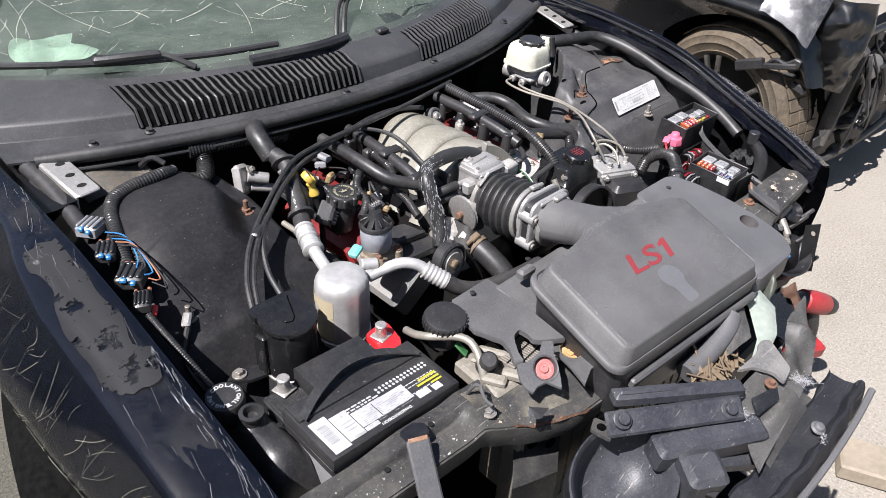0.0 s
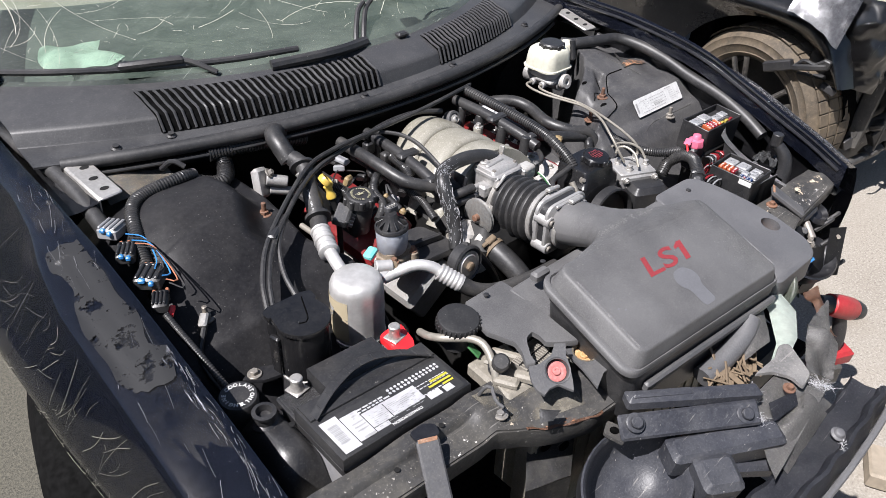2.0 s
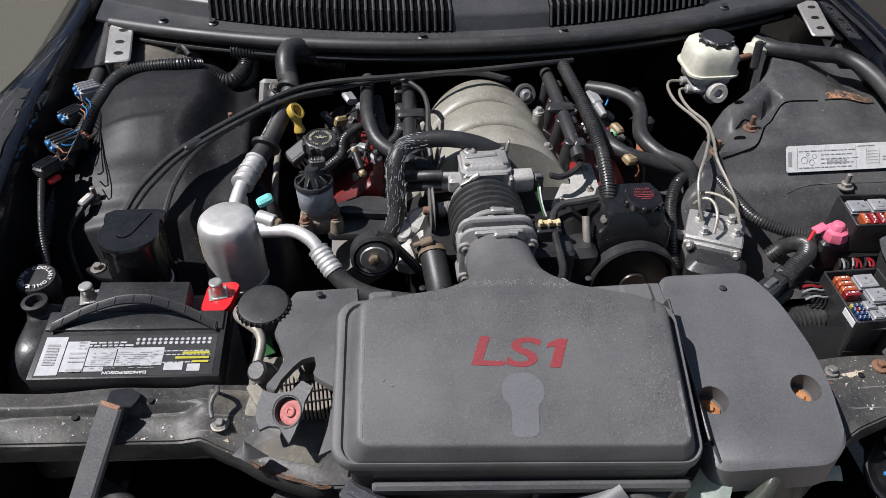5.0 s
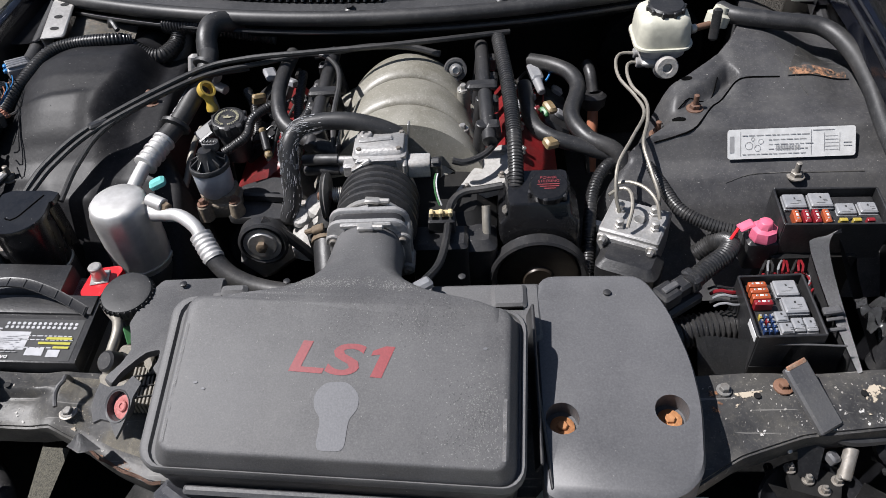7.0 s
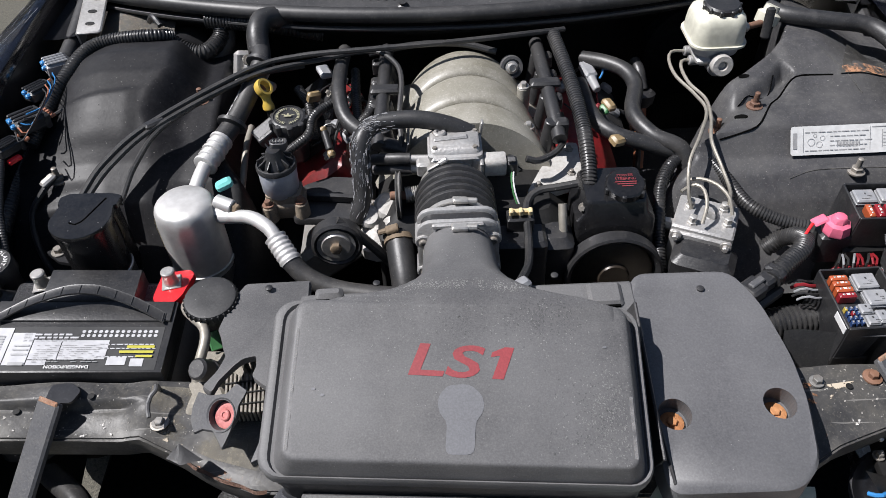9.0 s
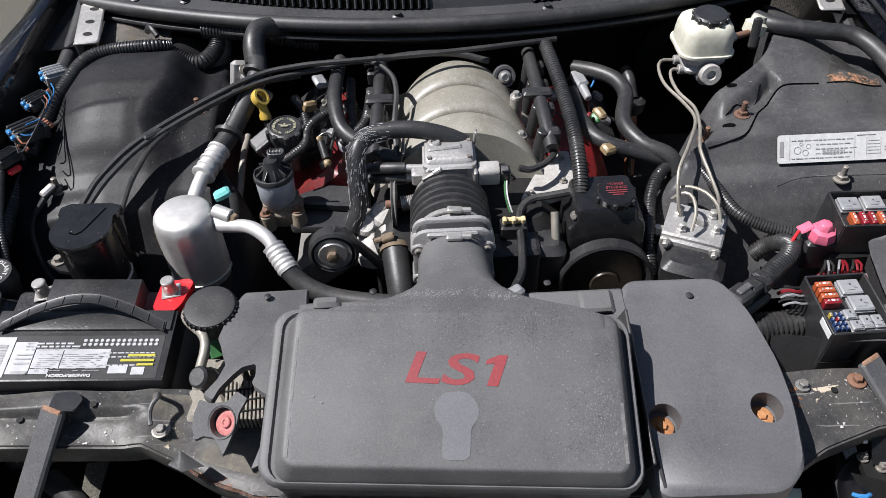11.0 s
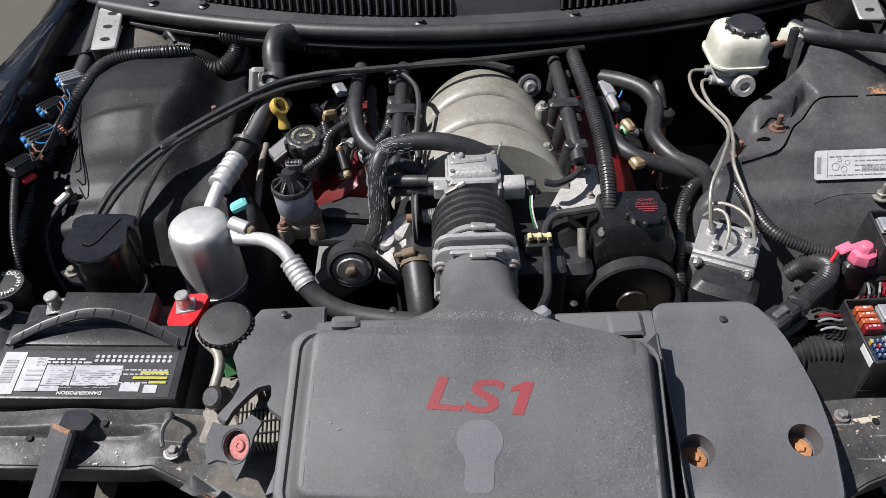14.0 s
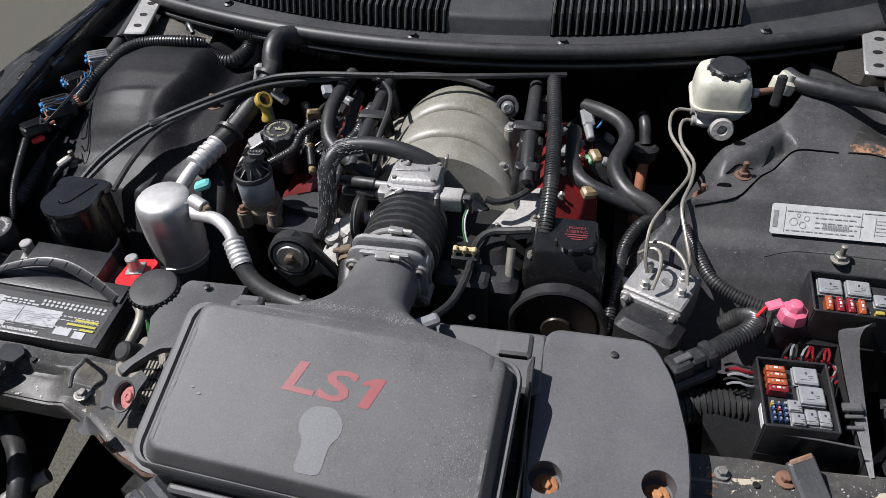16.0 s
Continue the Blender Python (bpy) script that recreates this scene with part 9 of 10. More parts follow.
def panel4(a, b_, c, d, thick=0.004, bow=0.0, rough=0.0, n=14):
    """A bent plastic piece between four corners; bow lifts its middle, rough crumples it."""
    a, b_, c, d = (Vector(p) for p in (a, b_, c, d))
    def at(u, v):
        p = a.lerp(b_, u).lerp(d.lerp(c, u), v)
        p.z += bow * math.sin(math.pi * u) * math.sin(math.pi * v) + rough * noise.noise(p * 24.0)
        return p
    b = B()
    sheet(b, linspace(0, 1, n), linspace(0, 1, n), at)
    bmesh.ops.solidify(b, geom=b.faces[:], thickness=thick)
    return b


def fray_at(p0, p1, n, reach, seed):
    """Thin pale torn fibres along an edge."""
    rng = random.Random(seed)
    p0, p1 = Vector(p0), Vector(p1)
    b = B()
    for _ in range(n):
        p = p0.lerp(p1, rng.random()) + Vector((rng.uniform(-0.003, 0.003), rng.uniform(-0.003, 0.003), 0.001))
        mid = p + Vector((rng.uniform(-1, 1), rng.uniform(-1, 1), rng.uniform(-0.1, 0.6))) * reach * 0.5
        end = mid + Vector((rng.uniform(-1, 1), rng.uniform(-1, 1), rng.uniform(-0.5, 0.5))) * reach * 0.5
        tube(b, [p, mid, end], 0.00018, 4, step=reach / 4)
    return b


carrier = thing("lamp_carrier", "broken blue-black plastic lamp carrier hanging off the front", "lamp carrier", (-0.12, 0.25, 0.45))
along = Vector((0.83, -0.55, -0.05)).normalized()
lean = Matrix.Rotation(radians(-33), 3, "Z") @ Matrix.Rotation(radians(38), 3, "X")
part("ridge", box(B(), (-0.160, 0.303, 0.750), (0.225, 0.026, 0.030), 0.008, spin(0, 3, -34), r=0.004), M_SCRAPED, carrier)
part("ridge_step", box(B(), (-0.205, 0.333, 0.766), (0.10, 0.014, 0.008), 0.003, spin(0, 3, -33)), M_SCRAPED, carrier)
part("bar", box(B(), (-0.188, 0.286, 0.731), (0.232, 0.040, 0.010), 0.004, lean), M_SCRAPED, carrier)
for k in (-0.094, 0.090):
    c = Vector((-0.188, 0.283, 0.737)) + along * k
    part("bolt", lathe(B(), c, (-0.25, -0.5, 0.8), [(0.0155, 0), (0.0155, 0.002), (0.014, 0.003), (0.0095, 0.003), (0.0095, 0.009), (0.008, 0.0105)], 18), M_SCRAPED, carrier, "flanged black bolt")
part("block", box(B(), (-0.153, 0.238, 0.683), (0.196, 0.046, 0.056), 0.009, Matrix.Rotation(radians(-29), 3, "Z") @ Matrix.Rotation(radians(12), 3, "X")), M_SCRAPED, carrier)
part("post", box(B(), (-0.205, 0.226, 0.625), (0.066, 0.060, 0.165), 0.010, Matrix.Rotation(radians(-32), 3, "Z") @ Matrix.Rotation(radians(14), 3, "X")), M_SCRAPED, carrier)
part("plug", lathe(B(), (-0.207, 0.207, 0.640), (-0.25, -0.55, 0.8), [(0.020, 0), (0.021, 0.010), (0.019, 0.012), (0.0135, 0.012), (0.0125, 0.034), (0.010, 0.036)], 6), M_PLASTIC, carrier)
part("arm", box(B(), (-0.120, 0.205, 0.640), (0.17, 0.030, 0.030), 0.006, spin(10, 12, -30)), M_SCRAPED, carrier)
bucket = part("bucket", lathe(B(), (-0.300, 0.292, 0.672), (-0.28, -0.35, 0.9), [(0.060, -0.10), (0.090, -0.06), (0.094, 0.0), (0.097, 0.004), (0.094, 0.007), (0.088, 0.002), (0.083, -0.020), (0.066, -0.052), (0.036, -0.066), (0.004, -0.070)], 40, 0.82), M_SCRAPED, carrier, "dark glossy lamp bucket")
part("eye_bracket", plate(B(), rounded([(-0.300, 0.366), (-0.274, 0.378), (-0.266, 0.351), (-0.293, 0.331)], 0.006), 0.712, 0.718), M_SUPPORT, carrier)
part("eye", lathe(B(), (-0.283, 0.357, 0.7182), (0, 0, 1), [(0.0075, 0), (0.0075, 0.0008)], 14), M_SHADEBLACK, carrier)
for x, y, z in ((-0.322, 0.285, 0.610), (-0.275, 0.262, 0.606)):
    part("stud", stud(B(), (x, y, z), 0.004, 0.016), M_BOLT, carrier)

skin = thing("bumper_piece", "torn black bumper skin with ragged white edges", "bumper", (0.08, 0.17, 0.4))
part("top", panel4((-0.074, 0.246, 0.722), (0.006, 0.246, 0.732), (0.056, 0.176, 0.714), (-0.142, 0.152, 0.672), 0.004, 0.0, 0.006, 20), M_TORNGREY, skin)
part("hump", panel4((-0.108, 0.200, 0.690), (0.040, 0.205, 0.718), (0.060, 0.158, 0.690), (-0.098, 0.148, 0.655), 0.004, 0.026), M_TORNGREY, skin)
part("pocket", panel4((-0.060, 0.222, 0.7285), (-0.005, 0.205, 0.733), (-0.020, 0.190, 0.722), (-0.075, 0.200, 0.716), 0.004, 0.004), M_SCRAPED, skin)


def gutter(u, k):
    """The bumper's edge: a channel with a folded outer lip."""
    w = (0.0, 0.004, 0.030, 0.046, 0.050, 0.055, 0.061, 0.066, 0.070, 0.072)[k]
    h = (0.006, 0.0, -0.003, 0.0, 0.010, 0.014, 0.012, 0.002, -0.020, -0.045)[k]
    return (-0.185 + 0.318 * u + 0.10 * w, 0.172 - 0.006 * u - w * 0.92 - 0.010 * math.sin(math.pi * u) + 0.002 * math.sin(31 * u), 0.638 + 0.064 * u + h + 0.003 * math.sin(19 * u))


b = B()
sheet(b, linspace(0, 1, 40), range(10), gutter)
bmesh.ops.solidify(b, geom=b.faces[:], thickness=0.0028)
part("gutter", b, M_SCRAPED, skin, "scraped channel edge with a folded lip")
part("splitter", tube(B(), [(-0.150, 0.094, 0.612), (-0.02, 0.088, 0.640), (0.09, 0.090, 0.668), (0.162, 0.096, 0.690)], 0.006, 8), M_PANEL, skin)
part("bolt", lathe(B(), (0.012, 0.126, 0.682), (-0.1, -0.3, 1), [(0.0125, 0), (0.0125, 0.002), (0.009, 0.004), (0.0075, 0.009), (0.006, 0.010)], 16), M_PANEL, skin)
part("rust_bolt", bolt(B(), (-0.010, 0.214, 0.734), 0.006, (-0.1, -0.2, 1), 1.7), M_RUSTDARK, skin, "small rusty bolt")
for p0, p1, n, reach, seed in (((-0.085, 0.238, 0.735), (-0.060, 0.250, 0.742), 60, 0.016, 1), ((-0.095, 0.225, 0.725), (-0.080, 0.195, 0.695), 110, 0.018, 2), ((-0.090, 0.190, 0.690), (-0.110, 0.170, 0.668), 40, 0.012, 3),
                               ((0.040, 0.196, 0.722), (0.064, 0.176, 0.716), 90, 0.022, 4), ((-0.005, 0.112, 0.690), (-0.020, 0.106, 0.686), 30, 0.008, 5), ((0.135, 0.118, 0.708), (0.150, 0.112, 0.706), 40, 0.009, 6)):
    part("fray", fray_at(p0, p1, n, reach, seed), M_FIBRE, skin, "pale torn fibres")
b = B()
plate(b, rounded([(-0.032, 0.266), (-0.004, 0.250), (0.012, 0.222), (0.006, 0.198), (0.044, 0.204), (0.078, 0.262), (0.060, 0.272), (0.030, 0.262)], 0.008), 0.735, 0.741, 0.003, lambda x, y: 0.06 * (x - 0.02) + 0.10 * (y - 0.23))
solo("rubber_scrap", b, M_TORNGREY, "torn grainy grey rubber scrap on the bumper", "scrap")
rng = random.Random(9)
mat_heap = thing("torn_mat", "splintered brown fibre stuffing under the airbox", "debris", (-0.01, 0.31, 0.685))
for i in range(46):
    p = Vector((-0.070 + rng.random() * 0.12, 0.290 + rng.random() * 0.045, 0.690 + rng.random() * 0.03))
    part("splinter", box(B(), p, (rng.uniform(0.002, 0.010), rng.uniform(0.015, 0.075), 0.003), 0.001, spin(rng.uniform(-35, 40), rng.uniform(-35, 35), rng.uniform(-75, 0))), M_TORN, mat_heap)
b = B()
strip_a = [curve_of((0, p), (0.4, q), (0.75, r), (1, s)) for p, q, r, s in ((0.203, 0.159, 0.089, 0.026), (0.388, 0.336, 0.284, 0.264))]
strip_b = [curve_of((0, p), (0.4, q), (0.75, r), (1, s)) for p, q, r, s in ((0.233, 0.198, 0.132, 0.045), (0.361, 0.302, 0.266, 0.247))]
sheet(b, linspace(0, 1, 8), linspace(0, 1, 20), lambda u, v: (strip_a[0](v) * (1 - u) + strip_b[0](v) * u, strip_a[1](v) * (1 - u) + strip_b[1](v) * u, 0.728 + 0.007 * math.sin(math.pi * u) - 0.006 * v), 0)
bmesh.ops.solidify(b, geom=b.faces[:], thickness=0.003)
solo("lamp_strip", b, M_GREENPANEL, "pale green plastic lamp strip under the airbox", "strip")
solo("lamp_flap", panel4((0.104, 0.366, 0.735), (0.150, 0.345, 0.738), (0.072, 0.290, 0.732), (0.010, 0.300, 0.722), 0.004, 0.014, 0.008, 22), M_TORNGREY, "dirty grey plastic flap beside the lamp strip", "flap")
solo("crumpled_liner", panel4((0.190, 0.275, 0.705), (0.330, 0.290, 0.690), (0.150, 0.190, 0.680), (0.070, 0.215, 0.700), 0.004, 0.012, 0.030, 40), M_TORNGREY, "crumpled dirty black liner at the torn front", "liner")
solo("rusty_stay", panel4((0.300, 0.330, 0.705), (0.325, 0.315, 0.705), (0.275, 0.235, 0.655), (0.250, 0.255, 0.680), 0.003, 0.012, 0.03, 16), M_RUSTDARK, "rusty bent stay at the torn front", "stay")
b = B()
tube(b, [(-0.06, 0.335, 0.70), (0.0, 0.33, 0.715), (0.05, 0.33, 0.735), (0.08, 0.34, 0.75)], 0.020, 12)
solo("duct_stub", b, M_PANEL, "grey plastic duct stub under the airbox", "duct")
b = B()
box(b, (-0.03, 0.347, 0.762), (0.38, 0.012, 0.020), 0.004, spin(10, 2, -3))
solo("front_lip", b, M_FLAP, "scuffed black plastic lip under the airbox", "lip")

solo("torn_strip", panel4((0.235, 0.380, 0.705), (0.388, 0.378, 0.703), (0.388, 0.362, 0.690), (0.240, 0.362, 0.690), 0.003, 0.004, 0.01), M_GREENPANEL, "pale dirty plastic strip under the baffle", "strip")
hose("brake_duct", [(-0.62, 0.50, 0.60), (-0.55, 0.44, 0.62), (-0.52, 0.38, 0.60), (-0.53, 0.33, 0.52), (-0.56, 0.30, 0.42)], 0.016, M_RUBBER, "black hose hanging below the support")
hose("stay_rod", [(-0.60, 0.34, 0.56), (-0.55, 0.39, 0.585), (-0.50, 0.43, 0.60)], 0.011, M_GREYALU, "dull grey stay rod below the support", "rod")
lowbar = B()
box(lowbar, (-0.10, 0.36, 0.50), (0.95, 0.06, 0.10), 0.01)
solo("bumper_beam", lowbar, M_DARK, "grimy black bumper beam below the support", "beam")

bracket = thing("radiator_bracket", "dirty beige steel bracket with a slot below the support", "bracket", (-0.32, 0.44, 0.56))
part("plate", panel4((-0.330, 0.485, 0.640), (-0.250, 0.448, 0.640), (-0.318, 0.396, 0.600), (-0.390, 0.430, 0.590), 0.004, 0.006, 0.006, 16), M_SUPPORT, bracket)
part("flange", panel4((-0.390, 0.430, 0.590), (-0.318, 0.396, 0.600), (-0.320, 0.394, 0.530), (-0.392, 0.428, 0.530), 0.004), M_SUPPORT, bracket)
for x, y, z in ((-0.325, 0.448, 0.632), (-0.300, 0.430, 0.630)):
    part("slot", lathe(B(), (x, y, z), (-0.3, -0.5, 0.8), [(0.011, 0), (0.011, 0.0012)], 14, 0.5), M_SHADEBLACK, bracket)

# ---- right front corner: bent rails and loose lamp parts ----
corner = thing("lamp_mount", "glossy black lamp mount with plated adjuster screws", "lamp mount", (0.53, 0.42, 0.56))
part("bucket", lathe(B(), (0.535, 0.405, 0.625), (-0.15, -0.35, 0.92), [(0.040, -0.05), (0.058, -0.02), (0.064, 0.004), (0.067, 0.010), (0.063, 0.013), (0.057, 0.004), (0.040, -0.012), (0.012, -0.016)], 36, 0.85), M_BLACKSTEEL, corner, "glossy black lamp bucket")
part("plate", plate(B(), rounded([(0.505, 0.395), (0.560, 0.392), (0.575, 0.430), (0.540, 0.452), (0.508, 0.445)], 0.008), 0.640, 0.650), M_DARK, corner)
for x, y, z in ((0.530, 0.426, 0.652), (0.546, 0.412, 0.650), (0.512, 0.442, 0.652), (0.566, 0.425, 0.650)):
    part("screw", stud(B(), (x, y, z), 0.0026, 0.013), M_BOLT, corner)
part("arm", panel4((0.518, 0.462, 0.690), (0.548, 0.450, 0.688), (0.540, 0.425, 0.655), (0.518, 0.430, 0.655), 0.004), M_PLASTIC, corner)
part("peg", rod(B(), (0.508, 0.447, 0.682), (0.500, 0.456, 0.690), 0.0035), M_STEEL, corner)
part("motor", rod(B(), (0.572, 0.425, 0.655), (0.585, 0.455, 0.680), 0.009), M_BOLT, corner)
part("motor_plug", box(B(), (0.560, 0.445, 0.672), (0.016, 0.016, 0.014), 0.003, spin(10, 20, 30)), M_FLAP, corner)
part("wire", tube(B(), [(0.478, 0.392, 0.650), (0.486, 0.384, 0.658), (0.497, 0.388, 0.655)], 0.003, 8), M_BLUE, corner)
part("lead", tube(B(), [(0.500, 0.467, 0.615), (0.497, 0.450, 0.62), (0.489, 0.430, 0.615), (0.492, 0.412, 0.60)], 0.0065, 8, ribs=0.006), M_LOOM, corner)
part("stay", tube(B(), [(0.545, 0.470, 0.700), (0.580, 0.458, 0.690), (0.64, 0.462, 0.690)], 0.007, 8), M_SEAL, corner)
flag = thing("bracket_plate", "black folded steel bracket standing out from the corner", "bracket", (0.56, 0.38, 0.5))
def flag_plate():
    b = panel4((0.575, 0.398, 0.697), (0.602, 0.374, 0.700), (0.583, 0.350, 0.588), (0.556, 0.374, 0.586), 0.003)
    return b
part("plate", flag_plate(), M_PLASTIC, flag)
for u, v in ((0.55, 0.18), (0.55, 0.86)):
    p = Vector((0.575, 0.398, 0.697)).lerp(Vector((0.602, 0.374, 0.700)), u).lerp(Vector((0.556, 0.374, 0.586)).lerp(Vector((0.583, 0.350, 0.588)), u), v)
    part("hole", lathe(B(), p + Vector((-0.002, -0.002, 0.0005)), (-0.66, -0.72, 0.2), [(0.0042, 0), (0.0042, 0.0016)], 12, 1.5), M_GROUNDPALE, flag)
part("arm", panel4((0.465, 0.402, 0.690), (0.565, 0.392, 0.655), (0.556, 0.374, 0.590), (0.500, 0.385, 0.640), 0.004), M_PLASTIC, flag)
part("foot", panel4((0.500, 0.385, 0.640), (0.556, 0.374, 0.590), (0.560, 0.385, 0.540), (0.500, 0.395, 0.545), 0.004), M_PLASTIC, flag)
solo("bent_rail", panel4((0.690, 0.545, 0.702), (0.762, 0.512, 0.700), (0.764, 0.455, 0.695), (0.640, 0.472, 0.695), 0.006, 0.006, 0.02, 20), M_SUPPORT, "bent dirty steel rail end with flaking paint", "rail")
solo("rubber_bump", lathe(B(), (0.652, 0.466, 0.660), (-0.2, -0.5, 0.8), [(0.02, -0.02), (0.030, 0), (0.030, 0.02), (0.022, 0.028), (0.014, 0.018)], 20), M_BLACKSTEEL, "shiny black rubber bump stop", "bump stop")
solo("green_sack", panel4((0.290, 0.386, 0.715), (0.378, 0.378, 0.700), (0.290, 0.330, 0.680), (0.222, 0.325, 0.700), 0.003, 0.02, 0.05, 22), surf("dull_green_plastic", (0.13, 0.15, 0.12), (0.07, 0.082, 0.066), 0.35, bump=0.1, dust=0.3), "dull green torn plastic under the baffle", "sheet")
b = B()
tube(b, [(0.655, 0.565, 0.70), (0.665, 0.57, 0.76), (0.66, 0.59, 0.79), (0.655, 0.605, 0.80)], 0.022, 10, r1=0.012)
rod(b, (0.655, 0.60, 0.795), (0.655, 0.60, 0.825), 0.013, n=12)
solo("rubber_buffer", b, M_PLASTIC, "black bonnet buffer on a bent bracket", "buffer")
torn = thing("torn_loom", "tangle of torn black wiring at the corner", "wiring", (0.62, 0.42, 0.5))
for i in range(9):
    p = Vector((0.60 + random.uniform(-0.06, 0.10), 0.42 + random.uniform(-0.05, 0.05), 0.60 + random.uniform(-0.1, 0.06)))
    part("wire", tube(B(), [p, p + Vector((0.03, -0.02, 0.03)), p + Vector((0.05, 0.01, -0.02)), p + Vector((0.02, 0.05, -0.05))], 0.005, 8), M_LOOM, torn)

drill = thing("drill", "red and black cordless drill standing on a steel beam", "drill", (0.80, 0.33, 0.22))
dx = Vector((0.80, -0.42, -0.36)).normalized()
dc = Vector((0.715, 0.375, 0.415))
part("body", lathe(B(), dc, dx, [(0.020, 0), (0.028, 0.005), (0.031, 0.04), (0.030, 0.085), (0.024, 0.10)], 20), M_DRILLRED, drill)
part("motor_cap", lathe(B(), dc + dx * 0.095, dx, [(0.026, 0), (0.027, 0.01), (0.022, 0.028), (0.010, 0.032)], 20), M_PLASTIC, drill)
part("chuck", lathe(B(), dc - dx * 0.045, dx, [(0.010, 0), (0.019, 0.008), (0.021, 0.04), (0.024, 0.046)], 18), M_PLASTIC, drill)
part("bit", rod(B(), dc - dx * 0.075, dc - dx * 0.04, 0.004), M_STEEL, drill)
part("grip", tube(B(), [dc + dx * 0.055 + Vector((0, 0, -0.02)), dc + dx * 0.065 + Vector((0, -0.01, -0.08)), dc + dx * 0.06 + Vector((0, -0.015, -0.125))], 0.018, 12), M_PLASTIC, drill)
part("battery_pack", box(B(), dc + dx * 0.055 + Vector((0, -0.02, -0.15)), (0.10, 0.055, 0.045), 0.008, spin(5, 0, -25)), M_DRILLRED, drill)

b = B()
box(b, (0.655, 0.375, 0.195), (0.27, 0.06, 0.07), 0.008, spin(0, 0, -25))
box(b, (0.60, 0.46, 0.20), (0.08, 0.30, 0.10), 0.008)
solo("crash_beam", b, M_SUPPORT, "bent dirty steel crash beam end", "beam")
b = B()
box(b, (0.89, -0.27, 0.027), (0.118, 0.90, 0.05), 0.006, spin(0, 0, 25))
solo("board", b, M_WOOD, "weathered wooden board lying on the ground", "board")
b = B()
rod(b, (1.55, 1.15, 0.006), (1.85, 0.92, 0.006), 0.004, n=8)
solo("ground_wire", b, M_RUBBER, "black wire end lying on the ground", "wire")

# loose wires between the fuse boxes
wiring = thing("fuse_wiring", "bundle of red and grey wires between the fuse boxes", "wiring", (0.52, 0.68, 0.72))
part("wire", tube(B(), [(0.528, 0.703, 0.765), (0.516, 0.683, 0.772), (0.515, 0.682, 0.755)], 0.0019, 6), M_LOOM, wiring)
part("wire", tube(B(), [(0.531, 0.702, 0.765), (0.523, 0.683, 0.772), (0.527, 0.681, 0.755)], 0.0018, 6), M_GREYPL, wiring)
part("wire", tube(B(), [(0.534, 0.702, 0.765), (0.530, 0.682, 0.772), (0.529, 0.681, 0.755)], 0.0019, 6), M_LOOM, wiring)
part("wire", tube(B(), [(0.549, 0.702, 0.765), (0.537, 0.682, 0.772), (0.541, 0.681, 0.755)], 0.0018, 6), M_GREYPL, wiring)
part("wire", tube(B(), [(0.552, 0.702, 0.765), (0.544, 0.682, 0.772), (0.543, 0.681, 0.755)], 0.0019, 6), M_FUSER, wiring)
part("wire", tube(B(), [(0.555, 0.701, 0.765), (0.550, 0.682, 0.772), (0.555, 0.680, 0.755)], 0.0019, 6), M_FUSER, wiring)
part("wire", tube(B(), [(0.569, 0.701, 0.765), (0.557, 0.681, 0.772), (0.556, 0.680, 0.755)], 0.0019, 6), M_LOOM, wiring)
part("wire", tube(B(), [(0.572, 0.701, 0.765), (0.564, 0.681, 0.772), (0.569, 0.680, 0.755)], 0.0019, 6), M_FUSER, wiring)
part("wire", tube(B(), [(0.575, 0.701, 0.765), (0.571, 0.681, 0.772), (0.570, 0.680, 0.755)], 0.0019, 6), M_FUSER, wiring)
part("wire", tube(B(), [(0.440, 0.661, 0.755), (0.450, 0.657, 0.765), (0.466, 0.655, 0.762), (0.487, 0.663, 0.755)], 0.0018, 6), M_LOOM, wiring)
part("wire", tube(B(), [(0.441, 0.652, 0.755), (0.451, 0.649, 0.765), (0.466, 0.647, 0.762), (0.485, 0.655, 0.755)], 0.0026, 6), M_FUSER, wiring)
part("wire", tube(B(), [(0.443, 0.644, 0.755), (0.453, 0.641, 0.765), (0.468, 0.639, 0.762), (0.483, 0.647, 0.755)], 0.0018, 6), M_GREYPL, wiring)
part("wire", tube(B(), [(0.437, 0.636, 0.755), (0.446, 0.633, 0.765), (0.461, 0.631, 0.762), (0.481, 0.638, 0.755)], 0.0018, 6), M_LOOM, wiring)
part("wire", tube(B(), [(0.441, 0.629, 0.755), (0.451, 0.626, 0.765), (0.466, 0.624, 0.762), (0.480, 0.632, 0.755)], 0.0018, 6), M_GREYPL, wiring)

# ---- the black car behind ----
other = thing("parked_car", "shiny black coupe with a broken front end", "car", (1.9, 1.6, 0))
WC = Vector((1.80, 1.165, 0.335))
wheel = part("wheel", lathe(B(), WC + Vector((-0.05, 0, 0)), (1, 0, 0), [(0.225, 0), (0.236, -0.010), (0.240, -0.013), (0.243, -0.011), (0.268, -0.019), (0.272, -0.0225), (0.276, -0.0195), (0.296, -0.016), (0.300, -0.018), (0.304, -0.012), (0.322, 0.008), (0.330, 0.03), (0.333, 0.11), (0.330, 0.19), (0.322, 0.212), (0.305, 0.23), (0.24, 0.22)], 64, 1.0, False), M_TYRE, other, "dusty black tyre")
for k in range(44):
    a = math.tau * k / 44
    for dx_ in (0.034, 0.090, 0.148):
        c = WC + Vector((-0.05 + dx_, 0.333 * math.cos(a), 0.333 * math.sin(a)))
        part("tread_block", box(B(), c, (0.049, 0.0435, 0.007), 0.0016, spin(math.degrees(a) - 90, 0, 0)), M_TYRE, wheel)
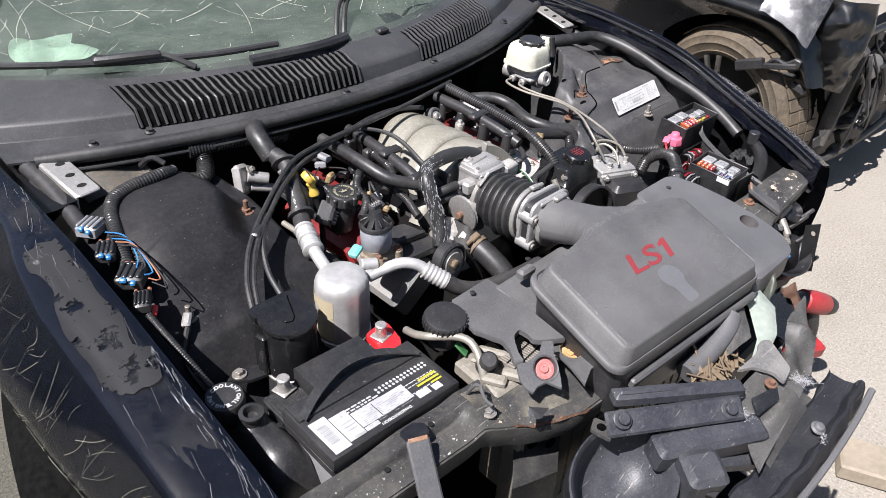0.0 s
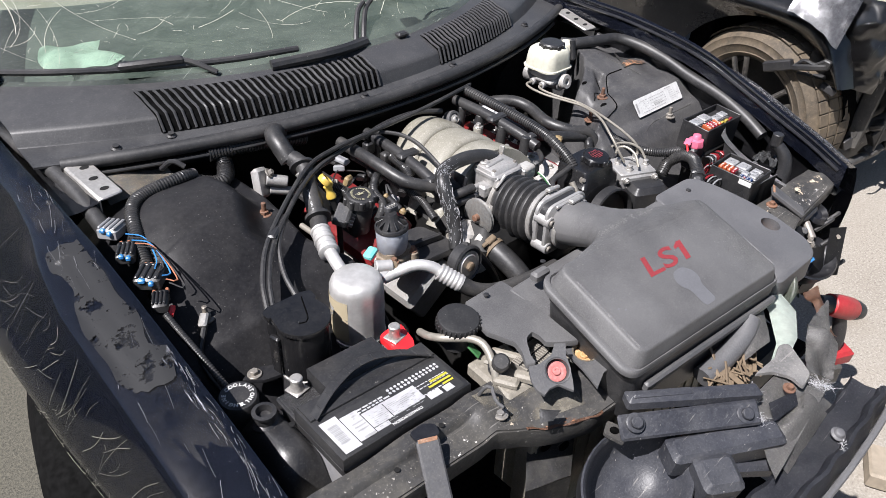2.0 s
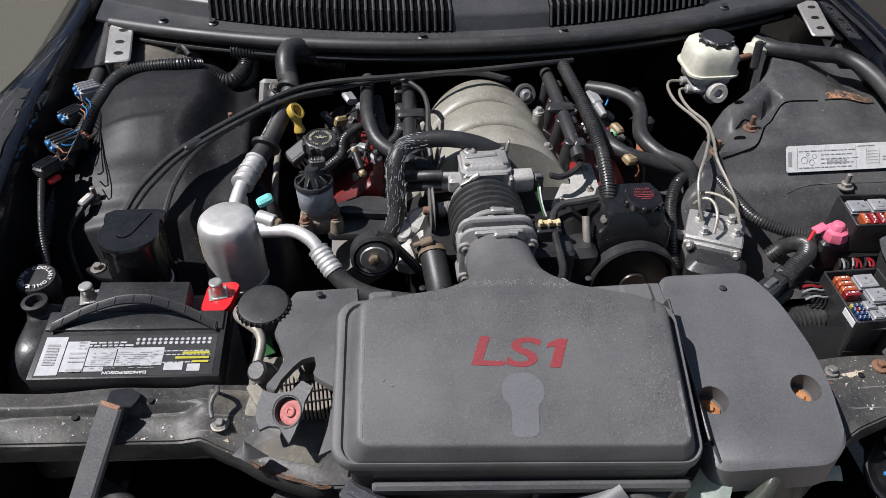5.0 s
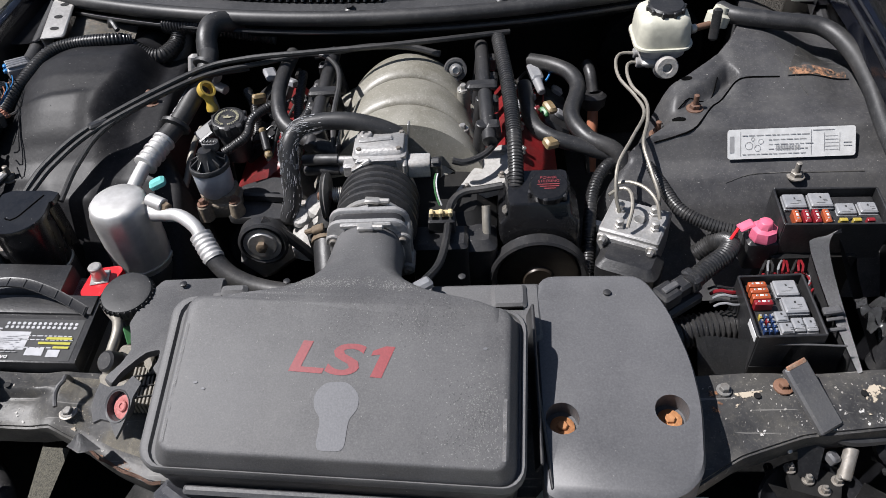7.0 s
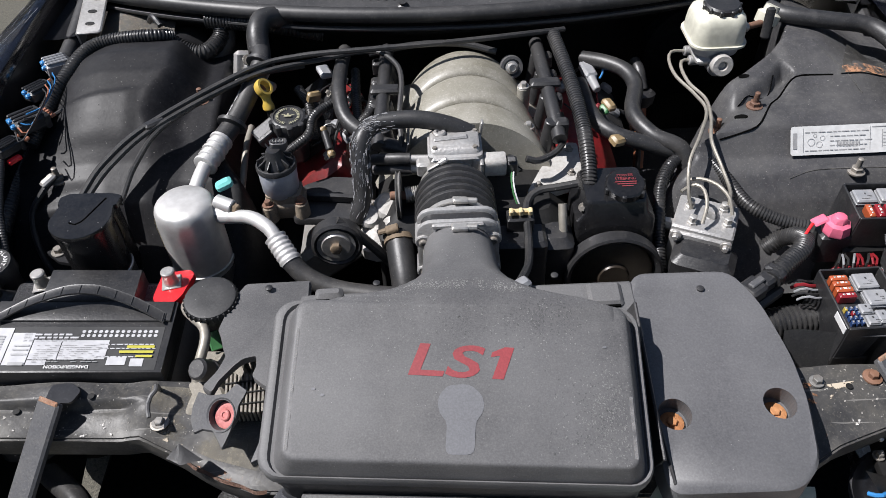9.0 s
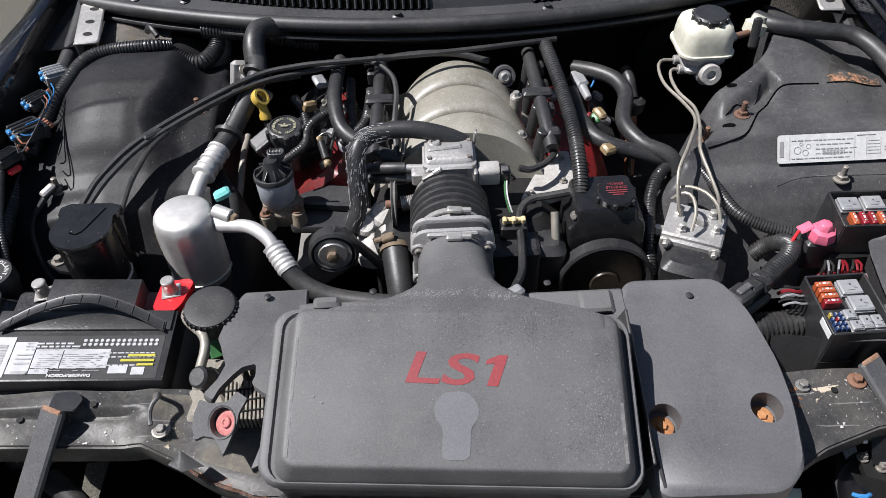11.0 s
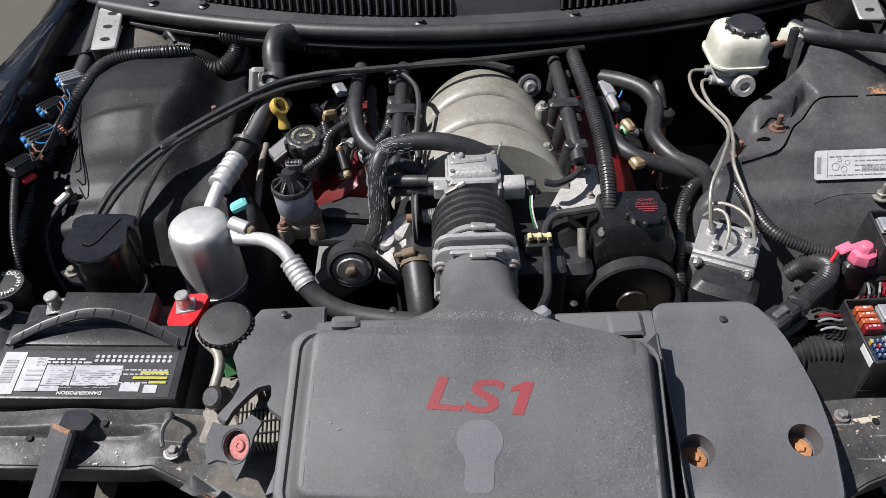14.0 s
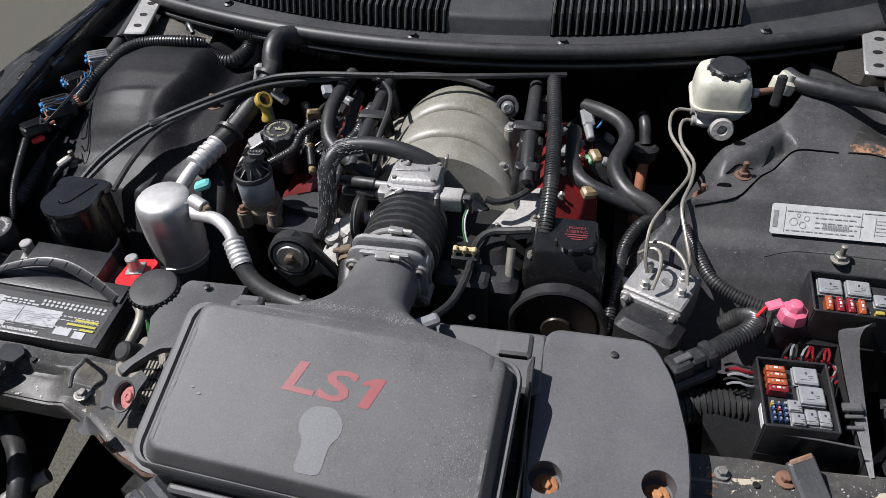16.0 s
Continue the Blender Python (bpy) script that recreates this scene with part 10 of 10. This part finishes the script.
for r in (0.125, 0.03):
    part("rim", lathe(B(), WC + Vector((-0.052 + (0.22 - r) * 0.15, 0, 0)), (1, 0, 0), [(r * 0.2, 0.0), (r, 0.0), (r, 0.02), (r * 0.9, 0.03)] if r < 0.1 else [(0.215, 0.0), (0.228, -0.006), (0.232, 0.0), (0.225, 0.02), (0.20, 0.06)], 48, 1.0, False), M_RIM, wheel, "black alloy rim")
for k in range(5):
    for off in (-0.09, 0.09):
        a = math.tau * k / 5 + off
        p0 = WC + Vector((-0.045, 0.03 * math.cos(a), 0.03 * math.sin(a)))
        p1 = WC + Vector((-0.05, 0.222 * math.cos(a + off * 0.5), 0.222 * math.sin(a + off * 0.5)))
        part("spoke", tube(B(), [p0, (p0 + p1) / 2 + Vector((-0.006, 0, 0)), p1], 0.011, 8), M_RIM, wheel)
b = lathe(B(), WC + Vector((0.03, 0, 0)), (1, 0, 0), [(0.225, 0), (0.22, 0.01), (0.05, 0.012)], 40)
part("brake_disc", b, M_DARK, wheel)
hub = WC - other.location
wheel.matrix_local = Matrix.Translation(hub) @ Matrix.Rotation(radians(-11), 4, "Z") @ Matrix.Translation(-hub)


def wing_point(u, v):
    """The other car's wing: u round the arch from rear to front, v from the lip outwards."""
    a = radians(-8 + 150 * u)
    lip = Vector((1.735, WC.y + 0.385 * math.cos(a), WC.z + 0.385 * math.sin(a)))
    ey = curve_of((0, 2.9), (0.25, 2.9), (0.8, 0.90), (1.0, 0.80))(u)
    ez = curve_of((0, 0.22), (0.25, 0.84), (0.8, 0.84), (1.0, 0.56))(u)
    p = lip.lerp(Vector((1.76, ey, ez)), v)
    p.x -= 0.06 * math.sin(math.pi * min(1.0, v * 1.1)) * soft(0, 0.25, u)
    return p


b = B()
sheet(b, linspace(0, 1, 44), linspace(0, 1, 12), wing_point)
bmesh.ops.solidify(b, geom=b.faces[:], thickness=0.004)
part("wing", b, M_PAINT2, other, "glossy black wing over the wheel")
b = B()
sheet(b, linspace(0, 1, 24), linspace(0, 1, 10), lambda u, v: (1.76 + 1.3 * v, 0.88 + 2.1 * u - 0.15 * v * (1 - u), 0.84 + 0.06 * u + 0.05 * math.sin(v * 2.2)), 0.01)
part("bonnet", b, M_PAINT2, other, "glossy black bonnet")
# flat black puts the wheel arch's shade into the liner's colour
part("arch_liner", lathe(B(), WC + Vector((0.30, 0.02, 0.02)), (1, 0, 0), [(0.365, -0.28), (0.365, -0.10), (0.05, -0.08)], 32, 1.0, False), M_SHADEBLACK, other)
b = B()
def corner_point(u, v):
    a = radians(10 + 85 * u)
    p = Vector((1.740 + 0.12 * (1 - math.cos(a)), 1.03 - 0.27 * math.sin(a), 0.57 + 0.29 * v - 0.05 * u * (1 - v)))
    p += Vector((-0.4, -0.6, 0)) * (0.03 * math.sin(math.pi * v) + 0.050 * noise.noise(p * 12.0) + 0.012 * noise.noise(p * 34.0))
    return p


sheet(b, linspace(0, 1, 40), linspace(0, 1, 36), corner_point)
bmesh.ops.solidify(b, geom=b.faces[:], thickness=0.004)
part("bumper_corner", b, M_PAINT2, other, "cracked glossy black bumper corner")
# silver sheet painting the bright sky reflected in the black wing
b = B()
sheet(b, linspace(0, 1, 20), linspace(0, 1, 12), lambda u, v: (1.662 + 0.085 * v + 0.012 * math.sin(4 * u), 1.075 - 0.205 * u - 0.01 * v, (0.785 - 0.075 * u ** 1.4) + (0.125 + 0.055 * u) * v + 0.010 * noise.noise(Vector((u * 5, v * 4, 3)))))
bmesh.ops.solidify(b, geom=b.faces[:], thickness=0.004)
part("scraped_corner", b, surf("painted_sky_reflection", (0.26, 0.26, 0.27), (0.05, 0.05, 0.055), 0.3, metal=0.6, grain=90, blotch=6, bump=0.08, specks=0.5, speckcol=(0.05, 0.05, 0.05), scratch=0.3), other, "silver patch painted as the sky's reflection in the wing")
bracket_bm = B()
box(bracket_bm, (1.675, 1.055, 0.590), (0.030, 0.105, 0.038), 0.005, spin(-22, 0, 0))
box(bracket_bm, (1.675, 0.945, 0.618), (0.030, 0.120, 0.022), 0.005, spin(-16, 0, 0))
box(bracket_bm, (1.680, 0.895, 0.640), (0.020, 0.030, 0.034), 0.004, spin(10, 0, 0))
tube(bracket_bm, [(1.675, 1.00, 0.60), (1.672, 0.97, 0.635), (1.672, 0.93, 0.632), (1.675, 0.90, 0.652)], 0.007, 8)
part("splash_bracket", bracket_bm, M_PLASTIC, other, "torn black splash shield bracket")
part("splash_shield", box(B(), (1.74, 0.955, 0.57), (0.05, 0.10, 0.014), 0.005, spin(0, 10, 20)), M_PLASTIC, other)
part("shield_tab", box(B(), (1.73, 0.88, 0.54), (0.02, 0.06, 0.03), 0.006, spin(20, 10, 10)), M_PLASTIC, other)
part("front_backing", box(B(), (2.56, 0.86, 0.40), (1.26, 0.06, 0.56), 0.02), M_SUPPORT, other)
# two added walls in flat black paint the shade of the hollow front
part("inner_wall", box(B(), (2.55, 1.45, 0.50), (1.5, 0.10, 0.62), 0.02), M_SHADEBLACK, other)
part("inner_side", box(B(), (2.06, 1.20, 0.50), (0.06, 0.50, 0.56), 0.02), M_SHADEBLACK, other)
part("underbody", box(B(), (2.55, 2.5, 0.20), (1.40, 2.4, 0.10), 0.03), M_DARK, other)
for y, z, r in ((0.80, 0.70, 0.016), (0.78, 0.55, 0.024), (0.79, 0.33, 0.022), (0.77, 0.20, 0.018)):
    part("cross_bar", tube(B(), [(1.93, y + 0.02, z), (2.15, y, z - 0.01), (2.5, y - 0.02, z), (3.1, y, z)], r, 10), M_BLACKSTEEL if z > 0.4 else M_SUPPORT, other)
part("upright", box(B(), (1.98, 0.80, 0.46), (0.07, 0.06, 0.40), 0.012, spin(4, 6, 10)), M_SUPPORT, other)
part("upright", box(B(), (2.34, 0.81, 0.45), (0.05, 0.05, 0.42), 0.012, spin(0, -5, 0)), M_SUPPORT, other)
part("horn", lathe(B(), (2.12, 0.77, 0.56), (-0.5, -0.8, 0.2), [(0.03, -0.05), (0.045, 0), (0.050, 0.008), (0.040, 0.012), (0.012, 0.016)], 24), M_GREYALU, other)
rng = random.Random(21)
for i in range(16):
    p = Vector((1.90 + 0.045 * i, 0.77 + rng.uniform(-0.05, 0.04), 0.72 - rng.random() * 0.18))
    q = [p]
    for _ in range(4):
        q.append(q[-1] + Vector((rng.uniform(-0.06, 0.08), rng.uniform(-0.04, 0.02), -rng.uniform(0.02, 0.12))))
    part("dangling_wire", tube(B(), q, rng.choice((0.004, 0.006, 0.009, 0.013)), 8), rng.choice((M_LOOM, M_LOOM, M_RUBBER, M_FLAP)), other)
for i in range(20):
    p = Vector((1.92 + rng.random() * 0.55, 0.74 + rng.random() * 0.08, 0.20 + rng.random() * 0.46))
    part("bracket", box(B(), p, (rng.uniform(0.03, 0.10), rng.uniform(0.03, 0.06), rng.uniform(0.02, 0.08)), 0.006, spin(rng.uniform(-30, 30), rng.uniform(-30, 30), rng.uniform(-40, 40))), rng.choice((M_PLASTIC, M_PLASTIC, M_SUPPORT)), other)
